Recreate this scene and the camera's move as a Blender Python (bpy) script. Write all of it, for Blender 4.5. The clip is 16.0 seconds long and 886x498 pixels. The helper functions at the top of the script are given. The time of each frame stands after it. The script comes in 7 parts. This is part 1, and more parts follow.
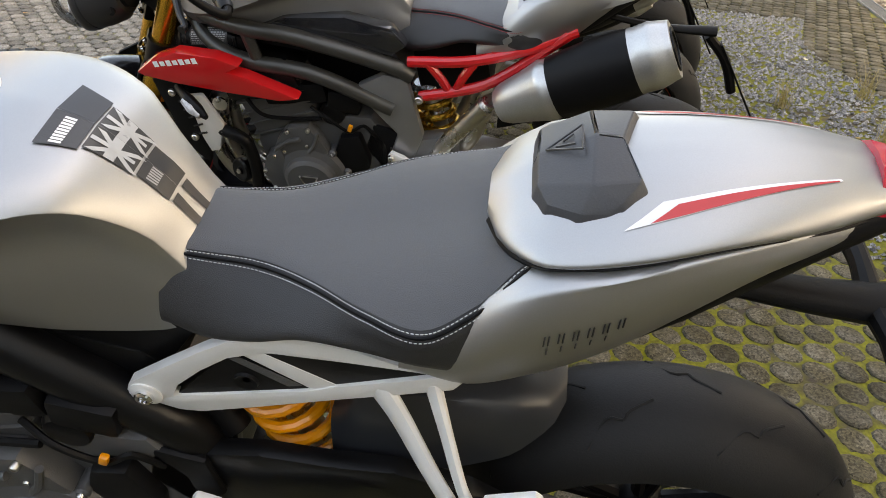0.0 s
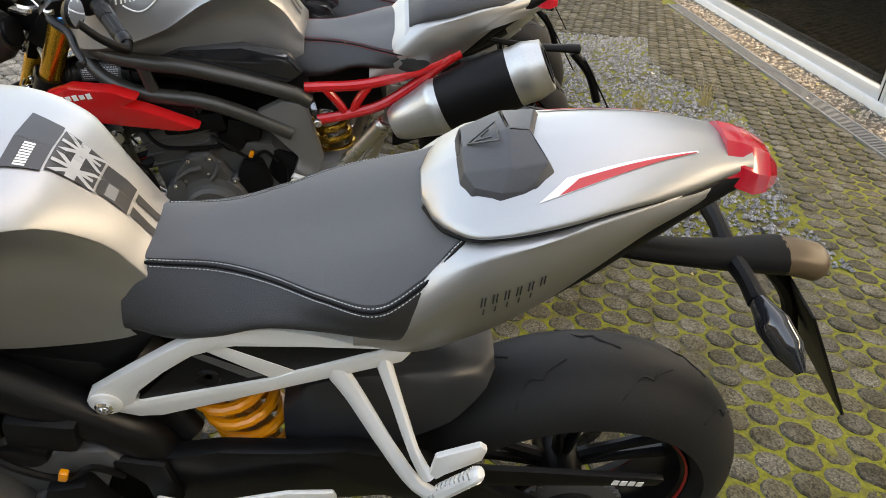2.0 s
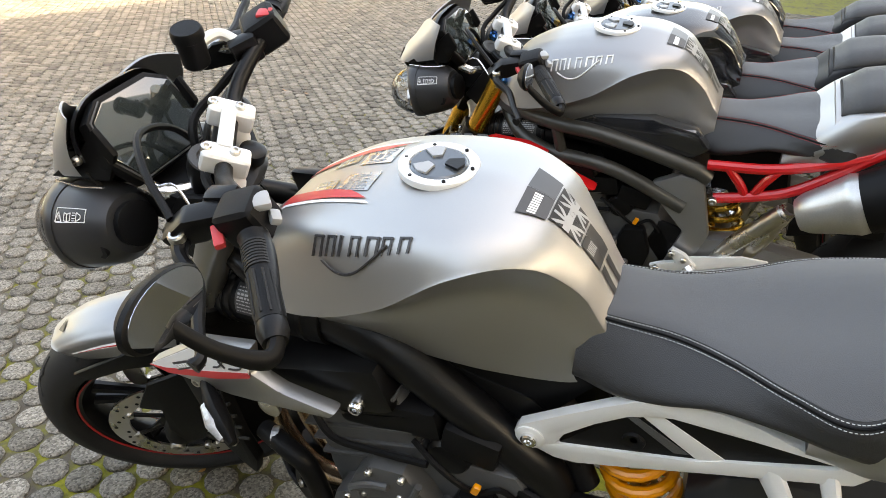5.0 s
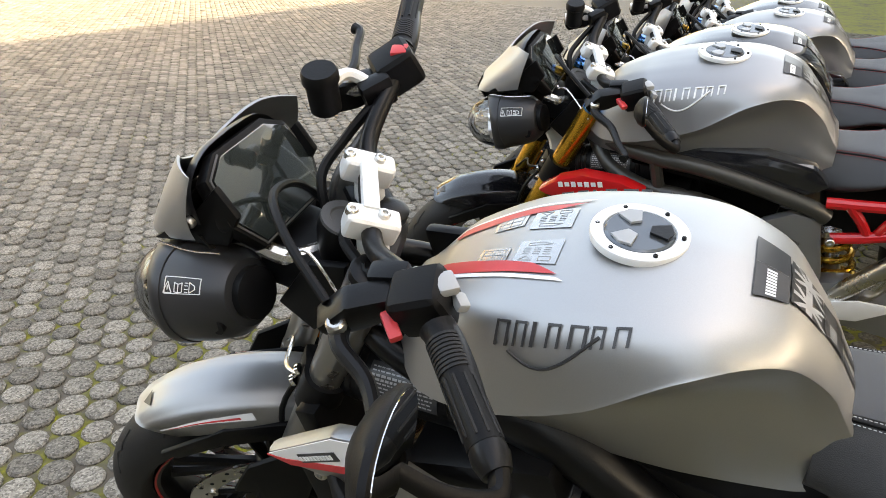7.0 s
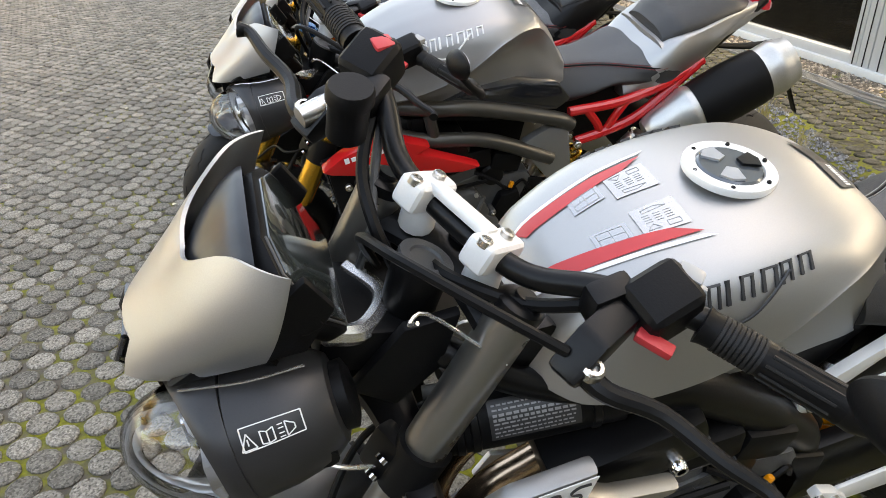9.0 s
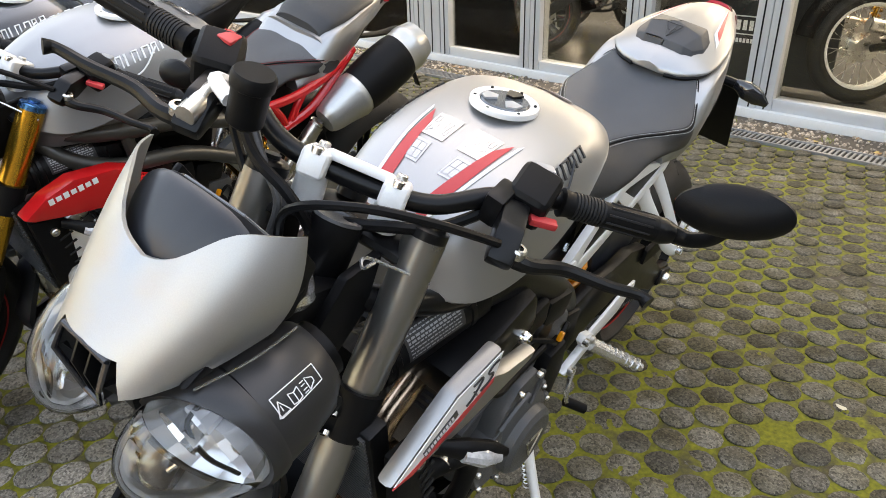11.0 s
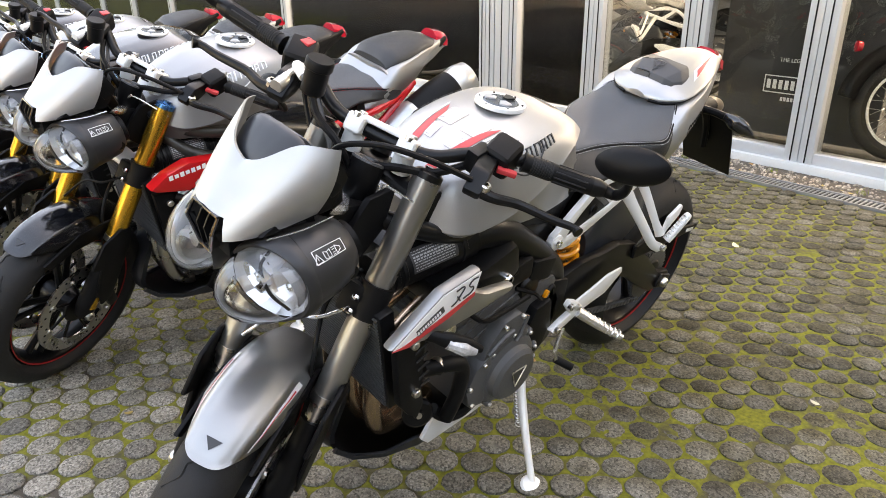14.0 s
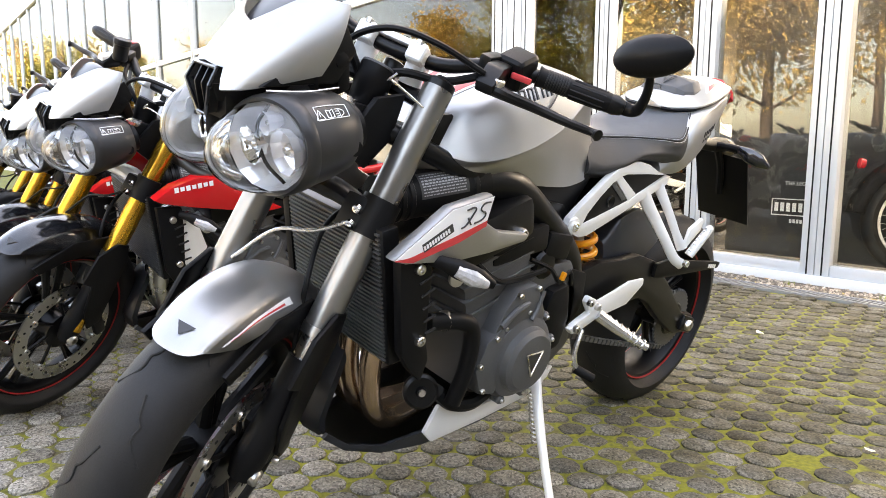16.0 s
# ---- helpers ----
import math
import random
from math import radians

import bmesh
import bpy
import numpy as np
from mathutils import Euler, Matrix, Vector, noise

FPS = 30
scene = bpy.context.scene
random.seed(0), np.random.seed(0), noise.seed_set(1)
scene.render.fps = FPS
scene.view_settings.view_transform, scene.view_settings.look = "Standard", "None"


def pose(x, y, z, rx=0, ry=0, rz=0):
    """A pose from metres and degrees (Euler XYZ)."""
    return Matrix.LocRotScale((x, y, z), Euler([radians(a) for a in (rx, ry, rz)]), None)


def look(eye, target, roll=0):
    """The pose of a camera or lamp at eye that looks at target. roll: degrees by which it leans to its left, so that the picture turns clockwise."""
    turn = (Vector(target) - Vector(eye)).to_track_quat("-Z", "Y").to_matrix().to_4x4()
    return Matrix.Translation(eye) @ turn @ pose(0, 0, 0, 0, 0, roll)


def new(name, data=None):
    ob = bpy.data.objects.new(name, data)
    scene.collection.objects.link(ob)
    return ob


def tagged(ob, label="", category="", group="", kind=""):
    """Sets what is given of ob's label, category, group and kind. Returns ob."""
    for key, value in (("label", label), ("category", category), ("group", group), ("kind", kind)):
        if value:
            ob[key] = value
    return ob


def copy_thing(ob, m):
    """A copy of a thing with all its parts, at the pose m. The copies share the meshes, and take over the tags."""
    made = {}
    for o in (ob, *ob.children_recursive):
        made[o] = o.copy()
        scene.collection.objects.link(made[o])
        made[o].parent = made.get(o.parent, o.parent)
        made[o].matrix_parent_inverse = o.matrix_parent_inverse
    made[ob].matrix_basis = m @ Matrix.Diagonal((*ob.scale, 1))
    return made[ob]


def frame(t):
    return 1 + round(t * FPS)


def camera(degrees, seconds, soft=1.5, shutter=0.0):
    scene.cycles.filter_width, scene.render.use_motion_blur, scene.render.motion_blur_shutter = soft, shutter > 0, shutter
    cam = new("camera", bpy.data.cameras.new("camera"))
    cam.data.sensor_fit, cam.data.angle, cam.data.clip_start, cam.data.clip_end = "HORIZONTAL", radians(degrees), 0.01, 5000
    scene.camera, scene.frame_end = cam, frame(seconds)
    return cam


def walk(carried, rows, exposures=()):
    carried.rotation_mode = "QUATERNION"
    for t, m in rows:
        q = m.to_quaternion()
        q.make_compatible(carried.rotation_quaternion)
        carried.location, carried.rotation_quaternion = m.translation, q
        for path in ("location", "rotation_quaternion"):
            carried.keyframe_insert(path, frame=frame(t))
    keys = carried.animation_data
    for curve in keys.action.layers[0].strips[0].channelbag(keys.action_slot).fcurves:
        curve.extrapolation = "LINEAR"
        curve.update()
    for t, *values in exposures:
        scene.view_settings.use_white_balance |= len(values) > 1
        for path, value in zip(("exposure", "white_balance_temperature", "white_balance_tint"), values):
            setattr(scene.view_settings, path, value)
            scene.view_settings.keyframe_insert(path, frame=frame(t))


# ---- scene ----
cam = camera(65.0, 16.0, soft=0.9)
PATH = [
    (0, (0.501, -0.862, 1.273), (0.204, 0.8, 0.202), 3.2),
    (0.5, (0.457, -0.976, 1.279), (0.329, 0.721, 0.228), 2.5),
    (1, (0.484, -0.988, 1.287), (0.51, 0.736, 0.275), 3.1),
    (1.5, (0.481, -0.987, 1.287), (0.594, 0.748, 0.298), 3.8),
    (2, (0.453, -0.994, 1.288), (0.478, 0.746, 0.302), 3.8),
    (2.5, (0.419, -1.002, 1.285), (0.272, 0.734, 0.303), 3.3),
    (3, (0.392, -1.003, 1.284), (0.105, 0.714, 0.299), 3.2),
    (3.5, (0.356, -1.012, 1.289), (-0.103, 0.671, 0.311), 3.4),
    (4, (0.317, -1.031, 1.293), (-0.325, 0.614, 0.353), 3.4),
    (4.5, (0.29, -1.059, 1.298), (-0.495, 0.547, 0.4), 3.1),
    (7, (-0.011, -1.013, 1.295), (-0.838, 0.606, 0.461), 2.2),
    (7.5, (-0.139, -1.0, 1.294), (-0.906, 0.623, 0.412), 1.6),
    (8, (-0.311, -1.013, 1.294), (-0.747, 0.727, 0.409), 0.8),
    (10.5, (-0.897, -0.869, 1.308), (0.227, 0.466, 0.331), -2.4),
    (11, (-0.967, -0.938, 1.296), (0.307, 0.294, 0.369), -1.8),
    (11.5, (-1.056, -1.072, 1.305), (0.198, 0.227, 0.444), -0.4),
    (12, (-1.135, -1.155, 1.314), (0.129, 0.162, 0.497), -0.2),
    (12.5, (-1.236, -1.2, 1.311), (0.051, 0.118, 0.533), -0.6),
    (13, (-1.323, -1.271, 1.311), (-0.027, 0.028, 0.516), -0.8),
    (13.5, (-1.315, -1.324, 1.31), (-0.017, -0.025, 0.517), -0.5),
    (14, (-1.18, -1.341, 1.281), (-0.006, 0.081, 0.509), -0.8),
    (14.5, (-1.075, -1.345, 1.122), (0.052, 0.141, 0.399), -1.9),
    (15, (-1.096, -1.328, 0.903), (0.111, 0.175, 0.369), -1.3),
    (15.5, (-1.135, -1.342, 0.805), (0.123, 0.162, 0.408), -0.5),
    (16, (-1.2, -1.362, 0.8), (0.042, 0.182, 0.528), 0.2),
]
walk(cam, [(t, look(eye, target, roll)) for t, eye, target, roll in PATH],
     [(0, 3.02, 10400, 14), (4.5, 3.3, 10500, 12), (7.0, 3.14, 10300, 12), (8.0, 3.13, 10300, 12), (10.5, 3.2, 10000, 13), (13.5, 3.4, 10200, 16), (14.5, 3.65, 10100, 17), (15.5, 3.95, 10000, 18), (16, 3.97, 9800, 17)])

# ---- light ----
world = bpy.data.worlds.new("sky")
scene.world = world
world.use_nodes = True
_n = world.node_tree.nodes
_sky = _n.new("ShaderNodeTexSky")
_sky.sky_type, _sky.sun_disc = "NISHITA", False
_sky.sun_elevation, _sky.sun_rotation = radians(32), radians(85)
_sky.air_density, _sky.dust_density, _sky.ozone_density = 1.0, 3.0, 1.0
_n["Background"].inputs["Strength"].default_value = 0.15
world.node_tree.links.new(_sky.outputs[0], _n["Background"].inputs["Color"])
sun_data = bpy.data.lights.new("sun", "SUN")
sun_data.energy, sun_data.angle, sun_data.color = 2.2, radians(0.8), (1.0, 0.95, 0.86)
sun = new("sun", sun_data)
sun.matrix_world = look((10, 0.9, 6.27), (0, 0, 0))


# ---- materials ----
def material(name, color, rough=0.5, metal=0.0, vary=0.12, scale=8.0, fine=0.0, fine_scale=400.0, bump=0.0, bump_scale=200.0,
             coat=0.0, spec=0.5, rand=0.0, rough_vary=0.08):
    """A principled material with colour varied at two scales, uneven gloss and fine relief."""
    m = bpy.data.materials.new(name)
    m.use_nodes = True
    nt, L = m.node_tree, m.node_tree.links
    b = nt.nodes["Principled BSDF"]
    tc = nt.nodes.new("ShaderNodeTexCoord")
    n1 = nt.nodes.new("ShaderNodeTexNoise")
    n1.inputs["Scale"].default_value, n1.inputs["Detail"].default_value = scale, 5
    L.new(tc.outputs["Object"], n1.inputs["Vector"])
    mix = nt.nodes.new("ShaderNodeMix")
    mix.data_type = "RGBA"
    mix.inputs["A"].default_value = (*[c * (1 - vary) for c in color], 1)
    mix.inputs["B"].default_value = (*[min(1, c * (1 + vary)) for c in color], 1)
    L.new(n1.outputs["Fac"], mix.inputs["Factor"])
    out = mix.outputs["Result"]
    if fine:
        n2 = nt.nodes.new("ShaderNodeTexNoise")
        n2.inputs["Scale"].default_value, n2.inputs["Detail"].default_value = fine_scale, 2
        L.new(tc.outputs["Object"], n2.inputs["Vector"])
        mx = nt.nodes.new("ShaderNodeMix")
        mx.data_type, mx.blend_type = "RGBA", "OVERLAY"
        mx.inputs["Factor"].default_value = fine
        L.new(out, mx.inputs["A"])
        L.new(n2.outputs["Fac"], mx.inputs["B"])
        out = mx.outputs["Result"]
    if rand:
        oi = nt.nodes.new("ShaderNodeObjectInfo")
        mr = nt.nodes.new("ShaderNodeMapRange")
        mr.inputs["To Min"].default_value, mr.inputs["To Max"].default_value = 1 - rand, 1 + rand
        L.new(oi.outputs["Random"], mr.inputs["Value"])
        vm = nt.nodes.new("ShaderNodeVectorMath")
        vm.operation = "SCALE"
        L.new(out, vm.inputs[0])
        L.new(mr.outputs["Result"], vm.inputs["Scale"])
        out = vm.outputs["Vector"]
    L.new(out, b.inputs["Base Color"])
    rr = nt.nodes.new("ShaderNodeMapRange")
    rr.inputs["To Min"].default_value, rr.inputs["To Max"].default_value = max(0.0, rough - rough_vary), min(1.0, rough + rough_vary)
    L.new(n1.outputs["Fac"], rr.inputs["Value"])
    L.new(rr.outputs["Result"], b.inputs["Roughness"])
    b.inputs["Metallic"].default_value = metal
    b.inputs["Specular IOR Level"].default_value = spec
    b.inputs["Coat Weight"].default_value = coat
    b.inputs["Coat Roughness"].default_value = 0.08
    if bump:
        n3 = nt.nodes.new("ShaderNodeTexNoise")
        n3.inputs["Scale"].default_value, n3.inputs["Detail"].default_value = bump_scale, 4
        L.new(tc.outputs["Object"], n3.inputs["Vector"])
        bp = nt.nodes.new("ShaderNodeBump")
        bp.inputs["Strength"].default_value, bp.inputs["Distance"].default_value = bump, 0.002
        L.new(n3.outputs["Fac"], bp.inputs["Height"])
        L.new(bp.outputs["Normal"], b.inputs["Normal"])
    return m


def glass(name, tint=(0.9, 0.95, 0.95), rough=0.0, alpha=0.85, ior=1.7):
    """Thin pane: a clear sheet with a mirror gloss on it."""
    m = bpy.data.materials.new(name)
    m.use_nodes = True
    nt, L = m.node_tree, m.node_tree.links
    for n in list(nt.nodes):
        nt.nodes.remove(n)
    o = nt.nodes.new("ShaderNodeOutputMaterial")
    tr = nt.nodes.new("ShaderNodeBsdfTransparent")
    tr.inputs["Color"].default_value = (*[c * alpha for c in tint], 1)
    gl = nt.nodes.new("ShaderNodeBsdfGlossy")
    gl.inputs["Roughness"].default_value = rough
    fr = nt.nodes.new("ShaderNodeFresnel")
    fr.inputs["IOR"].default_value = ior
    mx = nt.nodes.new("ShaderNodeMixShader")
    L.new(fr.outputs[0], mx.inputs[0])
    L.new(tr.outputs[0], mx.inputs[1])
    L.new(gl.outputs[0], mx.inputs[2])
    L.new(mx.outputs[0], o.inputs[0])
    return m


SILVER = material("satin_silver_paint", (0.41, 0.41, 0.408), 0.43, 0.93, 0.04, 3, 0.08, 900, rough_vary=0.04)
BRUSHED = material("brushed_silencer_steel", (0.52, 0.52, 0.51), 0.34, 0.8, 0.08, 20, 0.15, 300)
SILVER_L = material("light_silver_paint", (0.42, 0.42, 0.425), 0.36, 0.6, 0.04, 3, 0.06, 900)
GREY_PAINT = material("satin_grey_paint", (0.30, 0.30, 0.305), 0.35, 0.7, 0.05, 3, 0.06, 900)
ALLOY = material("cast_white_alloy", (0.78, 0.78, 0.77), 0.42, 0.2, 0.05, 20, 0.1, 500, 0.15, 300)
BRIGHT = material("machined_alloy", (0.75, 0.75, 0.74), 0.25, 0.9, 0.05, 30)
STEEL = material("brushed_steel", (0.62, 0.60, 0.57), 0.28, 1.0, 0.08, 20, 0.1, 300)
CHROME = material("chrome", (0.85, 0.85, 0.85), 0.08, 1.0, 0.02, 10, rough_vary=0.03)
BLACK = material("black_plastic", (0.0045, 0.0045, 0.005), 0.46, 0.0, 0.25, 12, 0.2, 600, 0.1, 500, spec=0.15)
BLACK_MET = material("black_painted_metal", (0.0045, 0.0045, 0.005), 0.32, 0.05, 0.25, 10, 0.1, 500, 0.08, 300, spec=0.25)
GLOSS = material("gloss_black_paint", (0.012, 0.013, 0.016), 0.12, 0.0, 0.2, 6, coat=0.8, rough_vary=0.04)
LAMP_GREY = material("satin_anthracite_paint", (0.030, 0.030, 0.032), 0.36, 0.3, 0.1, 10, 0.1, 600, spec=0.5)
ENGINE = material("engine_grey_casting", (0.088, 0.089, 0.091), 0.42, 0.3, 0.15, 12, 0.2, 700, 0.25, 500, spec=0.35)
VINYL = material("black_seat_vinyl", (0.020, 0.0205, 0.022), 0.50, 0.0, 0.12, 6, 0.2, 1200, 0.35, 1100)
VINYL_T = material("textured_seat_vinyl", (0.070, 0.073, 0.079), 0.58, 0.0, 0.10, 6, 0.35, 1300, 0.6, 1300)
THREAD = material("pale_thread", (0.55, 0.55, 0.55), 0.7)
RED_THREAD = material("red_thread", (0.45, 0.03, 0.03), 0.7)
RUBBER = material("tyre_rubber", (0.012, 0.012, 0.0125), 0.60, 0.0, 0.35, 9, 0.25, 500, 0.25, 400, spec=0.28)
RIM_RED = material("dark_red_pinstripe", (0.34, 0.012, 0.014), 0.35, 0.0, 0.05, 8)
GROOVE = material("tread_groove", (0.008, 0.008, 0.008), 0.9)
RED = material("red_gloss_paint", (0.55, 0.012, 0.015), 0.22, 0.0, 0.06, 5, coat=0.5)
RED_MATT = material("red_stripe", (0.56, 0.04, 0.045), 0.4, 0.0, 0.05, 8)
WHITE = material("white_decal", (0.78, 0.78, 0.78), 0.4, 0.0, 0.03, 8)
DARK_DECAL = material("dark_decal", (0.03, 0.03, 0.032), 0.3, 0.0, 0.1, 10)
GREY_LIGHT = material("pale_grey_print", (0.32, 0.32, 0.32), 0.4, 0.0, 0.05, 20)
GREY_PRINT = material("silver_print", (0.45, 0.46, 0.47), 0.3, 0.2, 0.15, 60)
GREY_DECAL = material("grey_decal", (0.33, 0.34, 0.35), 0.35, 0.0, 0.1, 30)
GOLD = material("gold_anodised", (0.62, 0.33, 0.045), 0.25, 0.9, 0.06, 12)
ORANGE = material("orange_spring_paint", (0.80, 0.27, 0.01), 0.3, 0.0, 0.05, 12, coat=0.3)
AMBER = material("amber_lens", (0.75, 0.20, 0.01), 0.15, 0.0, 0.1, 60)
RED_LENS = material("red_lens", (0.50, 0.01, 0.025), 0.1, 0.0, 0.15, 60, coat=0.6)
COPPER = material("heat_tinted_steel", (0.66, 0.47, 0.33), 0.22, 0.95, 0.25, 14)
BLUE = material("blue_anodised", (0.05, 0.22, 0.5), 0.25, 0.9)
LENS = glass("clear_lens", (0.97, 0.97, 0.97), 0.0, 0.95)
DASH = material("dark_dash_glass", (0.022, 0.028, 0.028), 0.04, 0.0, 0.1, 10, coat=1.0, rough_vary=0.02, spec=1.0)
HUGGER = material("blue_black_plastic", (0.020, 0.022, 0.026), 0.34, 0.0, 0.15, 8, 0.1, 500, spec=0.5)
REFLECT = material("lamp_reflector", (0.93, 0.93, 0.95), 0.22, 0.55, 0.05, 40)
BLACK_PAD = material("dark_rubber_pad", (0.045, 0.046, 0.05), 0.5, 0, 0.1, 20, 0.2, 600, 0.1, 500)
CAPLID = material("blue_grey_cap", (0.13, 0.145, 0.16), 0.16, 0.6, 0.08, 20)
CLEAR_DECAL = material("pale_printed_film", (0.45, 0.45, 0.45), 0.26, 0.9, 0.08, 30)
# dark plastic; its brown is a warm reflection put into the colour
PLATE_LIGHT = material("brown_reflection_plastic", (0.10, 0.065, 0.035), 0.35, 0.1, 0.15, 20)
CLEAR_LAMP = material("clear_indicator_lens", (0.42, 0.42, 0.43), 0.15, 0.2, 0.5, 160, coat=0.6)
MIRROR = material("mirror_glass", (0.8, 0.8, 0.8), 0.02, 1.0, 0.0, 5, rough_vary=0.0)


# ---- shape helpers ----
def finish(bm, smooth=True, angle=35):
    bmesh.ops.recalc_face_normals(bm, faces=bm.faces)
    me = bpy.data.meshes.new("mesh")
    bm.to_mesh(me)
    bm.free()
    if smooth:
        me.polygons.foreach_set("use_smooth", [True] * len(me.polygons))
        me.set_sharp_from_angle(angle=radians(angle))
    return me


def part(name, bm, mat, parent, label="", angle=35):
    me = bm if isinstance(bm, bpy.types.Mesh) else finish(bm, True, angle)
    if mat and not me.materials:
        me.materials.append(mat)
    ob = new(name, me)
    ob.parent = parent
    if label:
        ob["label"] = label
    return ob


def thing(name, m, label, category, group="", kind=""):
    ob = new(name)
    ob.matrix_basis = m
    return tagged(ob, label, category, group, kind)


def smooth_line(pts, n=6):
    """Catmull-Rom through the points, n steps a span."""
    P = [Vector(p) for p in pts]
    if len(P) < 3:
        return P
    P = [2 * P[0] - P[1]] + P + [2 * P[-1] - P[-2]]
    out = []
    for i in range(1, len(P) - 2):
        a, b, c, d = P[i - 1:i + 3]
        for j in range(n):
            t = j / n
            out.append(0.5 * ((2 * b) + (c - a) * t + (2 * a - 5 * b + 4 * c - d) * t * t + (3 * b - a - 3 * c + d) * t ** 3))
    out.append(P[-2])
    return out


def ring_faces(bm, rings, closed=True, caps=True):
    for r0, r1 in zip(rings, rings[1:]):
        n = len(r0)
        for j in range(n if closed else n - 1):
            k = (j + 1) % n
            bm.faces.new((r0[j], r0[k], r1[k], r1[j]))
    if caps and closed:
        bm.faces.new(rings[0])
        bm.faces.new(list(reversed(rings[-1])))


def tube(pts, r, seg=10, n=6, bm=None, flat=1.0, caps=True, up=(0, 0, 1)):
    """A round or oval bar along a smooth line; r a number or one for each point."""
    bm = bm or bmesh.new()
    line = smooth_line(pts, n) if n > 1 else [Vector(p) for p in pts]
    m = len(line)
    rs = [r] * m if not isinstance(r, (list, tuple)) else [float(np.interp(i / (m - 1), np.linspace(0, 1, len(r)), r)) for i in range(m)]
    t = (line[1] - line[0]).normalized()
    ref = Vector(up)
    if abs(ref.dot(t)) > 0.95:
        ref = Vector((1, 0, 0))
    side = t.cross(ref).normalized()
    rings = []
    for i, p in enumerate(line):
        t = (line[min(i + 1, m - 1)] - line[max(i - 1, 0)]).normalized()
        side = (side - t * side.dot(t)).normalized()
        nrm = side.cross(t)
        rings.append([bm.verts.new(p + (side * math.cos(a) * flat + nrm * math.sin(a)) * rs[i]) for a in [2 * math.pi * j / seg for j in range(seg)]])
    ring_faces(bm, rings, True, caps)
    return bm


def lathe(profile, origin=(0, 0, 0), axis=(0, 1, 0), seg=24, bm=None, caps=True):
    """Turned body: profile of (radius, along the axis)."""
    bm = bm or bmesh.new()
    q = Vector((0, 0, 1)).rotation_difference(Vector(axis).normalized())
    rings = []
    for r, h in profile:
        rings.append([bm.verts.new(Vector(origin) + q @ Vector((max(r, 1e-4) * math.cos(a), max(r, 1e-4) * math.sin(a), h)))
                      for a in [2 * math.pi * j / seg for j in range(seg)]])
    ring_faces(bm, rings, True, caps)
    return bm


def plate(poly, y0, y1, bevel=0.004, bm=None, inner=None):
    """A plate cut to an outline in (x, z), from lateral y0 to y1, with rounded edges."""
    own = bm is None
    bm = bm or bmesh.new()
    f = bm.faces.new([bm.verts.new((x, y0, z)) for x, z in poly])
    ext = bmesh.ops.extrude_face_region(bm, geom=[f])
    vs = [v for v in ext["geom"] if isinstance(v, bmesh.types.BMVert)]
    bmesh.ops.translate(bm, verts=vs, vec=(0, y1 - y0, 0))
    if bevel and own:
        es = [e for e in bm.edges]
        bmesh.ops.bevel(bm, geom=es, offset=bevel, segments=2, profile=0.6, affect="EDGES", clamp_overlap=True)
    return bm


def block(size, at=(0, 0, 0), rot=(0, 0, 0), bevel=0.004, bm=None, seg=2):
    """A box with rounded edges."""
    b2 = bmesh.new()
    bmesh.ops.create_cube(b2, size=1)
    bmesh.ops.scale(b2, verts=b2.verts, vec=size)
    if bevel:
        bmesh.ops.bevel(b2, geom=list(b2.edges), offset=min(bevel, min(size) * 0.45), segments=seg, profile=0.6, affect="EDGES", clamp_overlap=True)
    bmesh.ops.transform(b2, verts=b2.verts, matrix=pose(*at, *rot))
    if bm is None:
        return b2
    me = bpy.data.meshes.new("t")
    b2.to_mesh(me)
    b2.free()
    bm.from_mesh(me)
    bpy.data.meshes.remove(me)
    return bm


def interp_rows(rows, x):
    """Catmull-Rom between rows (x, values...) at x."""
    xs = [r[0] for r in rows]
    i = max(0, min(len(xs) - 2, int(np.searchsorted(xs, x)) - 1))
    t = (x - xs[i]) / (xs[i + 1] - xs[i])
    g = lambda k: np.array(rows[max(0, min(len(rows) - 1, k))][1:], float)
    a, b, c, d = g(i - 1), g(i), g(i + 1), g(i + 2)
    return 0.5 * ((2 * b) + (c - a) * t + (2 * a - 5 * b + 4 * c - d) * t * t + (3 * b - a - 3 * c + d) * t ** 3)


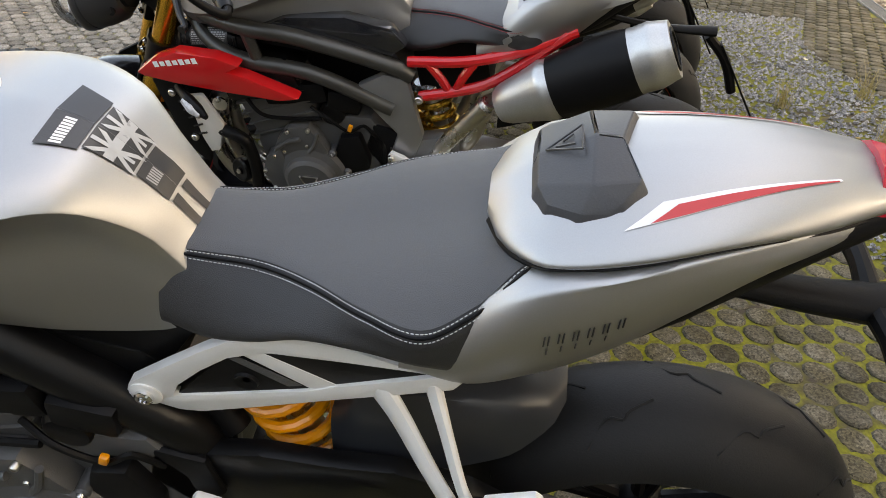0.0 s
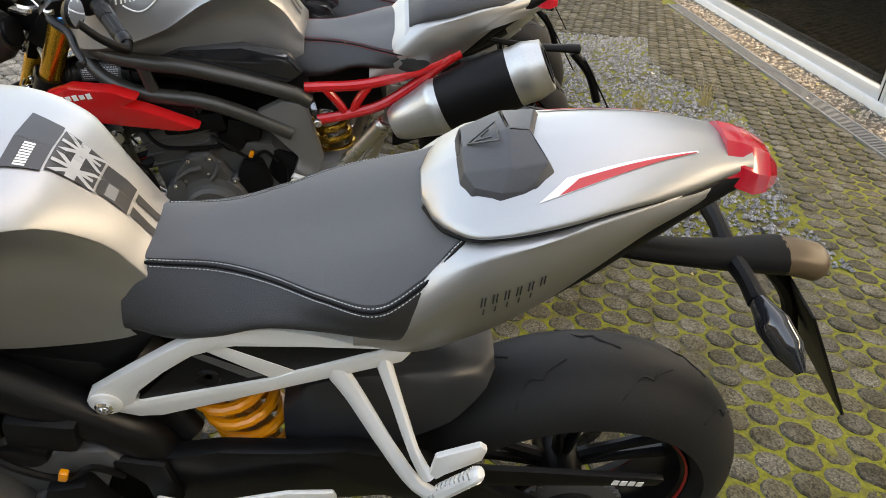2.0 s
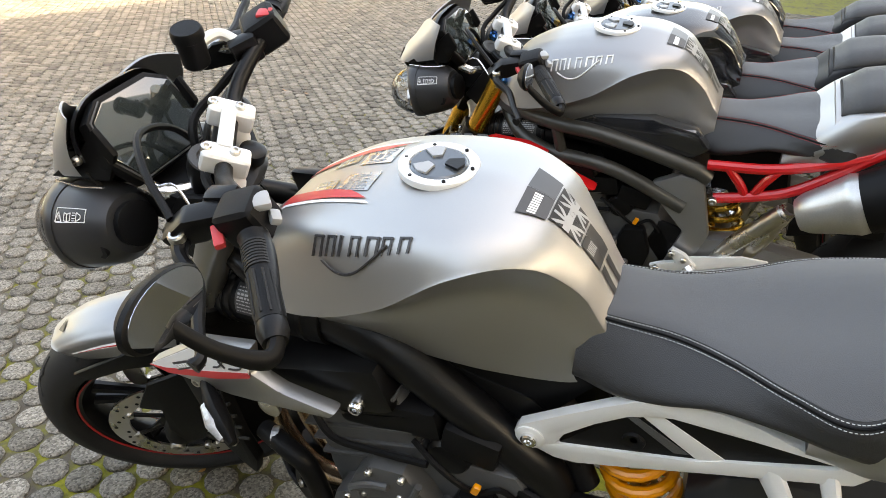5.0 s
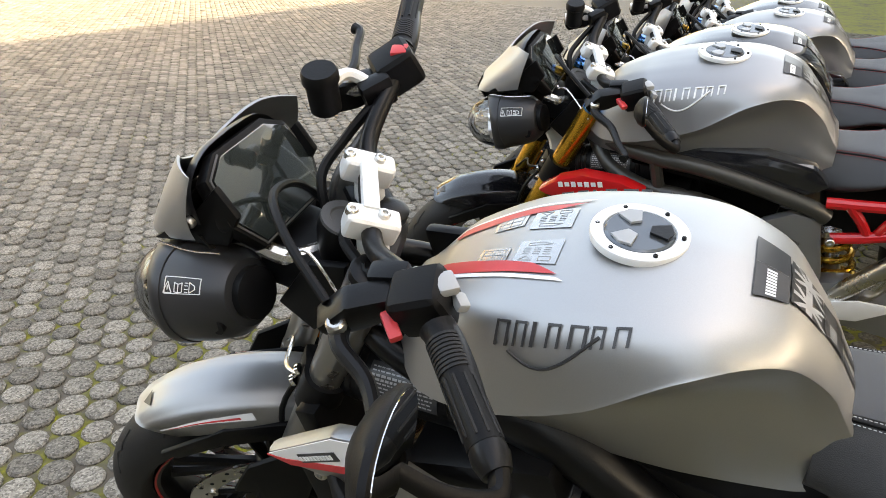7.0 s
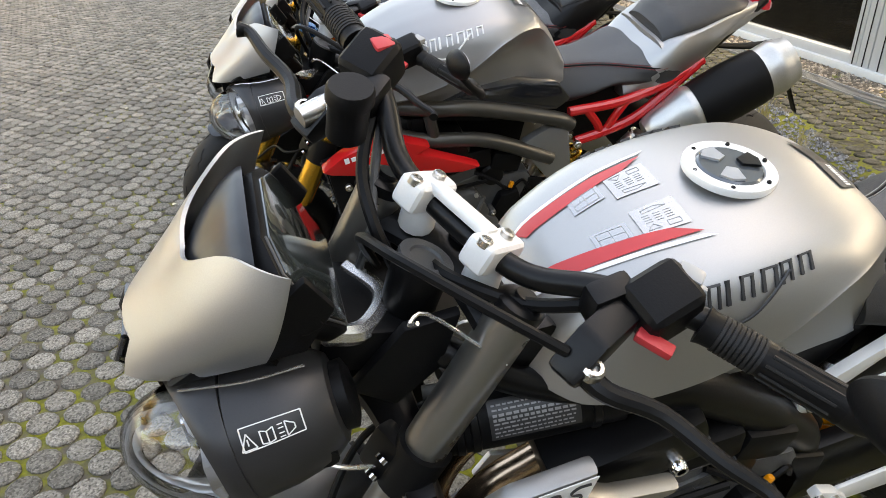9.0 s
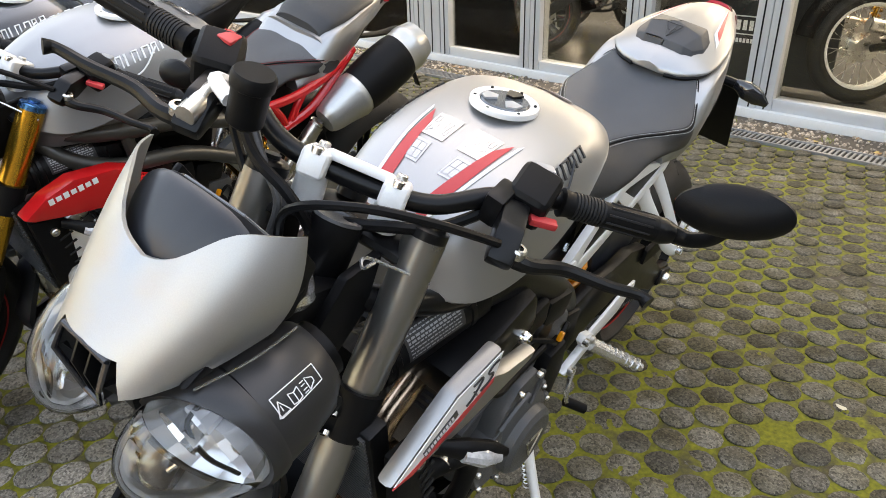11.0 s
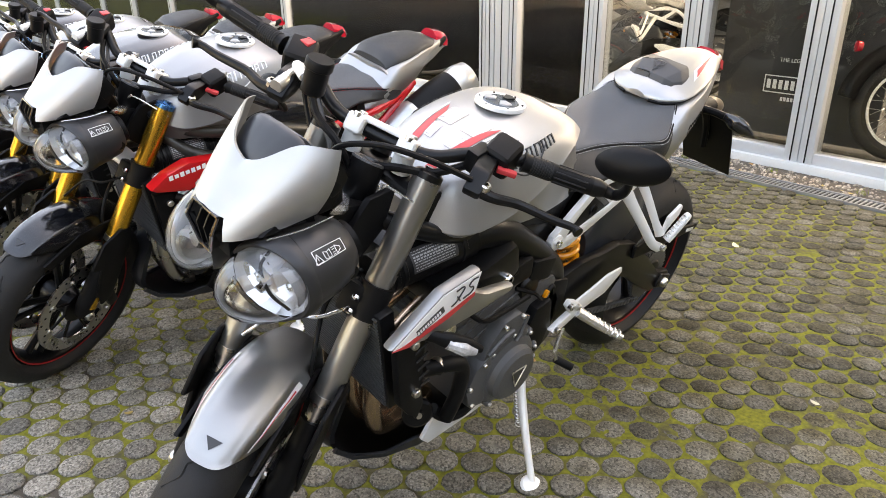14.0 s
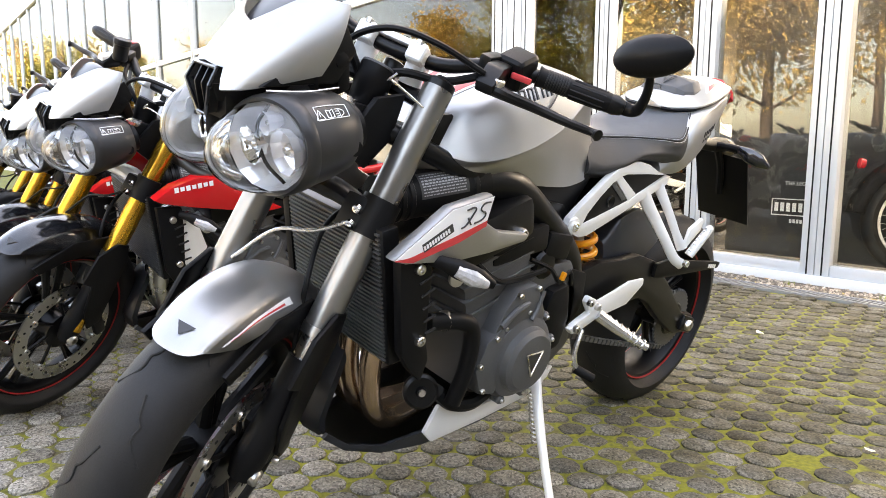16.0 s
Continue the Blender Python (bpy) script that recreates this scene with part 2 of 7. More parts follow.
class Shell:
    """A symmetric body from half sections: each row x and (lateral, height) pairs from the middle of the top outwards and down."""

    def __init__(self, rows):
        self.rows = [(x, *[v for p in ps for v in p]) for x, ps in rows]
        self.k = len(rows[0][1])

    def section(self, x, n=5):
        v = interp_rows(self.rows, x)
        pts = smooth_line([(p[0], p[1], 0) for p in v.reshape(-1, 2)], n)
        return [(max(0.0, p.x), p.y) for p in pts]

    def at(self, x, s, off=0.0, side=-1):
        """The point at x, s from 0 (middle) to 1 (lower edge), lifted off the surface."""
        sec = self.section(x, 8)
        u = s * (len(sec) - 1)
        i = min(int(u), len(sec) - 2)
        a, b = sec[i], sec[i + 1]
        f = u - i
        y, z = a[0] + (b[0] - a[0]) * f, a[1] + (b[1] - a[1]) * f
        t = Vector((b[0] - a[0], b[1] - a[1])).normalized()
        ny, nz = -t.y, t.x
        if nz < 0 and ny < 0:
            ny, nz = -ny, -nz
        return Vector((x, side * (y + ny * off), z + nz * off))

    def mesh(self, nx=30, n=5, caps=True):
        bm = bmesh.new()
        x0, x1 = self.rows[0][0], self.rows[-1][0]
        rings = []
        for i in range(nx + 1):
            x = x0 + (x1 - x0) * i / nx
            sec = self.section(x, n)
            left = [(-y, z) for y, z in reversed(sec[1:])]
            rings.append([bm.verts.new((x, y, z)) for y, z in left + sec])
        ring_faces(bm, rings, True, caps)
        bmesh.ops.remove_doubles(bm, verts=bm.verts, dist=1e-5)
        return bm

    def decal(self, corners, off=0.0015, nu=10, nv=3, side=-1):
        """A thin skin on the surface over a quad of (x, s) corners."""
        bm = bmesh.new()
        a, b, c, d = [Vector(p) for p in corners]
        grid = []
        for i in range(nu + 1):
            u = i / nu
            p, q = a.lerp(b, u), d.lerp(c, u)
            grid.append([bm.verts.new(self.at(*p.lerp(q, j / nv), off, side)) for j in range(nv + 1)])
        ring_faces(bm, grid, False, False)
        return bm


def bolt(at, r, axis, parent, mat=None, name="bolt", depth=0.008):
    a = Vector(axis).normalized()
    bm = lathe([(r, -0.004), (r, depth * 0.7), (r * 0.8, depth), (r * 0.5, depth), (r * 0.45, depth * 0.3), (0.0005, depth * 0.3)], at, a, 14)
    return part(name, bm, mat or STEEL, parent)


def bars(n, w, h, m, mat, parent, name="lettering_bar", gap=0.3, tall=None):
    """A row of plain upright bars that stands for writing or a badge, in the x-z plane of m."""
    bm = bmesh.new()
    step = w / n
    for i in range(n):
        hh = h if tall is None else h * tall[i % len(tall)]
        block((step * (1 - gap), 0.002, hh), (-w / 2 + step * (i + 0.5), 0, 0), (0, 0, 0), 0, bm)
    bmesh.ops.transform(bm, verts=bm.verts, matrix=m)
    return part(name, bm, mat, parent)


# ---- motorcycle ----
RAKE = radians(24.0)
PIVOT = Vector((-0.485, 0, 0.965))
AXIS = Vector((math.sin(RAKE), 0, math.cos(RAKE)))


def steered(angle):
    """The turn of the fork about the steering stem."""
    return Matrix.Translation(PIVOT) @ Matrix.Rotation(radians(angle), 4, AXIS) @ Matrix.Translation(-PIVOT)


def group(name, parent, m=None, label=""):
    ob = new(name)
    ob.parent = parent
    if m is not None:
        ob.matrix_basis = m
    if label:
        ob["label"] = label
    return ob


class TankShell(Shell):
    """The tank: s runs to the crease at .6 and stops there for badges and stripes."""

    def at(self, x, s, off=0.0, side=-1):
        return super().at(x, s * 5 / 7, off, side)


TANK = TankShell([
    (-0.445, [(0, .872), (.03, .871), (.055, .863), (.078, .838), (.079, .830), (.071, .818), (.066, .804), (.060, .785)]),
    (-0.38, [(0, .932), (.05, .930), (.104, .912), (.141, .836), (.140, .828), (.124, .814), (.116, .800), (.104, .780)]),
    (-0.29, [(0, .976), (.065, .973), (.130, .951), (.166, .858), (.164, .850), (.138, .832), (.130, .812), (.114, .780)]),
    (-0.18, [(0, 1.004), (.072, .998), (.136, .976), (.169, .903), (.166, .895), (.133, .866), (.127, .830), (.112, .772)]),
    (-0.08, [(0, 1.010), (.068, 1.002), (.121, .990), (.150, .963), (.147, .955), (.114, .908), (.113, .850), (.104, .762)]),
    (0.00, [(0, .984), (.050, .981), (.085, .975), (.107, .963), (.105, .955), (.090, .910), (.093, .850), (.091, .757)]),
    (0.055, [(0, .925), (.036, .923), (.056, .918), (.071, .908), (.073, .900), (.078, .86), (.086, .82), (.089, .768)]),
    (0.095, [(0, .862), (.03, .860), (.050, .853), (.066, .846), (.070, .838), (.072, .825), (.078, .81), (.082, .785)]),
])
SEAT = Shell([
    (0.055, [(0, .872), (.03, .871), (.052, .866), (.078, .838), (.098, .798), (.074, .772)]),
    (0.11, [(0, .872), (.03, .871), (.054, .866), (.088, .838), (.114, .800), (.092, .775)]),
    (0.17, [(0, .872), (.035, .872), (.060, .868), (.102, .842), (.126, .816), (.106, .796)]),
    (0.23, [(0, .876), (.05, .877), (.084, .873), (.120, .852), (.132, .836), (.112, .820)]),
    (0.30, [(0, .886), (.07, .889), (.122, .878), (.138, .854), (.140, .838), (.118, .820)]),
    (0.36, [(0, .903), (.08, .905), (.142, .882), (.150, .852), (.145, .832), (.122, .812)]),
    (0.41, [(0, .925), (.07, .928), (.124, .908), (.140, .872), (.138, .83), (.12, .80)]),
    (0.45, [(0, .948), (.058, .950), (.104, .940), (.120, .905), (.116, .86), (.09, .82)]),
    (0.478, [(0, .945), (.05, .946), (.090, .940), (.100, .915), (.10, .87), (.07, .83)]),
])
TAIL = Shell([
    (0.408, [(0, .960), (.01, .958), (.02, .955), (.028, .951), (.030, .947), (.026, .944)]),
    (0.418, [(0, .969), (.025, .965), (.044, .960), (.058, .954), (.062, .948), (.055, .943)]),
    (0.436, [(0, .982), (.04, .977), (.070, .967), (.086, .960), (.090, .953), (.082, .947)]),
    (0.468, [(0, .998), (.05, .993), (.085, .978), (.106, .968), (.112, .961), (.102, .955)]),
    (0.54, [(0, 1.020), (.05, 1.015), (.086, .999), (.110, .985), (.114, .977), (.104, .970)]),
    (0.62, [(0, 1.034), (.042, 1.030), (.076, 1.014), (.096, 1.002), (.099, .994), (.089, .988)]),
    (0.70, [(0, 1.038), (.034, 1.034), (.058, 1.022), (.072, 1.008), (.072, .999), (.064, .993)]),
    (0.785, [(0, 1.030), (.02, 1.027), (.034, 1.022), (.040, 1.014), (.038, 1.008), (.032, 1.004)]),
])
SIDE = Shell([
    (0.33, [(0, .84), (.06, .84), (.104, .825), (.124, .80), (.118, .79), (.10, .785)]),
    (0.40, [(0, .90), (.09, .904), (.130, .893), (.148, .850), (.134, .795), (.10, .785)]),
    (0.46, [(0, .945), (.110, .948), (.136, .935), (.146, .885), (.130, .815), (.09, .795)]),
    (0.53, [(0, .962), (.108, .966), (.126, .955), (.133, .903), (.116, .845), (.08, .822)]),
    (0.60, [(0, .980), (.092, .984), (.108, .974), (.112, .935), (.097, .892), (.07, .875)]),
    (0.68, [(0, .994), (.066, .996), (.080, .989), (.083, .968), (.069, .946), (.05, .935)]),
    (0.775, [(0, 1.002), (.032, 1.002), (.042, .998), (.045, .990), (.04, .980), (.03, .974)]),
])


def tank_parts(bike, paint, logo, pad=True, stripes=True):
    tank = part("fuel_tank", TANK.mesh(48, 5), paint, bike, "", 50)
    # filler cap
    c = Vector((-0.160, 0, 1.0105))
    tilt = Vector((0.03, 0, 1))
    cap = part("filler_cap", lathe([(0.054, -0.006), (0.054, 0.001), (0.053, 0.0025), (0.040, 0.0025), (0.039, 0.0), (0.001, 0.0)], c, tilt, 44), ALLOY, tank, "brushed alloy filler ring")
    part("cap_lid", lathe([(0.0385, 0.0), (0.0385, 0.002), (0.036, 0.004), (0.001, 0.004)], c, tilt, 32), CAPLID, cap, "dark round cap lid")
    for k in range(3):
        a = 2 * math.pi * k / 3
        fan = bmesh.new()
        ring = [c + Vector((r * math.cos(a + d), r * math.sin(a + d), .0045)) for r, d in ((.013, -.5), (.034, -.42), (.036, 0), (.034, .42), (.013, .5))]
        lo, hi = [fan.verts.new(q) for q in ring], [fan.verts.new(q + Vector((0, 0, .003))) for q in ring]
        ring_faces(fan, [lo, hi], True, True)
        part("key_flap", fan, GREY_DECAL if k else BLACK_MET, cap)
    for i in range(6):
        a = math.pi / 3 * i
        bolt(c + Vector((0.0465 * math.cos(a), 0.0465 * math.sin(a), 0.0025)), 0.0026, (0, 0, 1), cap, BLACK_MET, depth=0.002)
    if stripes:
        for sd in (-1, 1):
            part("red_stripe", TANK.decal([(-0.398, .205), (-0.232, .208), (-0.262, .165), (-0.388, .120)], 0.0016, 14, 3, sd), RED_MATT, tank)
            part("white_stripe", TANK.decal([(-0.412, .225), (-0.222, .236), (-0.232, .222), (-0.409, .202)], 0.0016, 14, 2, sd), WHITE, tank)
        for sd in (-1, 1):
            part("warning_label", TANK.decal([(-.336, .150), (-.298, .160), (-.298, .075), (-.336, .065)], .0012, 6, 4, sd), CLEAR_DECAL, tank, "grey printed warning label")
            part("warning_label", TANK.decal([(-.289, .165), (-.238, .165), (-.238, .035), (-.289, .040)], .0012, 8, 5, sd), CLEAR_DECAL, tank, "grey printed warning label")
            wb = bmesh.new()
            lines = [(-.331, .078, -.331, .142), (-.331, .142, -.303, .150), (-.303, .150, -.303, .086), (-.303, .086, -.331, .078), (-.317, .082, -.317, .146), (-.331, .110, -.303, .118),
                     (-.283, .150, -.268, .150), (-.268, .150, -.275, .128), (-.275, .128, -.283, .150), (-.260, .152, -.246, .152), (-.246, .152, -.246, .132), (-.246, .132, -.260, .132), (-.260, .132, -.260, .152),
                     (-.278, .055, -.262, .050), (-.262, .050, -.250, .062), (-.250, .062, -.278, .070), (-.278, .070, -.278, .055)]
            lines += [(-.281 + .012 * c, .084 + .011 * k, -.273 + .012 * c, .084 + .011 * k) for c in range(3) for k in range(4)]
            for x0, s0, x1, s1 in lines:
                tube([TANK.at(x0, s0, .0014, sd), TANK.at((x0 + x1) / 2, (s0 + s1) / 2, .0014, sd), TANK.at(x1, s1, .0014, sd)], .00045, 4, 1, wb)
            wp = part("label_print", wb, GREY_DECAL, tank)
            wp["kind"] = "stuff"
    # badge of plain raised bars on both flanks
    for sd in (-1, 1):
        xs = [-0.279, -0.258, -0.239, -0.223, -0.200, -0.178, -0.156]
        ws = [0.015, 0.013, 0.004, 0.014, 0.018, 0.013, 0.015]
        for x, w in zip(xs, ws):
            bm = bmesh.new()
            lift = (x + 0.279) * 0.06
            for a, b, c2, d in ((0, 1, 0.87, 1.0), (0, 0.2, 0, 1), (0.8, 1, 0, 1)) if w > 0.005 else ((0, 1, 0, 1),):
                s0, s1 = 0.447 - lift, 0.385 - lift
                q = [(x + w * a, s0 + (s1 - s0) * c2), (x + w * b, s0 + (s1 - s0) * c2), (x + w * b, s0 + (s1 - s0) * d), (x + w * a, s0 + (s1 - s0) * d)]
                vo = [TANK.at(*p, 0.0032, sd) for p in q]
                vi = [TANK.at(*p, 0.0, sd) for p in q]
                r0, r1 = [bm.verts.new(p) for p in vi], [bm.verts.new(p) for p in vo]
                ring_faces(bm, [r0, r1], True, True)
            part("badge_bar", bm, logo, tank, "raised dark badge bar" if logo is DARK_DECAL else "raised white badge bar")
        bm = bmesh.new()
        line = [TANK.at(-0.262 + 0.092 * t, 0.455 - 0.045 * t + 0.055 * math.sin(math.pi * t), 0.003, sd) for t in [i / 10 for i in range(11)]]
        tube(line, 0.0018, 6, 2, bm)
        part("badge_swoosh", bm, logo, tank, "raised curved badge line")
    if pad:
        # protector stuck on the back of the tank, in pieces like a jigsaw
        p = part("tank_pad", TANK.decal([(-0.040, .17), (-.004, .155), (-.004, .0), (-0.040, .0)], 0.002, 8, 8, -1), BLACK_PAD, tank, "dark glossy tank pad with grey and white prints")
        part("tank_pad", TANK.decal([(-0.040, .17), (-.004, .155), (-.004, .0), (-0.040, .0)], 0.002, 8, 8, 1), DARK_DECAL, tank)
        for sd in (-1, 1):
            part("tank_pad", TANK.decal([(-.002, .135), (.036, .135), (.036, .0), (-.002, .0)], 0.002, 8, 6, sd), DARK_DECAL, tank)
            part("tank_pad", TANK.decal([(.038, .12), (.064, .13), (.064, .0), (.038, .0)], 0.002, 8, 6, sd), DARK_DECAL, tank)
            part("tank_pad", TANK.decal([(.066, .11), (.086, .12), (.086, .045), (.066, .03)], 0.002, 6, 5, sd), DARK_DECAL, tank)
            # crossed pale bars
            for (x0, s0, x1, s1, w) in ((.0, .13, .033, .012, .007), (.0, .012, .033, .13, .007), (.014, .132, .014, .0, .008)):
                part("print", TANK.decal([(x0, s0), (x1, s1), (x1 + w, s1), (x0 + w, s0)], 0.0026, 10, 1, sd), GREY_PRINT, p)
            part("print", TANK.decal([(.0, .078), (.034, .078), (.034, .058), (.0, .058)], 0.003, 8, 2, sd), GREY_PRINT, p)
        for k in range(9):
            part("print", TANK.decal([(-.028, .155 - .0155 * k), (-.0175, .153 - .0155 * k), (-.0175, .142 - .0155 * k), (-.028, .144 - .0155 * k)], 0.0028, 2, 1, -1), WHITE, p)
        for k in range(6):
            part("print", TANK.decal([(.045, .105 - .017 * k), (.054, .105 - .017 * k), (.054, .094 - .017 * k), (.045, .094 - .017 * k)], 0.0028, 2, 1, -1), GREY_LIGHT, p)
    return tank


def stitch_line(pts, parent, mat, r=0.00055, dash=0.0042):
    """A seam of single stitches along a line."""
    line = smooth_line(pts, 20)
    bm, acc = bmesh.new(), 0.0
    for a, b in zip(line, line[1:]):
        acc += (b - a).length
        if acc >= dash:
            d = (b - a).normalized()
            tube([a - d * dash * 0.34, a + d * dash * 0.34], r, 5, 1, bm)
            acc = 0.0
    return part("stitching", bm, mat, parent)


def seat_parts(bike, thread, pillion=False):
    seat = part("rider_seat", SEAT.mesh(40, 6), VINYL, bike, "black vinyl rider seat with pale double stitching" if thread is THREAD else "black vinyl rider seat with red stitching")
    # textured top panel
    bm = bmesh.new()
    grid = []
    for i in range(41):
        x = 0.06 + (0.468 - 0.06) * i / 40
        e = 0.385 if x < 0.42 else 0.385 - (x - 0.42) * 1.2
        grid.append([bm.verts.new(SEAT.at(x, abs(s) * e, 0.0016, 1 if s > 0 else -1)) for s in [j / 6 for j in range(-6, 7)]])
    ring_faces(bm, grid, False, False)
    part("seat_top", bm, VINYL_T, seat, "finely textured grey-black seat top")
    for sd in (-1, 1):
        for ds in (0.0, 0.045):
            line = [SEAT.at(x, 0.40 + ds - (max(0, x - 0.42) * 1.2), 0.002, sd) for x in np.linspace(0.062, 0.466, 26)]
            stitch_line(line, seat, thread)
        line = [SEAT.at(x, 0.4225 - (max(0, x - 0.42) * 1.2), 0.0008, sd) for x in np.linspace(0.062, 0.466, 26)]
        part("piping", tube(line, 0.0022, 6, 2), BLACK, seat)
    return seat


def tail_parts(bike, paint, pillion=False, street=True):
    side = part("side_panel", SIDE.mesh(30, 5), paint, bike)
    if street:
        cowl = part("seat_cowl", TAIL.mesh(32, 5), paint, bike, "silver single-seat cowl")
        part("seam", tube([TAIL.at(x, 0.97, 0.001, -1) for x in np.linspace(.412, .755, 24)], 0.0048, 6, 2), BLACK, cowl)
        part("seam", tube([TAIL.at(x, 0.97, 0.001, 1) for x in np.linspace(.412, .755, 24)], 0.0048, 6, 2), BLACK, cowl)
        # padded back stop: a wedge with a ridge across and a notched rear edge
        pb = bmesh.new()
        half = [(.428, 0, .960), (.430, .045, .957), (.440, .068, .950), (.470, .086, .950), (.503, .086, .956), (.516, .080, .978), (.535, .060, 1.002), (.518, 0, 1.004),
                (.434, 0, .990), (.435, .044, .988), (.446, .064, .981), (.476, .076, .984), (.500, .076, .988), (.511, .070, 1.000), (.526, .054, 1.018), (.512, 0, 1.024),
                (.486, 0, 1.026), (.484, .058, 1.010)]
        ids = {}
        for sd in (-1, 1):
            for i, (x, y, z) in enumerate(half):
                ids[i, sd] = ids[i, -1] if (sd > 0 and y == 0) else pb.verts.new((x + .017, sd * y, .968 + (z - .95) * .84))
        for sd in (-1, 1):
            for q in ((0, 1, 9, 8), (1, 2, 10, 9), (2, 3, 11, 10), (3, 4, 12, 11), (4, 5, 13, 12), (5, 6, 14, 13), (6, 7, 15, 14), (8, 9, 17, 16), (9, 10, 11, 17), (11, 12, 13, 17), (17, 13, 14), (16, 17, 14, 15)):
                pb.faces.new([ids[k, sd] for k in q])
        bmesh.ops.bevel(pb, geom=list(pb.edges), offset=.0022, segments=2, profile=.5, affect="EDGES")
        pad = part("back_stop", pb, BLACK_PAD, bike, "black rubber back stop with a triangular badge", 30)
        tri = bmesh.new()
        fr = lambda u, v: Vector((.4515 + .050 * u, v, 1.0017 + .0312 * u + .0012))
        a, b2, c = fr(.78, -.019), fr(.78, .019), fr(.14, 0)
        for u, v in ((a, b2), (b2, c), (c, a), (fr(.66, -.007), fr(.32, -.001)), (fr(.62, .009), fr(.44, .003))):
            tube([u, v], 0.0011, 6, 1, tri)
        part("badge", tri, DARK_DECAL, pad)
        for sd in (-1, 1):
            part("red_stripe", TAIL.decal([(0.552, .40), (0.712, .255), (0.711, .247), (0.575, .315)], 0.0016, 14, 2, sd), RED_MATT, cowl)
            part("white_stripe", TAIL.decal([(0.530, .425), (0.715, .250), (0.713, .234), (0.562, .295)], 0.0012, 14, 2, sd), WHITE, cowl)
            bm = bmesh.new()
            for k, x in enumerate(np.linspace(.474, .540, 6)):
                up = .555 - .22 * (x - .47)
                strokes = [((x, up), (x, up + .046)), ((x + .004, up), (x + .004, up + .046))]
                if k < 5:
                    strokes.append(((x + .004, up + .066), (x + .004, up + .092)))
                for (xa, sa), (xb, sb) in strokes:
                    tube([SIDE.at(xa, sa, .0012, sd), SIDE.at(xb, sb, .0012, sd)], .0009, 4, 1, bm)
            part("model_badge", bm, DARK_DECAL, side, "small dark model lettering as bars")["kind"] = "stuff"
    else:
        P = Shell([(0.43, [(0, .955), (.05, .953), (.09, .94), (.10, .92)]), (0.47, [(0, .985), (.06, .983), (.105, .968), (.115, .94)]),
                   (0.56, [(0, 1.005), (.06, 1.003), (.10, .988), (.11, .96)]), (0.66, [(0, 1.015), (.05, 1.012), (.08, 1.0), (.088, .978)]),
                   (0.72, [(0, 1.0), (.04, .998), (.06, .99), (.066, .975)])])
        part("pillion_seat", P.mesh(20, 4), VINYL, bike, "black pillion seat pad")
        part("tail_cowl", Shell([(0.42, [(0, .93), (.09, .93), (.125, .915), (.135, .88)]), (0.55, [(0, .965), (.09, .962), (.118, .945), (.122, .91)]),
                                 (0.68, [(0, .985), (.07, .983), (.085, .97), (.085, .945)]), (0.79, [(0, .99), (.03, .988), (.04, .98), (.04, .97)])]).mesh(16, 4), paint, bike)
    # beam under the tail, light and number plate carrier
    for sd in (-1, 1):
        part("tail_beam", tube([(0.535, sd * .100, .842), (0.60, sd * .086, .900), (0.68, sd * .066, .955), (0.775, sd * .04, 1.0)], [.010, .022, .022, .012], 10, 6, flat=.6), BLACK, bike)
    part("undertray", Shell([(0.45, [(0, .80), (.05, .80), (.08, .795), (.085, .78)]), (0.62, [(0, .90), (.05, .90), (.07, .893), (.07, .875)]), (0.77, [(0, .985), (.02, .985), (.03, .98), (.03, .965)])]).mesh(12, 3), BLACK, bike)
    up_t = .010 if street else 0
    ends = (.752, .787, .815, .832) if street else (.722, .77, .80, .815)
    lamp = Shell([(x, [(a, b + up_t) for a, b in q]) for x, q in zip(ends, ([(0, 1.030), (.02, 1.028), (.04, 1.012), (.05, .99), (.03, .975)], [(0, 1.022), (.02, 1.02), (.045, 1.0), (.052, .975), (.03, .962)],
                  [(0, 1.008), (.018, 1.006), (.036, .99), (.040, .97), (.02, .958)], [(0, .99), (.01, .988), (.02, .98), (.022, .97), (.01, .962)]))])
    tl = part("tail_light", lamp.mesh(4, 1), RED_LENS, bike, "faceted translucent red tail light", 12)
    h = part("plate_carrier", tube([(0.60, 0, .868), (0.70, 0, .852), (0.80, 0, .842), (0.88, 0, .842), (0.905, 0, .842)], [v * (1 if street else .5) for v in (.012, .015, .018, .023, .024)], 12, 5, flat=1.4), BLACK, bike, "black plastic number plate carrier")
    if street:
        part("plate_light", tube([(0.900, 0, .842), (0.93, 0, .838), (0.958, 0, .830), (0.964, 0, .827)], [.024, .025, .025, .019], 18, 3, flat=1.25), PLATE_LIGHT, h, "dark plate light with a brown reflection painted in")
    for sd in (-1, 1) if street else ():
        part("arm", tube([(0.835, sd * .015, .842), (0.836, sd * .055, .846), (0.836, sd * .092, .845)], [.014, .012, .013], 10, 4), BLACK, h)
        part("indicator", tube([(0.836, sd * .090, .846), (0.840, sd * .104, .843), (0.847, sd * .122, .836), (0.860, sd * .152, .824), (0.870, sd * .178, .812)], [.013, .017, .024, .021, .007], 14, 5, flat=.8), GLOSS, h, "slim black indicator")
    part("number_plate", plate([(0.925, .812), (0.929, .813), (0.985, .730), (1.078, .590), (1.074, .587), (0.980, .729)], -.09 if street else -.012, .09 if street else .012, .001), BLACK, h, "blank number plate seen from behind")
    part("bracket", tube([(0.89, 0, .83), (0.95, 0, .765), (0.99, 0, .68)], .012, 8, 4), BLACK, h)
    return side


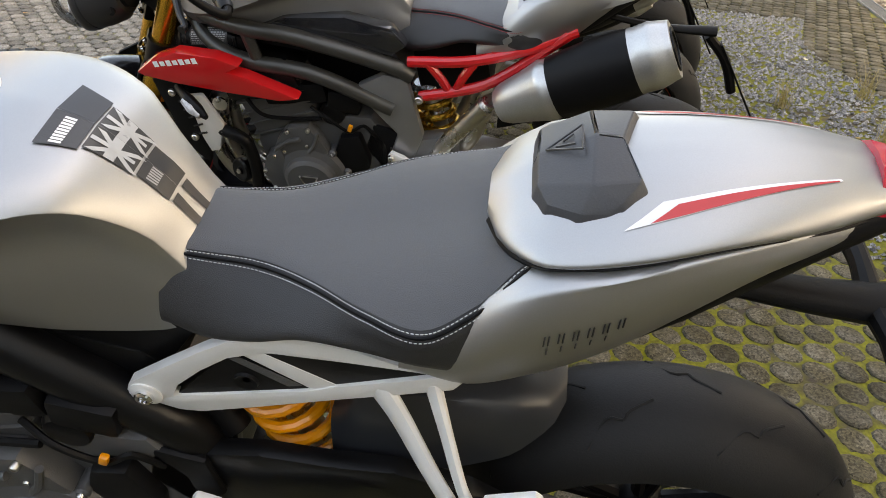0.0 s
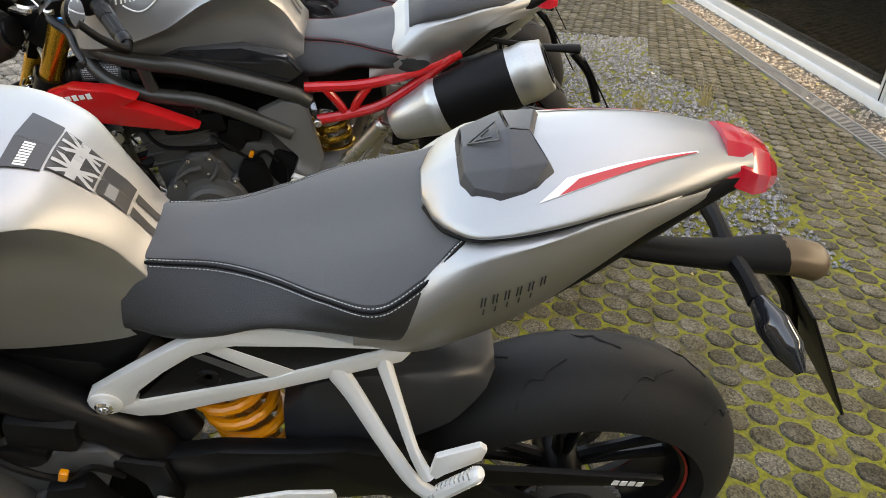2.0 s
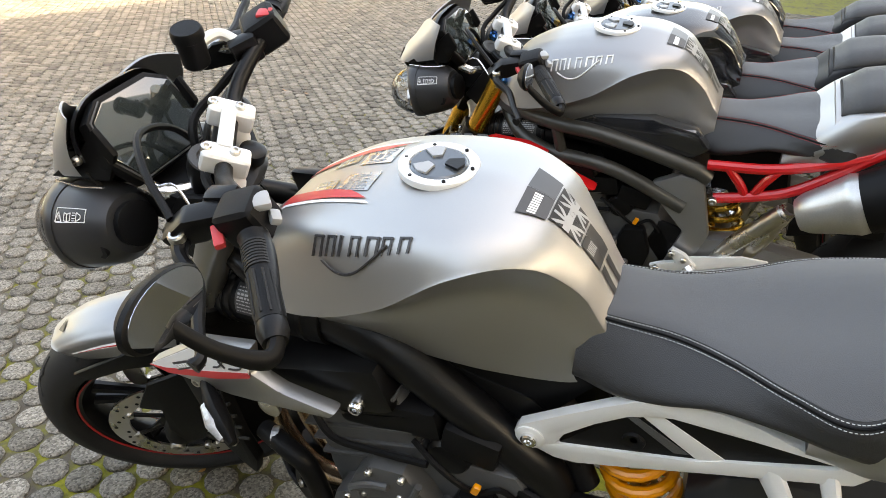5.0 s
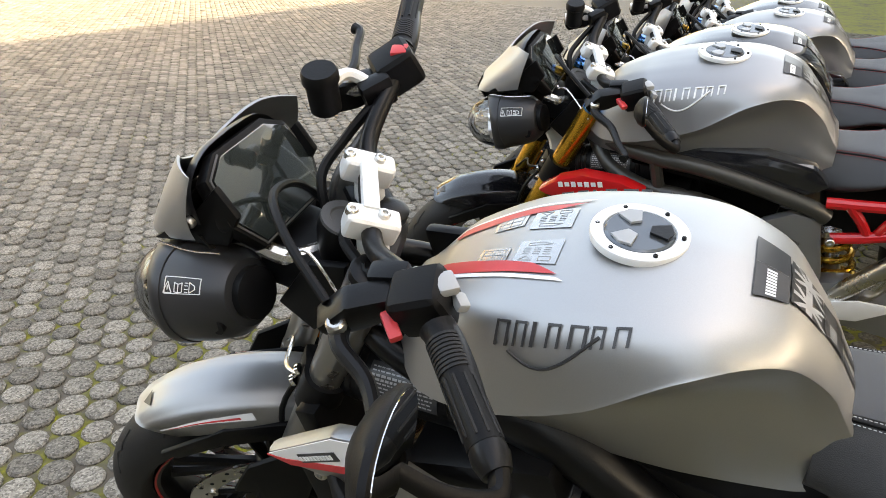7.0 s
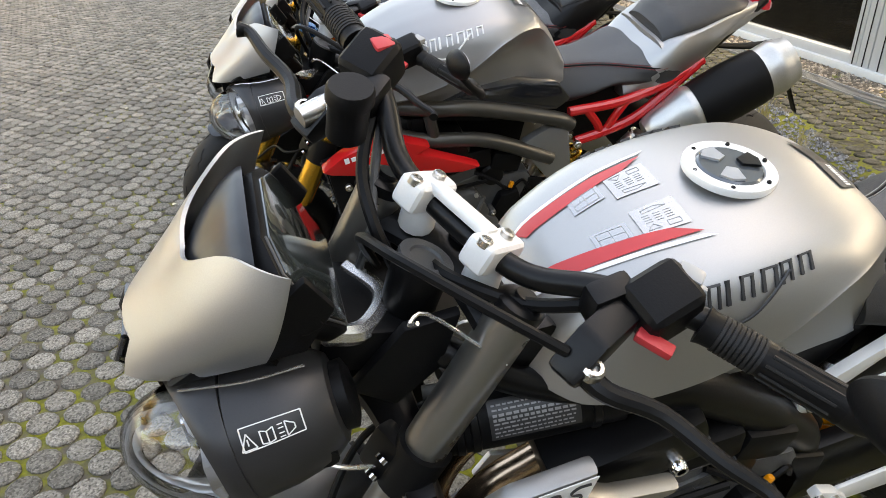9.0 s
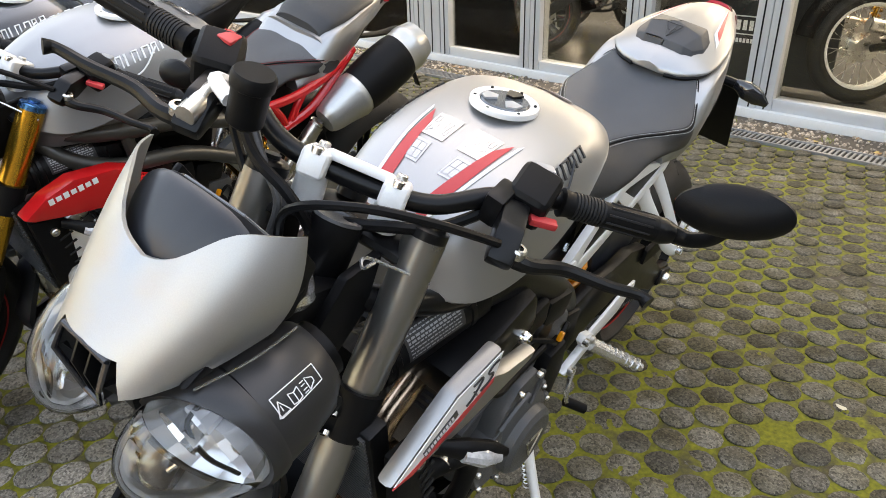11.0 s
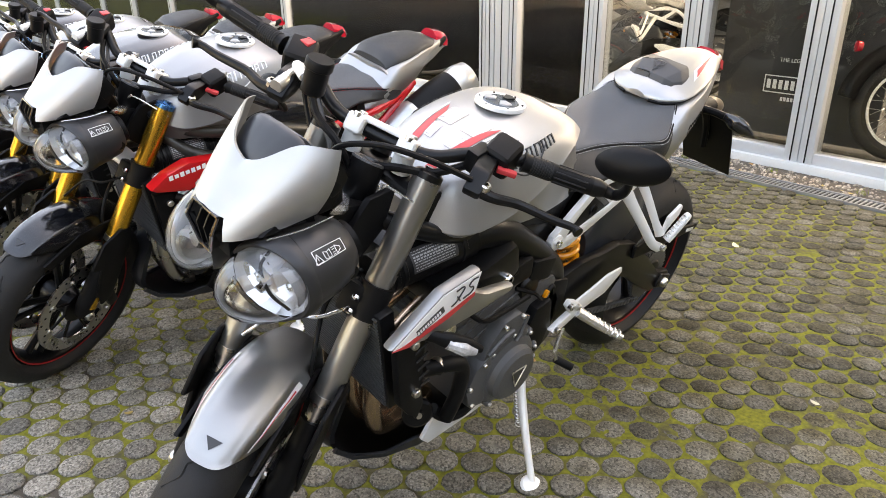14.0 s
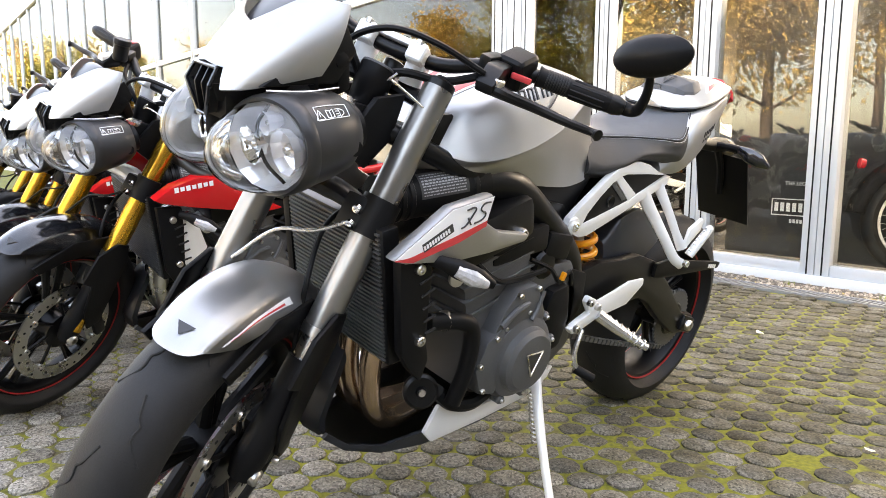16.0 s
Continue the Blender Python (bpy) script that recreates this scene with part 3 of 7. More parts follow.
def wheel(name, parent, axle, R, half, street=True, front=True, rim_line=RED_MATT):
    """Cast wheel with tyre, rim, spokes, pinstripe and brake disc."""
    w = group(name, parent)
    ax, az = axle
    prof = []
    for a in np.linspace(-100, 100, 21):
        r = radians(a)
        prof.append((R - half * 0.86 + half * 0.86 * math.cos(r), half * math.sin(r)))
    prof = [(0.225, -half * .62), (0.232, -half * .80)] + [(max(p[0], .24), p[1]) for p in prof] + [(0.232, half * .80), (0.225, half * .62)]
    bm = bmesh.new()
    lathe(prof, (ax, 0, az), (0, 1, 0), 64, bm, caps=False)
    tyre = part("tyre", bm, RUBBER, w, "black sport tyre with thin tread grooves", 60)
    # tread grooves
    gb = bmesh.new()
    for k in range(11):
        for sd in (-1, 1):
            ph = 2 * math.pi * k / 11 + (0.28 if sd > 0 else 0)
            pts = []
            for (da, lat) in ((0, .12), (.10, .30), (.13, .42), (.20, .40), (.30, .75)):
                r2 = math.asin(min(.98, lat))
                rad = R - half * .86 + half * .86 * math.cos(r2) - 0.0002
                a = ph + da
                pts.append((ax + rad * math.cos(a), sd * half * math.sin(r2), az + rad * math.sin(a)))
            tube(pts, 0.0022, 5, 3, gb)
    part("tread_groove", gb, GROOVE, tyre)["kind"] = "stuff"
    rb = lathe([(.223, -half * .66), (.212, -half * .6), (.20, -half * .3), (.196, 0), (.20, half * .3), (.212, half * .6), (.223, half * .66), (.226, half * .66), (.226, -half * .66)], (ax, 0, az), (0, 1, 0), 48, None, False)
    rim = part("rim", rb, BLACK_MET, w, "black cast rim with a red pinstripe")
    for sd in (-1, 1):
        part("pinstripe", lathe([(.2180, sd * half * .655), (.2215, sd * half * .675), (.2215, sd * half * .70), (.2180, sd * half * .68)], (ax, 0, az), (0, 1, 0), 48, None, False), rim_line, rim)
    part("hub", lathe([(.03, -.06), (.04, -.05), (.045, 0), (.04, .05), (.03, .06)], (ax, 0, az), (0, 1, 0), 20), BLACK_MET, w)
    for k in range(5):
        a = 2 * math.pi * k / 5 + .3
        for da in (-.16, .16):
            p = [Vector((ax + .035 * math.cos(a + da), 0, az + .035 * math.sin(a + da))), Vector((ax + .12 * math.cos(a + da * .9), 0, az + .12 * math.sin(a + da * .9))),
                 Vector((ax + .205 * math.cos(a + da * .8), 0, az + .205 * math.sin(a + da * .8)))]
            part("spoke", tube(p, [.012, .009, .012], 8, 4, flat=1.3), BLACK_MET, w)
    if front:
        for sd in (-1, 1):
            part("brake_disc", lathe([(.115, sd * .066), (.155, sd * .066), (.155, sd * .071), (.115, sd * .071), (.115, sd * .066)], (ax, 0, az), (0, 1, 0), 48, None, False), STEEL, w, "drilled steel brake disc")
            db = bmesh.new()
            for k in range(36):
                a = 2 * math.pi * k / 36
                rr = .126 + .018 * (k % 3) / 2
                lathe([(.004, 0), (.004, .0008)], (ax + rr * math.cos(a), sd * .0713, az + rr * math.sin(a)), (0, sd, 0), 8, db)
            part("disc_hole", db, GROOVE, w)["kind"] = "stuff"
            cb = bmesh.new()
            for k in range(8):
                a = 2 * math.pi * k / 8
                part("carrier_arm", tube([(ax + .05 * math.cos(a), sd * .064, az + .05 * math.sin(a)), (ax + .118 * math.cos(a + .2), sd * .068, az + .118 * math.sin(a + .2))], .005, 6, 1), BLACK_MET, w)
                part("disc_bobbin", lathe([(.009, 0), (.009, .008), (.004, .008), (.004, .002)], (ax + .117 * math.cos(a + .2), sd * .066, az + .117 * math.sin(a + .2)), (0, sd, 0), 12), STEEL, w)
            lathe([(.055, 0), (.055, .006), (.045, .008)], (ax, sd * .06, az), (0, sd, 0), 24, cb)
            part("disc_carrier", cb, BLACK_MET, w)
    else:
        part("brake_disc", lathe([(.075, .07), (.11, .07), (.11, .075), (.075, .075), (.075, .07)], (ax, 0, az), (0, 1, 0), 40, None, False), STEEL, w)
        sb = bmesh.new()
        n = 40
        ring = []
        for k in range(n * 2):
            r = .098 if k % 2 else .088
            a = math.pi * k / n
            ring.append((ax + r * math.cos(a), az + r * math.sin(a)))
        plate(ring, -.095, -.088, 0, sb)
        part("sprocket", sb, ENGINE, w)
        part("sprocket_carrier", lathe([(.05, -.10), (.06, -.09), (.06, -.07)], (ax, 0, az), (0, 1, 0), 20), BLACK_MET, w)
    return w


def frame_parts(bike, street, frame_mat, rear_mat):
    for sd in (-1, 1):
        y = lambda v: sd * v
        if street:
            part("frame_spar", plate([(-.46, .90), (-.40, .905), (-.27, .80), (-.10, .735), (.0, .715), (.055, .67), (.095, .56), (.075, .44), (.025, .43), (.02, .55), (-.03, .64), (-.13, .675), (-.28, .73), (-.44, .82)], y(.070), y(.092), .008), BLACK_MET, bike)
            part("frame_tube", tube([(-.53, y(.05), .868), (-.45, y(.092), .836), (-.36, y(.106), .803), (-.27, y(.106), .786), (-.20, y(.10), .77)], .019, 14, 6), BLACK_MET, bike)
            part("frame_beam", tube([(-.315, y(.088), .776), (-.25, y(.100), .776), (-.185, y(.108), .752), (-.10, y(.112), .694), (-.03, y(.112), .640), (.03, y(.110), .585), (.055, y(.108), .52), (.055, y(.105), .44)], [.040, .038, .035, .034, .034, .034, .033, .030], 18, 6), BLACK_MET, bike, "thick black frame beam")
            part("frame_link", tube([(-.285, y(.112), .792), (-.25, y(.118), .802), (-.235, y(.112), .790)], .008, 8, 4), BLACK_MET, bike)
            part("infill_panel", plate([(-.43, .815), (-.30, .795), (-.16, .785), (.0, .772), (.06, .790), (.10, .790), (.03, .690), (-.10, .69), (-.3, .735)], y(.064), y(.088), .006), BLACK, bike)
            # pale cast rear frame
            rf = part("rear_frame_upper_rail", plate([(-.013, .676), (-.007, .690), (.050, .735), (.103, .775), (.139, .800), (.191, .817), (.235, .820), (.279, .812), (.323, .796), (.363, .787), (.404, .779), (.376, .784), (.280, .788), (.187, .789), (.168, .785), (.147, .775), (.134, .770), (.095, .738), (.057, .699), (.044, .672), (.010, .652), (-.008, .658)], y(.105), y(.121), .004), rear_mat, bike, "white cast alloy rear frame")
            part("lower_rail", plate([(.004, .657), (.044, .672), (.100, .687), (.221, .720), (.253, .735), (.363, .775), (.376, .784), (.404, .779), (.39, .757), (.32, .731), (.25, .706), (.149, .668), (.075, .642), (.045, .640), (.022, .648)], y(.104), y(.1205), .004), rear_mat, rf)
            part("brace", plate([(.147, .776), (.168, .787), (.256, .736), (.235, .722), (.222, .722)], y(.104), y(.118), .003), rear_mat, rf)
            part("rail_boss", lathe([(.021, 0), (.021, .004), (.018, .006), (.014, .006)], (.010, y(.119), .672), (0, sd, 0), 24), rear_mat, rf)
            bolt((.010, y(.124), .672), .012, (0, sd, 0), rf, CHROME)
            part("infill", plate([(.045, .668), (.137, .776), (.230, .722)], y(.086), y(.1165), .003), BLACK, rf, "black plastic insert")
            part("infill_lip", plate([(.132, .766), (.146, .769), (.214, .727), (.196, .722)], y(.1167), y(.1185), .001), ENGINE, rf)
            part("infill", plate([(.160, .788), (.250, .732), (.382, .785), (.280, .792)], y(.086), y(.1165), .003), BLACK, rf, "black plastic insert")
            part("dimple", lathe([(.016, 0), (.014, .005), (.005, .001)], (.146, y(.1155), .722), (0, sd, 0), 14), BLACK, rf)
            # passenger peg hanger
            hg = part("peg_hanger", tube([(.302, y(.108), .735), (.330, y(.125), .695), (.372, y(.158), .630), (.41, y(.182), .575), (.440, y(.195), .556)], [.019, .016, .014, .014, .015], 10, 5, flat=.65), rear_mat, bike, "white cast passenger peg hanger")
            part("strut", tube([(.365, y(.110), .755), (.385, y(.140), .703), (.408, y(.172), .640), (.428, y(.190), .600)], [.015, .012, .011, .014], 10, 5, flat=.65), rear_mat, hg)
            part("passenger_peg", plate([(.430, .612), (.436, .655), (.450, .662), (.492, .682), (.502, .672), (.497, .648), (.450, .612), (.440, .600)], y(.186), y(.196), .003), rear_mat, hg, "folded passenger foot peg")
            part("peg_bar", tube([(.446, y(.205), .585), (.462, y(.212), .615), (.486, y(.222), .660), (.491, y(.224), .668)], [.011, .011, .010, .006], 10, 3, flat=1.2), rear_mat, hg)
            rb = bmesh.new()
            for k in range(8):
                t = k / 7
                lathe([(.0118, 0), (.0118, .0028)], Vector((.450, y(.207), .592)).lerp(Vector((.484, y(.221), .656)), t), (.46, sd * .19, .87), 10, rb)
            part("peg_rib", rb, BRIGHT, hg)
            bolt((0.440, y(.205), 0.562), .010, (0, sd, 0), hg, BRIGHT)
        else:
            part("frame_tube", tube([(-.49, y(.05), .90), (-.42, y(.11), .845), (-.30, y(.148), .832), (-.17, y(.155), .822), (.05, y(.15), .765), (.11, y(.145), .735)], .0205, 12, 6), frame_mat, bike)
            part("frame_tube", tube([(-.48, y(.05), .83), (-.42, y(.11), .775), (-.32, y(.15), .745), (-.14, y(.158), .726), (.06, y(.155), .64)], .0205, 12, 6), frame_mat, bike)
            part("frame_link", tube([(-.30, y(.15), .83), (-.28, y(.153), .745)], .016, 10, 1), frame_mat, bike)
            part("pivot_plate", plate([(-.03, .70), (.04, .74), (.10, .73), (.14, .56), (.09, .42), (.03, .43), (.07, .56), (.0, .64)], y(.13), y(.158), .008), GREY_PAINT, bike)
            part("lower_tank_panel", plate([(-.27, .835), (-.20, .868), (-.05, .880), (.06, .860), (.10, .815), (.06, .785), (-.10, .80), (-.25, .808)], y(.105), y(.146), .012), GLOSS, bike, "black patterned panel under the tank")
            rr = .014
            part("rear_frame_tube", tube([(.10, y(.14), .772), (.25, y(.145), .79), (.38, y(.135), .825), (.50, y(.11), .872)], rr, 10, 5), rear_mat, bike, "red painted rear frame tube")
            part("rear_frame_tube", tube([(.13, y(.15), .682), (.22, y(.15), .705), (.32, y(.145), .745), (.48, y(.12), .866)], rr, 10, 5), rear_mat, bike)
            part("rear_frame_tube", tube([(.15, y(.145), .776), (.185, y(.148), .735), (.205, y(.148), .70)], rr * .85, 10, 4), rear_mat, bike)
            part("rear_frame_tube", tube([(.27, y(.145), .795), (.24, y(.148), .75), (.22, y(.148), .705)], rr * .85, 10, 4), rear_mat, bike)
            bolt((.13, y(.166), .682), .011, (0, sd, 0), bike, STEEL)
            part("infill_panel", plate([(-.36, .80), (-.22, .80), (-.12, .81), (.04, .795), (.05, .76), (-.1, .765), (-.3, .79)], y(.115), y(.135), .005), BLACK, bike)


def engine_parts(bike, street=True):
    # unseen black blocks added to stop light leaking through between the parts
    part("airbox", block((.40, .12, .18), (-.18, 0, .71), (0, 8, 0), .03), BLACK, bike)
    part("battery_tray", block((.20, .15, .20), (.20, 0, .74), (0, -10, 0), .03), BLACK, bike)
    e = part("crankcase", plate([(-.33, .50), (-.26, .56), (-.12, .60), (0, .60), (.05, .52), (.06, .38), (-.02, .32), (-.2, .30), (-.30, .34)], -.15, .15, .015), ENGINE, bike, "dark grey cast engine")
    part("cylinder_block", block((.20, .30, .17), (-.25, 0, .60), (0, -18, 0), .02), ENGINE, e)
    part("cylinder_head", block((.21, .33, .09), (-.29, 0, .69), (0, -18, 0), .02), BLACK_MET, e)
    fins = bmesh.new()
    for k in range(5):
        block((.205, .31, .006), (-.235 - .011 * k, 0, .545 + .032 * k), (0, -18, 0), .002, fins)
    part("fin", fins, ENGINE, e)
    for sd in (-1, 1):
        c = (-.172, sd * .15, .412)
        cv = part("engine_cover", lathe([(.102, 0), (.102, .02), (.092, .038), (.075, .045), (.072, .060), (.062, .068), (.02, .070), (.001, .070)], c, (0, sd, 0), 36), ENGINE, e, "round cast engine cover")
        tb = bmesh.new()
        f = tb.faces.new([tb.verts.new((c[0] + dx, sd * .2212, c[2] + dz)) for dx, dz in ((-.026, .024), (.026, .024), (0, -.03))])
        part("cover_badge", tb, DARK_DECAL, cv, "black triangular badge")
        tb = bmesh.new()
        for u, v in (((-.026, .024), (.026, .024)), ((.026, .024), (0, -.03)), ((0, -.03), (-.026, .024))):
            tube([(c[0] + u[0], sd * .222, c[2] + u[1]), (c[0] + v[0], sd * .222, c[2] + v[1])], .0018, 5, 1, tb)
        part("badge_edge", tb, STEEL, cv)
        for k in range(9):
            a = 2 * math.pi * k / 9 + .2
            part("cover_lug", lathe([(.011, 0), (.011, .032), (.008, .036)], (c[0] + .104 * math.cos(a), sd * .15, c[2] + .104 * math.sin(a)), (0, sd, 0), 12), ENGINE, cv)
            bolt((c[0] + .104 * math.cos(a), sd * .186, c[2] + .104 * math.sin(a)), .005, (0, sd, 0), cv, STEEL, depth=.005)
        part("side_cover", plate([(-.285, .46), (-.255, .53), (-.222, .572), (-.165, .580), (-.135, .535), (-.115, .50), (-.14, .47), (-.22, .48)], sd * .145, sd * .188, .009), ENGINE, e)
        part("side_cover", plate([(-.315, .41), (-.295, .47), (-.25, .50), (-.23, .42), (-.24, .34), (-.29, .35)], sd * .145, sd * .192, .01), ENGINE, e)
        part("cover_rib", tube([(-.262, sd * .190, .50), (-.225, sd * .192, .53), (-.19, sd * .192, .54)], .007, 8, 4), ENGINE, e)
        part("cover_rib", tube([(-.14, sd * .186, .56), (-.155, sd * .19, .52), (-.17, sd * .192, .50)], .006, 8, 4), ENGINE, e)
        for px, pz in ((-.27, .475), (-.222, .562), (-.165, .571), (-.305, .42), (-.285, .36)):
            bolt((px, sd * .191, pz), .006, (0, sd, 0), e, STEEL, depth=.006)
        part("sprocket_cover", plate([(-.105, .49), (-.085, .545), (-.03, .555), (-.005, .47), (-.02, .40), (-.065, .39)], sd * .14, sd * .176, .01), BLACK, e)
        part("sprocket_cover", plate([(-.03, .50), (.0, .58), (.07, .56), (.08, .47), (.03, .42)], sd * .135, sd * .150, .01), BLACK, e)
        part("starter_housing", lathe([(.034, -.05), (.036, 0), (.030, .008), (.012, .010)], (-.105, sd * .145, .60), (0, sd, 0), 20), BLACK_MET, e)
        part("injector_cover", block((.17, .05, .06), (-.2, sd * .13, .655), (0, -8, 0), .012), BLACK, e)
        part("ignition_coil", block((.09, .05, .06), (-.07, sd * .13, .64), (0, 10, 0), .012), BLACK, e)
        part("hose", tube([(-.44, sd * .16, .53), (-.38, sd * .180, .53), (-.345, sd * .185, .505), (-.335, sd * .180, .42), (-.345, sd * .17, .34)], .0175, 12, 6), BLACK, e, "black rubber coolant hose")
        part("hose_clip", lathe([(.0195, 0), (.0195, .012)], (-.415, sd * .17, .531), (1, -.3 * sd, 0), 16), STEEL, e)
        part("hose", tube([(-.36, sd * .14, .35), (-.33, sd * .155, .325), (-.28, sd * .16, .315), (-.22, sd * .15, .32)], .016, 10, 6), BLACK, e)
        part("wire", tube([(-.16, sd * .15, .62), (-.11, sd * .17, .60), (-.06, sd * .165, .56), (-.02, sd * .16, .58), (.01, sd * .15, .54)], .005, 6, 5), BLACK, e)
        part("wire", tube([(-.34, sd * .15, .64), (-.29, sd * .175, .60), (-.22, sd * .17, .59), (-.13, sd * .17, .60)], .006, 6, 5), BLACK, e)
        part("wire_clip", block((.012, .01, .02), (-.055, sd * .168, .575), (0, 20, 0), .003), ORANGE, e)
    # radiator
    rad = part("radiator", block((.035, .30, .27), (-.527, 0, .585), (0, -13, 0), .004), BLACK_MET, bike, "black radiator")
    fb = bmesh.new()
    for k in range(30):
        z = -.126 + .252 * k / 29
        block((.006, .285, .0034), (-.5455 - z * .225, 0, .581 + z * .974), (0, -13, 0), 0, fb)
    part("radiator_fin", fb, ENGINE, rad)["kind"] = "stuff"
    for sd in (-1, 1):
        part("radiator_shroud", plate([(-.563, .69), (-.488, .69), (-.478, .63), (-.468, .517), (-.453, .467), (-.464, .424), (-.495, .453), (-.522, .49)], sd * .165, sd * .188, .006), BLACK, bike)
        for z in (.655, .515):
            bolt((-.515 + (.655 - z) * .2, sd * .19, z), .010, (0, sd, 0), bike, STEEL)
        sb = bmesh.new()
        for k in range(5):
            tube([(-.507 + .008 * k, sd * .1885, .625 - .025 * k), (-.475 + .006 * k, sd * .1885, .64 - .027 * k)], .003, 5, 1, sb)
        part("shroud_slot", sb, GROOVE, bike)
    # headers
    for k, yy in enumerate((-.07, 0, .07)):
        part("exhaust_header", tube([(-.37, yy, .62), (-.45, yy * 1.1, .575), (-.490, yy * 1.1, .48), (-.485, yy, .375), (-.450, yy * .85, .288), (-.385, yy * .6, .246), (-.30, yy * .4, .246), (-.2, yy * .3, .25)], .0215, 16, 7), COPPER if street else STEEL, bike, "heat-tinted steel exhaust header")
    part("collector", block((.30, .18, .09), (-.10, 0, .245), (0, 0, 0), .03), BLACK_MET, bike)
    # belly pan: two side walls that draw together towards the front lip
    ST = ((.0, .25, .0, .285, .125), (-.2, .222, -.2, .262, .125), (-.36, .215, -.36, .250, .12), (-.45, .212, -.45, .230, .098), (-.52, .222, -.515, .236, .066), (-.556, .244, -.548, .256, .040))
    for sd in (-1, 1):
        bb = bmesh.new()
        rings = []
        for xl, zl, xh, zh, yy in ST:
            rings.append([bb.verts.new((xl, sd * yy, zl)), bb.verts.new((xh, sd * (yy + .004), zh)), bb.verts.new((xh, sd * (yy - .004), zh)), bb.verts.new((xl, sd * (yy - .008), zl))])
        ring_faces(bb, rings, True, True)
        part("belly_pan", bb, HUGGER, bike, "black belly pan under the engine", 25)
        part("belly_trim", plate([(-.375, .255), (-.345, .312), (-.20, .278), (-.03, .294), (.035, .318), (.02, .29), (-.05, .256), (-.2, .238), (-.35, .228)], sd * .126, sd * .138, .004), ALLOY if street else BLACK, bike, "pale belly pan trim")
    # chin that rises in front of the headers
    cb = bmesh.new()
    chin = []
    for x, z, w in ((-.548, .236, .044), (-.556, .275, .050), (-.542, .335, .052), (-.516, .405, .046), (-.500, .440, .036)):
        chin.append([cb.verts.new((x, -w + .03, z)), cb.verts.new((x - .010, .03, z)), cb.verts.new((x, w + .03, z)), cb.verts.new((x + .016, w + .028, z)), cb.verts.new((x + .008, .03, z)), cb.verts.new((x + .016, -w + .032, z))])
    ring_faces(cb, chin, True, True)
    part("belly_chin", cb, HUGGER, bike, "black chin of the belly pan", 40)
    fb = bmesh.new()
    lo = [fb.verts.new((x, sd * yy, z + .003)) for sd in (-1, 1) for (x, z, yy) in (((-.01, .25, .12), (-.2, .222, .12), (-.36, .215, .115), (-.45, .212, .10), (-.515, .222, .07), (-.55, .244, .04)))]
    for k in range(5):
        fb.faces.new((lo[k], lo[k + 1], lo[k + 7], lo[k + 6]))
    bmesh.ops.solidify(fb, geom=list(fb.faces), thickness=.004)
    part("belly_floor", fb, HUGGER, bike)


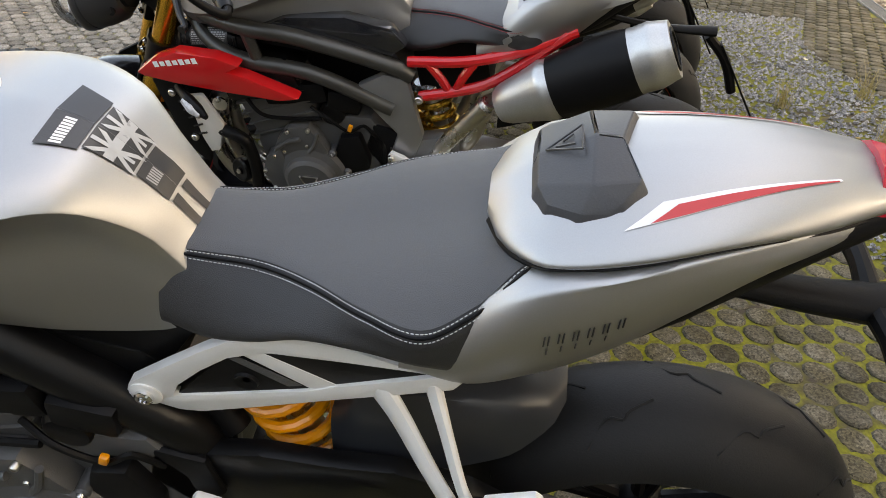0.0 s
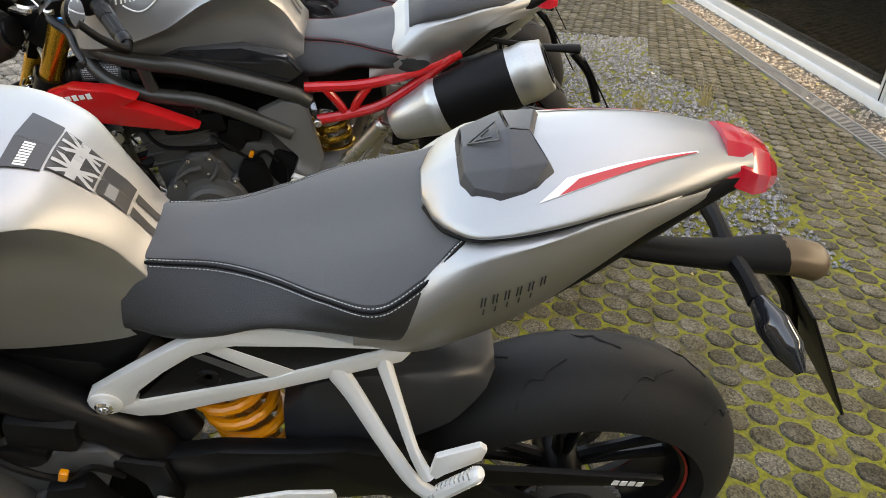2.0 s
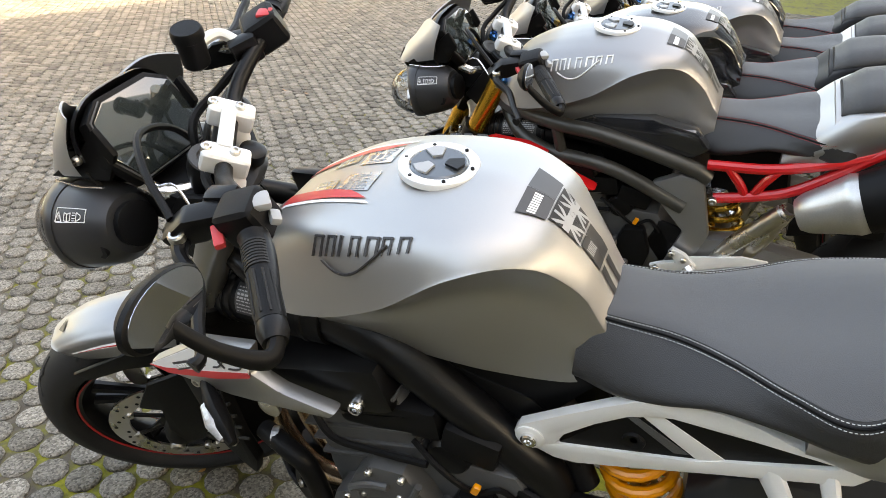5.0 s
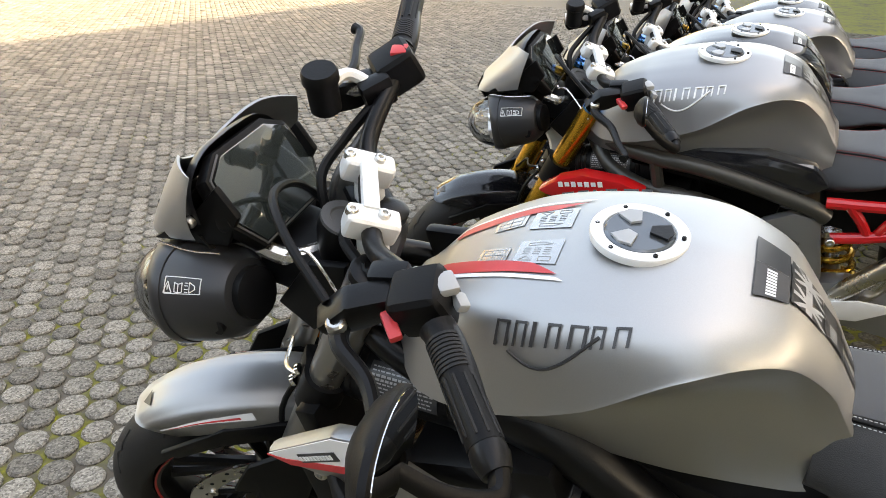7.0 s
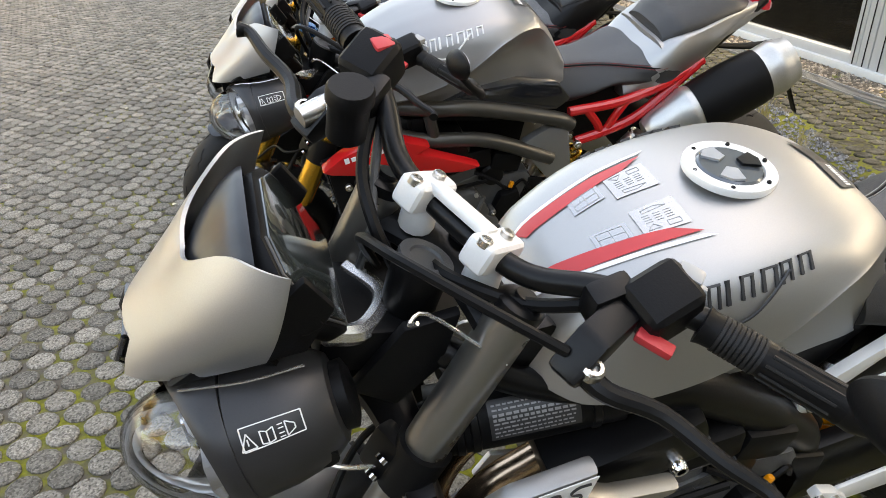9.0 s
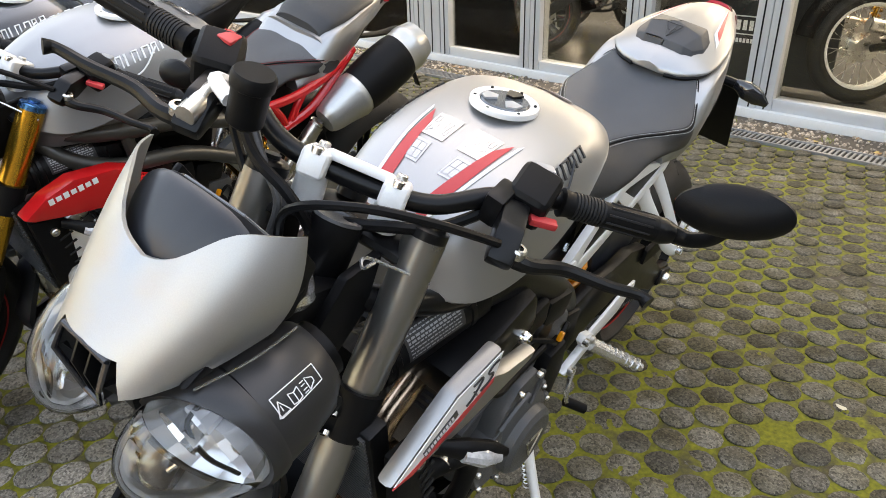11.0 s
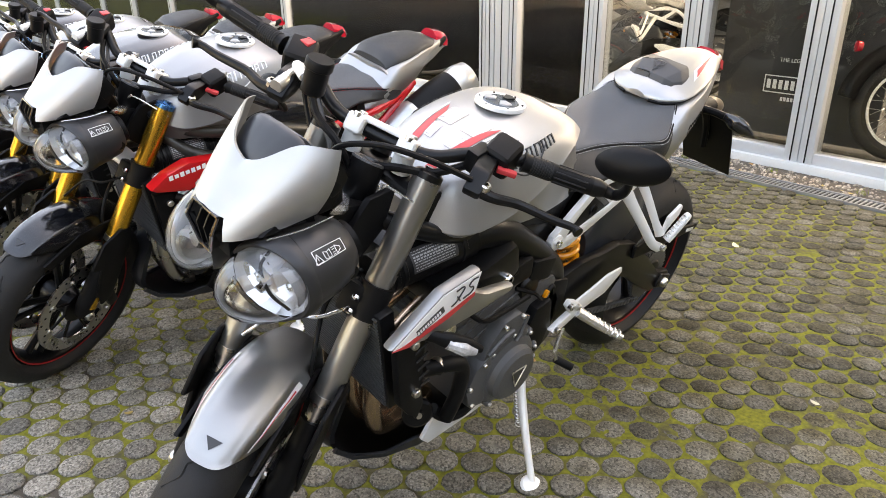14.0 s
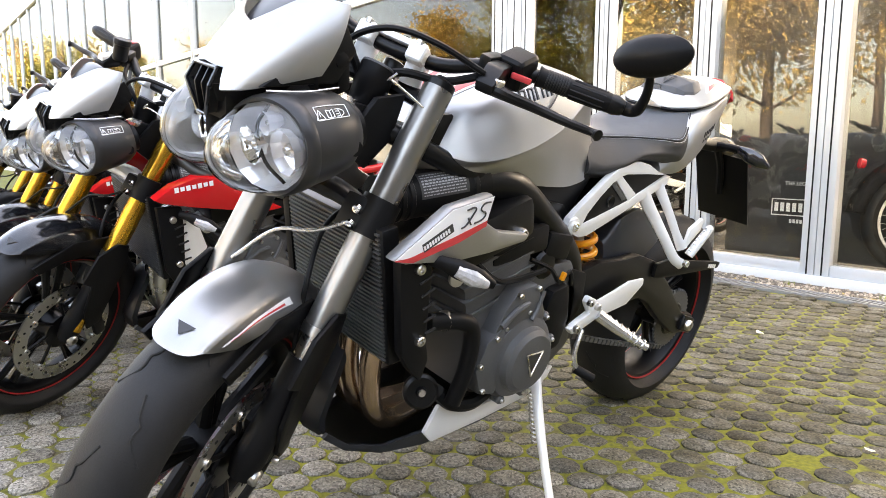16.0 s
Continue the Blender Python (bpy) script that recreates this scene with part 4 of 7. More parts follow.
def cowl_parts(bike, street):
    for sd in (-1, 1):
        if street:
            c = part("radiator_cowl", plate([(-.592, .682), (-.475, .765), (-.375, .786), (-.385, .735), (-.34, .712), (-.25, .700), (-.262, .686), (-.36, .672), (-.44, .665), (-.56, .672)], sd * .178, sd * .205, .008), SILVER, bike, "silver radiator cowl with white panel and red line")
            part("white_panel", plate([(-.585, .684), (-.475, .762), (-.378, .782), (-.386, .735), (-.46, .712), (-.555, .684)], sd * .2052, sd * .2066, 0), WHITE, c)
            part("red_line", plate([(-.588, .682), (-.555, .686), (-.46, .714), (-.386, .738), (-.386, .728), (-.45, .702), (-.55, .676)], sd * .2053, sd * .2075, 0), RED_MATT, c)
            mb = bmesh.new()
            for line, ox in (([(-.1, 0), (.3, .08), (.75, .62), (.85, .85), (.6, 1), (.0, .98)], 0.0), ([(.30, .48), (.75, .0)], 0.0),
                             ([(1.0, .95), (.45, 1), (.2, .78), (.4, .56), (.75, .42), (.8, .18), (.5, .02), (-.1, 0)], 1.15)):
                tube([(-.447 + .026 * (u + ox) + .005 * v, sd * .2078, .729 + .0062 * (u + ox) + .032 * v) for u, v in line], .0016, 6, 3, mb)
            part("model_badge", mb, DARK_DECAL, c, "dark model lettering as bars")["kind"] = "stuff"
            mb = bmesh.new()
            block((.07, .001, .016), (-.50, sd * .2072, .715), (0, -28, 0), 0, mb)
            part("dealer_sticker", mb, DARK_DECAL, c)
            mb = bmesh.new()
            for k in range(10):
                block((.004, .001, .008), (-.528 + .0062 * k * .883, sd * .2081, .700 + .0062 * k * .469), (0, -28, 0), 0, mb)
            part("print", mb, WHITE, c)["kind"] = "stuff"
        else:
            P = plate([(-.582, .722), (-.53, .762), (-.465, .788), (-.366, .783), (-.305, .762), (-.34, .745), (-.30, .735), (-.166, .682), (-.22, .672), (-.36, .684), (-.48, .698), (-.56, .712)], sd * .172, sd * .215, .012)
            c = part("radiator_cowl", P, RED, bike, "gloss red radiator cowl with white lettering bars")
            mb = bmesh.new()
            for k in range(7):
                block((.012, .001, .012 if k % 2 else .015), (-.52 + .017 * k, sd * .2162, .752 + .003 * k), (0, -12, 0), 0, mb)
            part("model_badge", mb, WHITE, c)["kind"] = "stuff"
            part("side_duct", plate([(-.50, .64), (-.44, .65), (-.40, .56), (-.43, .47), (-.47, .46)], sd * .17, sd * .185, .005), ALLOY, bike, "brushed alloy radiator guard")
        bolt((-.235, sd * .165, .690), .012, (0, sd, 0), bike, CHROME, depth=.016)
        ind = part("indicator", tube([(-.495, sd * .19, .672), (-.478, sd * .208, .668), (-.455, sd * .226, .660), (-.425, sd * .246, .648), (-.400, sd * .262, .638)], [.013, .013, .019, .018, .008], 12, 5, flat=.8), BLACK, bike, "front indicator with clear lens")
        part("indicator_lens", tube([(-.466, sd * .229, .661), (-.440, sd * .247, .650), (-.416, sd * .261, .640)], [.011, .0155, .008], 10, 4), CLEAR_LAMP, ind)
        part("frame_bolt", lathe([(.02, 0), (.02, .006), (.010, .010)], (-.40, sd * .17, .62), (0, sd, 0), 18), STEEL, bike)
    # intake sleeve with the maker's plate wrapped over its upper flank
    ax_pts = [Vector((-.53, -.066, .742)), Vector((-.41, -.080, .758)), Vector((-.30, -.092, .776))]
    part("frame_sleeve", tube(ax_pts, .044, 20, 4), BLACK, bike)
    for t in (.12, .2, .82):
        part("sleeve_ring", lathe([(.044, 0), (.0465, .002), (.0465, .010), (.044, .012)], ax_pts[0].lerp(ax_pts[2], t), ax_pts[2] - ax_pts[0], 24), BLACK_MET, bike)
    ad = (ax_pts[2] - ax_pts[0]).normalized()
    up = (Vector((0, 0, 1)) - ad * ad.z).normalized()
    out = ad.cross(up).normalized()
    if out.y > 0:
        out = -out
    def wrap(t, a, lift):
        return ax_pts[0].lerp(ax_pts[2], t) + (out * math.cos(radians(a)) + up * math.sin(radians(a))) * (.044 + lift)
    def patch(t0, t1, a0, a1, lift, bm=None, n=6):
        bm = bm or bmesh.new()
        rows = [[bm.verts.new(wrap(t, a0 + (a1 - a0) * k / n, lift)) for k in range(n + 1)] for t in (t0, (t0 + t1) / 2, t1)]
        ring_faces(bm, rows, False, False)
        return bm
    lb = part("maker_plate", patch(.30, .76, 2, 68, .0008), DARK_DECAL, bike, "black maker's plate with rows of white bars")
    mb = bmesh.new()
    rngp = random.Random(3)
    for r in range(8):
        a = 60 - 7 * r
        t = .32
        while t < .72:
            w = rngp.uniform(.012, .034)
            patch(t, min(.74, t + w), a, a - (4.2 if r in (2, 3) else 2.6), .0014, mb, 1)
            t += w + .008
    part("print", mb, GREY_LIGHT, lb)["kind"] = "stuff"
    horn = part("horn", lathe([(.012, -.03), (.03, -.022), (.036, -.008), (.036, .004), (.030, .008), (.012, .006), (.010, .012), (.001, .012)], (-.405, -.135, .362), (-.55, -1, .25), 28), BLACK_MET, bike, "round black horn")
    part("horn_centre", lathe([(.008, 0), (.007, .003), (.001, .003)], Vector((-.405, -.135, .362)) + Vector((-.55, -1, .25)).normalized() * .012, (-.55, -1, .25), 12), STEEL, horn)


def rear_parts(bike, street, rim_line):
    if street:
        wheel("rear_wheel", bike, (.693, .311), .318, .092, True, False, rim_line)
        for sd in (-1, 1):
            part("swingarm", plate([(.03, .52), (.06, .56), (.14, .575), (.24, .57), (.32, .575), (.42, .545), (.56, .44), (.66, .355), (.74, .335), (.76, .30), (.73, .275), (.64, .285), (.52, .355), (.43, .42), (.37, .445), (.2, .43), (.10, .40), (.04, .42)], sd * .108, sd * .138, .010), BLACK_MET, bike, "black cast swingarm")
            part("axle_block", block((.075, .016, .05), (.70, sd * .140, .311), (0, 18, 0), .006), BLACK_MET, bike)
            bolt((.695, sd * .146, .311), .017, (0, sd, 0), bike, STEEL, "axle_nut", .016)
        part("chain_guard", plate([(.40, .545), (.46, .55), (.78, .510), (.80, .505), (.79, .488), (.46, .498), (.40, .505)], -.139, -.150, .003), BLACK, bike)
        mb = bmesh.new()
        for k in range(4):
            block((.010, .001, .012), (.722 + .013 * k, -.1512, .503 - .0018 * k), (0, 7, 0), 0, mb)
        part("warning_print", mb, WHITE, bike)
        # chain
        pts = [Vector((.0, -.092, .485)), Vector((.34, -.092, .45)), Vector((.66, -.092, .404))]
        low = [Vector((.0, -.092, .405)), Vector((.34, -.092, .30)), Vector((.67, -.092, .218))]
        for line in (pts, low):
            cb = bmesh.new()
            line = smooth_line(line, 30)
            for i in range(0, len(line) - 1):
                d = line[i + 1] - line[i]
                a = math.degrees(math.atan2(-d.z, d.x))
                block((d.length * .8, .016 if i % 2 else .012, .014), line[i].lerp(line[i + 1], .5), (0, a, 0), 0, cb)
            part("chain_run", cb, ENGINE, bike, "oily drive chain")
        part("hugger", Shell([(.225, [(0, .60), (.05, .60), (.080, .59), (.095, .50)]), (.265, [(0, .662), (.06, .660), (.090, .645), (.102, .50)]), (.34, [(0, .685), (.06, .683), (.092, .668), (.104, .52)]),
                              (.42, [(0, .683), (.055, .68), (.088, .665), (.102, .56)]), (.47, [(0, .678), (.05, .675), (.080, .655), (.096, .59)]), (.515, [(0, .668), (.04, .662), (.060, .65), (.075, .632)]), (.53, [(0, .660), (.02, .658), (.035, .652), (.045, .648)])]).mesh(24, 4), HUGGER, bike, "black rear hugger mudguard")
    else:
        wheel("rear_wheel", bike, (.72, .315), .322, .098, True, False, rim_line)
        part("swingarm", plate([(.03, .52), (.2, .56), (.42, .53), (.62, .42), (.76, .36), (.78, .28), (.70, .25), (.55, .32), (.36, .40), (.2, .42), (.05, .41)], -.15, -.10, .014), GREY_PAINT, bike, "single-sided cast swingarm")
        part("hugger", Shell([(.33, [(0, .62), (.05, .62), (.085, .61), (.10, .57)]), (.42, [(0, .665), (.055, .66), (.09, .645), (.10, .60)]), (.55, [(0, .655), (.05, .65), (.08, .64), (.09, .60)])]).mesh(14, 4), BLACK, bike)
        for sd in (-1, 1):
            a, b = Vector((.325, sd * .178, .690)), Vector((.708, sd * .20, .898))
            d = b - a
            for nm, s0, s1, r0, r1, mt in (("silencer_cone", .02, .36, .042, .076, BRUSHED), ("silencer_body", .36, .80, .078, .080, BLACK), ("silencer_cap", .80, 1.0, .080, .068, BRUSHED)):
                lo, hi = a + d * s0, a + d * s1
                part(nm, tube([lo, lo.lerp(hi, .15), lo.lerp(hi, .5), lo.lerp(hi, .85), hi], [r0 * .97, r0 + (r1 - r0) * .3, (r0 + r1) / 2 + .004, r1 + .001, r1 * .97], 24, 4, flat=.92), mt, bike)
            part("silencer_mouth", lathe([(.05, 0), (.05, .004), (.04, .004), (.036, -.03)], b, d, 24), BLACK_MET, bike)
            part("link_pipe", tube([(.0, sd * .05, .30), (.12, sd * .11, .40), (.20, sd * .15, .54), (.30, sd * .175, .69)], .024, 12, 6), STEEL, bike)
            part("link_pipe", tube([(.06, sd * .03, .33), (.19, sd * .10, .42), (.26, sd * .14, .55), (.31, sd * .17, .70)], .022, 12, 6), STEEL, bike)
    # shock absorber
    ys = -.045
    top, bot = Vector((.128, ys, .665)), Vector((.205, ys, .43))
    part("shock_body", tube([top, bot], .021, 14, 1), STEEL, bike)
    coil = []
    for k in range(5 * 16 + 1):
        t = k / (5 * 16)
        a = 2 * math.pi * 5 * t
        c = top.lerp(bot, .12 + .76 * t)
        coil.append(c + Vector((.046 * math.cos(a), .046 * math.sin(a), .015 * math.cos(a))))
    part("shock_spring", tube(coil, .0092, 10, 1), ORANGE if street else GOLD, bike, "orange coil spring")
    part("shock_collar", lathe([(.03, -.02), (.044, -.01), (.044, .006), (.03, .012)], top.lerp(bot, .08), bot - top, 18), BRIGHT, bike)
    part("reservoir", tube([(.06, -.07, .60), (.09, -.085, .55)], .022, 14, 1), GOLD if not street else BLACK, bike)


def foot_parts(bike):
    for sd in (-1, 1):
        y = lambda v: sd * v
        h = part("peg_plate", plate([(.0, .44), (.015, .425), (.06, .435), (.12, .455), (.125, .47), (.09, .50), (.055, .515), (.045, .50), (.07, .47), (.03, .455)], y(.165), y(.182), .004), ALLOY, bike, "machined alloy footrest plate")
        part("heel_guard", plate([(.084, .468), (.103, .492), (.17, .508), (.234, .526), (.30, .526), (.305, .508), (.243, .462), (.139, .448)], y(.166), y(.174), .004), ALLOY, h)
        part("foot_peg", tube([(.105, y(.18), .462), (.15, y(.225), .43), (.20, y(.278), .398)], [.015, .014, .009], 10, 4, flat=1.2), BRIGHT, h)
        rb = bmesh.new()
        for k in range(7):
            t = k / 6
            lathe([(.0155, 0), (.0155, .003)], Vector((.125, y(.198), .449)).lerp(Vector((.19, y(.267), .405)), t), (.65, sd * .8, -.45), 12, rb)
        part("peg_rib", rb, BRIGHT, h)
        for p in ((.02, .44), (.055, .50), (.115, .462), (.09, .485)):
            bolt((p[0], y(.184), p[1]), .009, (0, sd, 0), h, STEEL)
        part("lever_rod", tube([(.055, y(.18), .43), (.03, y(.19), .38), (.045, y(.195), .335)], .006, 8, 3), BRIGHT, bike)
        part("pedal_tip", tube([(.045, y(.19), .335), (.075, y(.228), .318)], .0115, 12, 1), BLACK, bike)
    st = part("side_stand", tube([(-.03, -.135, .315), (-.06, -.19, .24), (-.09, -.255, .155), (-.112, -.312, .082)], [.016, .014, .012, .011], 12, 5, flat=.8), ALLOY, bike, "white side stand, folded out")
    part("stand_foot", lathe([(.03, -.006), (.032, 0), (.028, .006), (.01, .012)], (-.118, -.318, .076), (0, -.25, .97), 20), ALLOY, st)
    part("stand_lug", plate([(-.07, .30), (-.03, .345), (.0, .335), (-.01, .29), (-.05, .275)], -.15, -.12, .005), ALLOY, bike)
    sp = []
    for k in range(12 * 8 + 1):
        t = k / 96
        a = 2 * math.pi * 12 * t
        c = Vector((-.055, -.15, .28)).lerp(Vector((-.09, -.215, .19)), t)
        sp.append(c + Vector((.007 * math.cos(a), .007 * math.sin(a), 0)))
    part("stand_spring", tube(sp, .0015, 5, 1), STEEL, st)


def lamp_parts(bike, paint, street=True):
    """Twin headlamps, fly screen and dash; they sit on the frame and do not turn with the bars."""
    for sd in (-1, 1):
        c, ax = Vector((-.772, sd * .100, .842)), Vector((-1, sd * -.02, -.24)).normalized()
        outw = Vector((0, sd, .25)).normalized()
        outw = (outw - ax * outw.dot(ax)).normalized()

        def raked(bm, k=.42):
            """The front of the lamp sweeps back on its outer side."""
            for v in bm.verts:
                d = v.co - c
                w = min(1.0, max(0.0, (d.dot(ax) + .05) / .05))
                v.co -= ax * (k * w * d.dot(outw))
            return bm

        prof = [(.030, -.142), (.046, -.138), (.061, -.118), (.069, -.080), (.0720, -.046)]
        body = part("headlamp_shell", lathe(prof + [(.069, -.044)], c, ax, 40), LAMP_GREY, bike, "satin anthracite headlamp shell")
        part("headlamp_rim", raked(lathe([(.069, -.0430), (.0735, -.042), (.0760, -.025), (.0755, -.004), (.072, .004), (.0665, .002)], c, ax, 44, None, False)), LAMP_GREY, body)
        part("reflector", raked(lathe([(.0665, .0), (.055, -.020), (.036, -.036), (.014, -.042), (.001, -.042)], c, ax, 14, None, False)), REFLECT, body, "bright faceted reflector", 4)
        inn = ax.cross(outw).normalized()
        # two mirror bowls, split by a dark web, behind the lens
        for k, (du, dv, rr) in enumerate(((-.030, .006, .030), (.024, -.010, .036), (.004, .034, .018))):
            o = c + outw * du + inn * dv - ax * (.012 + .42 * du)
            part("mirror_bowl", lathe([(rr, .012), (rr * .86, -.004), (rr * .55, -.016), (rr * .2, -.020)], o, ax, 9, None, False), REFLECT if k else CHROME, body, "", 4)
            part("bulb", lathe([(rr * .30, -.018), (rr * .32, .0), (rr * .18, .008), (.001, .009)], o, ax, 12), BRIGHT, body)
        part("web", raked(tube([c - ax * .006 + outw * .010 + inn * -.056, c + ax * .004 + outw * -.004 + inn * -.02, c + ax * .004 + outw * -.004 + inn * .03, c - ax * .006 + outw * .014 + inn * .058], .0026, 6, 4)), BLACK_MET, body)
        q = raked(lathe([(.0665, .0), (.0660, .012), (.061, .030), (.052, .048), (.038, .064), (.019, .074), (.001, .077)], c, ax, 36, None, False))
        lens = part("headlamp_lens", q, LENS, body, "clear domed headlamp lens")
        lens.visible_shadow = False
        part("rear_cap", lathe([(.026, -.156), (.036, -.152), (.036, -.13)], c, ax, 20), BLACK, body)
        part("cap_knob", lathe([(.012, 0), (.012, .012)], c + Vector((.115, sd * .048, .012)), (0, sd, 0), 12), BLACK, body)
        # outlined pictograms printed on the upper flank
        side = Vector((0, sd, 0))
        side = (side - ax * side.dot(ax)).normalized()
        upw = Vector((0, 0, 1))
        upw = (upw - ax * upw.dot(ax)).normalized()
        def on(s, a):
            r = float(np.interp(s, [p[1] for p in prof], [p[0] for p in prof])) + .0006
            return c + ax * s + side * (r * math.cos(radians(a))) + upw * (r * math.sin(radians(a)))
        lb = bmesh.new()
        S0, S1, A0, A1 = -.056, -.112, 34, 52
        strokes = [((S0, A0), (S1, A0)), ((S1, A0), (S1, A1)), ((S1, A1), (S0, A1)), ((S0, A1), (S0, A0)),
                   ((-.054, 35), (-.061, 47)), ((-.061, 47), (-.068, 35)), ((-.068, 35), (-.054, 35)), ((-.061, 38), (-.061, 43)),
                   ((-.073, 36), (-.073, 46)), ((-.073, 46), (-.079, 44)), ((-.079, 44), (-.085, 46)), ((-.085, 46), (-.085, 36)), ((-.085, 36), (-.079, 35)), ((-.079, 35), (-.073, 36)), ((-.079, 35), (-.079, 44)),
                   ((-.089, 46), (-.094, 46)), ((-.089, 43), (-.094, 43)), ((-.089, 39), (-.094, 39)), ((-.089, 36), (-.094, 36)), ((-.096, 47), (-.096, 35)), ((-.096, 47), (-.104, 43)), ((-.104, 43), (-.104, 39)), ((-.104, 39), (-.096, 35))]
        for (s0, a0), (s1, a1) in strokes:
            n = 4
            tube([on(s0 + (s1 - s0) * t / n, a0 + (a1 - a0) * t / n) for t in range(n + 1)], .0007, 4, 1, lb)
        part("lamp_label", lb, WHITE, body, "white outlined lamp pictograms")["kind"] = "stuff"
    part("lamp_bracket", block((.10, .12, .06), (-.60, 0, .88), (0, 10, 0), .01), BLACK, bike)
    part("lamp_bracket", plate([(-.62, .84), (-.56, .92), (-.50, .93), (-.52, .85), (-.57, .80)], -.075, -.06, .004), BLACK, bike)
    part("lamp_bracket", plate([(-.62, .84), (-.56, .92), (-.50, .93), (-.52, .85), (-.57, .80)], .06, .075, .004), BLACK, bike)
    # fly screen: a bowed shell with a bowl cut in its upper edge
    def scr(u, v, off=0.0):
        a = abs(u)
        x_e, y_e, z_e = -.702 + .032 * v, .118 + .010 * math.sin(math.pi * v) - .008 * (1 - v) ** 2, .952 + .104 * v
        x_c, z_c = -.852 + .122 * v, .922 + .126 * v - .01 * v * v
        x = x_c + (x_e - x_c) * a ** 2.25
        y = y_e * (math.sin(a * math.pi / 2) * .5 + a * .5)
        z = z_c + (z_e - z_c) * a ** 1.2 - .028 * max(0, v - .55) / .45 * math.exp(-(a / .45) ** 4) + .012 * v * math.sin(math.pi * a) - .02 * (1 - v) * math.sin(math.pi * a)
        x -= .03 * max(0, v - .55) / .45 * math.exp(-(a / .45) ** 4)
        return Vector((x + off, math.copysign(y, u), z - off * .3))
    bm = bmesh.new()
    rows_o, rows_i = [], []
    for j in range(15):
        v = j / 14
        cutv = lambda i: .21 + .79 * v if abs(i) < 5 else (.10 + .90 * v if abs(i) == 5 else v)
        rows_o.append([bm.verts.new(scr(i / 14, cutv(i))) for i in range(-14, 15)])
        rows_i.append([bm.verts.new(scr(i / 14, cutv(i), .004)) for i in range(-14, 15)])
    ring_faces(bm, rows_o, False, False)
    ring_faces(bm, rows_i, False, False)
    for r in (0, -1):
        for i in range(28):
            bm.faces.new((rows_o[r][i], rows_o[r][i + 1], rows_i[r][i + 1], rows_i[r][i]))
    for cidx in (0, -1):
        for j in range(14):
            bm.faces.new((rows_o[j][cidx], rows_o[j + 1][cidx], rows_i[j + 1][cidx], rows_i[j][cidx]))
    screen = part("fly_screen", bm, paint, bike, "satin silver fly screen", 45)
    # six-sided air mouth below the nose, with a raised edge and two slats
    hexa = [(-.824, -.036, .941), (-.824, .036, .941), (-.836, .038, .916), (-.826, .014, .872), (-.826, -.014, .872), (-.836, -.038, .916)]
    vb = bmesh.new()
    lip, deep = [vb.verts.new(p) for p in hexa], [vb.verts.new((x + .032, y * .8, z + .004)) for x, y, z in hexa]
    ring_faces(vb, [lip, deep], True, False)
    vb.faces.new(deep)
    vent = part("vent", vb, GROOVE, screen, "black air vent below the screen")
    part("vent_edge", tube(hexa + hexa[:1], .0034, 8, 1), GLOSS, vent)
    for k in (-1, 1):
        part("vent_slat", plate([(-.825, .938), (-.80, .938), (-.80, .874), (-.825, .873), (-.835, .915)], k * .011 - .0016, k * .011 + .0016, .0008), BLACK_MET, vent)
    part("nose_panel", plate([(-.815, .935), (-.77, .945), (-.70, .955), (-.69, .90), (-.74, .885), (-.79, .875), (-.808, .866)], -.042, .042, .004), BLACK, screen)
    for sd in (-1, 1):
        wb = bmesh.new()
        q = [(-.832, .040, .918), (-.70, .100, .950), (-.685, .094, .915), (-.74, .06, .895), (-.82, .034, .895)]
        wo, wi = [wb.verts.new((x, sd * y, z)) for x, y, z in q], [wb.verts.new((x + .003, sd * (y - .006), z)) for x, y, z in q]
        ring_faces(wb, [wo, wi], True, True)
        part("nose_cheek", wb, BLACK, screen)
    for sd in (-1, 1):
        part("side_mount", plate([(-.79, .925), (-.70, .985), (-.655, 1.03), (-.63, .99), (-.66, .94)], sd * .086, sd * .097, .004), BLACK, screen)
        bolt((-.708, sd * .098, .970), .008, (0, sd, 0), screen, STEEL)
        part("trim_wire", tube([(-.78, sd * .098, .922), (-.72, sd * .106, .926), (-.665, sd * .108, .936)], .0015, 6, 4), BRIGHT, screen)
    hood = Shell([(-.770, [(0, .975), (.02, .974), (.035, .966), (.045, .948), (.048, .92)]), (-.748, [(0, 1.014), (.03, 1.010), (.056, .990), (.066, .955), (.066, .92)]),
                  (-.725, [(0, 1.040), (.045, 1.035), (.078, 1.008), (.086, .965), (.084, .92)]), (-.704, [(0, 1.056), (.055, 1.050), (.092, 1.018), (.096, .968), (.090, .92)]), (-.694, [(0, 1.058), (.058, 1.052), (.095, 1.020), (.097, .968), (.090, .92)])])
    part("dash_hood", hood.mesh(14, 4, False), HUGGER, screen, "satin black dash hood")
    dm = pose(-.660, 0, .982, 0, -30, 0)
    rim = [(-.072, -.066), (.072, -.066), (.100, -.012), (.088, .050), (.052, .072), (-.052, .072), (-.088, .050), (-.100, -.012)]
    turn_d = dm @ Matrix.Rotation(radians(90), 4, "Z")
    db = plate(rim, -.013, .013, .006)
    bmesh.ops.transform(db, verts=db.verts, matrix=turn_d)
    d = part("dash", db, BLACK, bike, "dark six-sided instrument display")
    db = plate([(u * .9, v * .88) for u, v in rim], -.0165, -.012, .002)
    bmesh.ops.transform(db, verts=db.verts, matrix=turn_d)
    part("display", db, DASH, d)
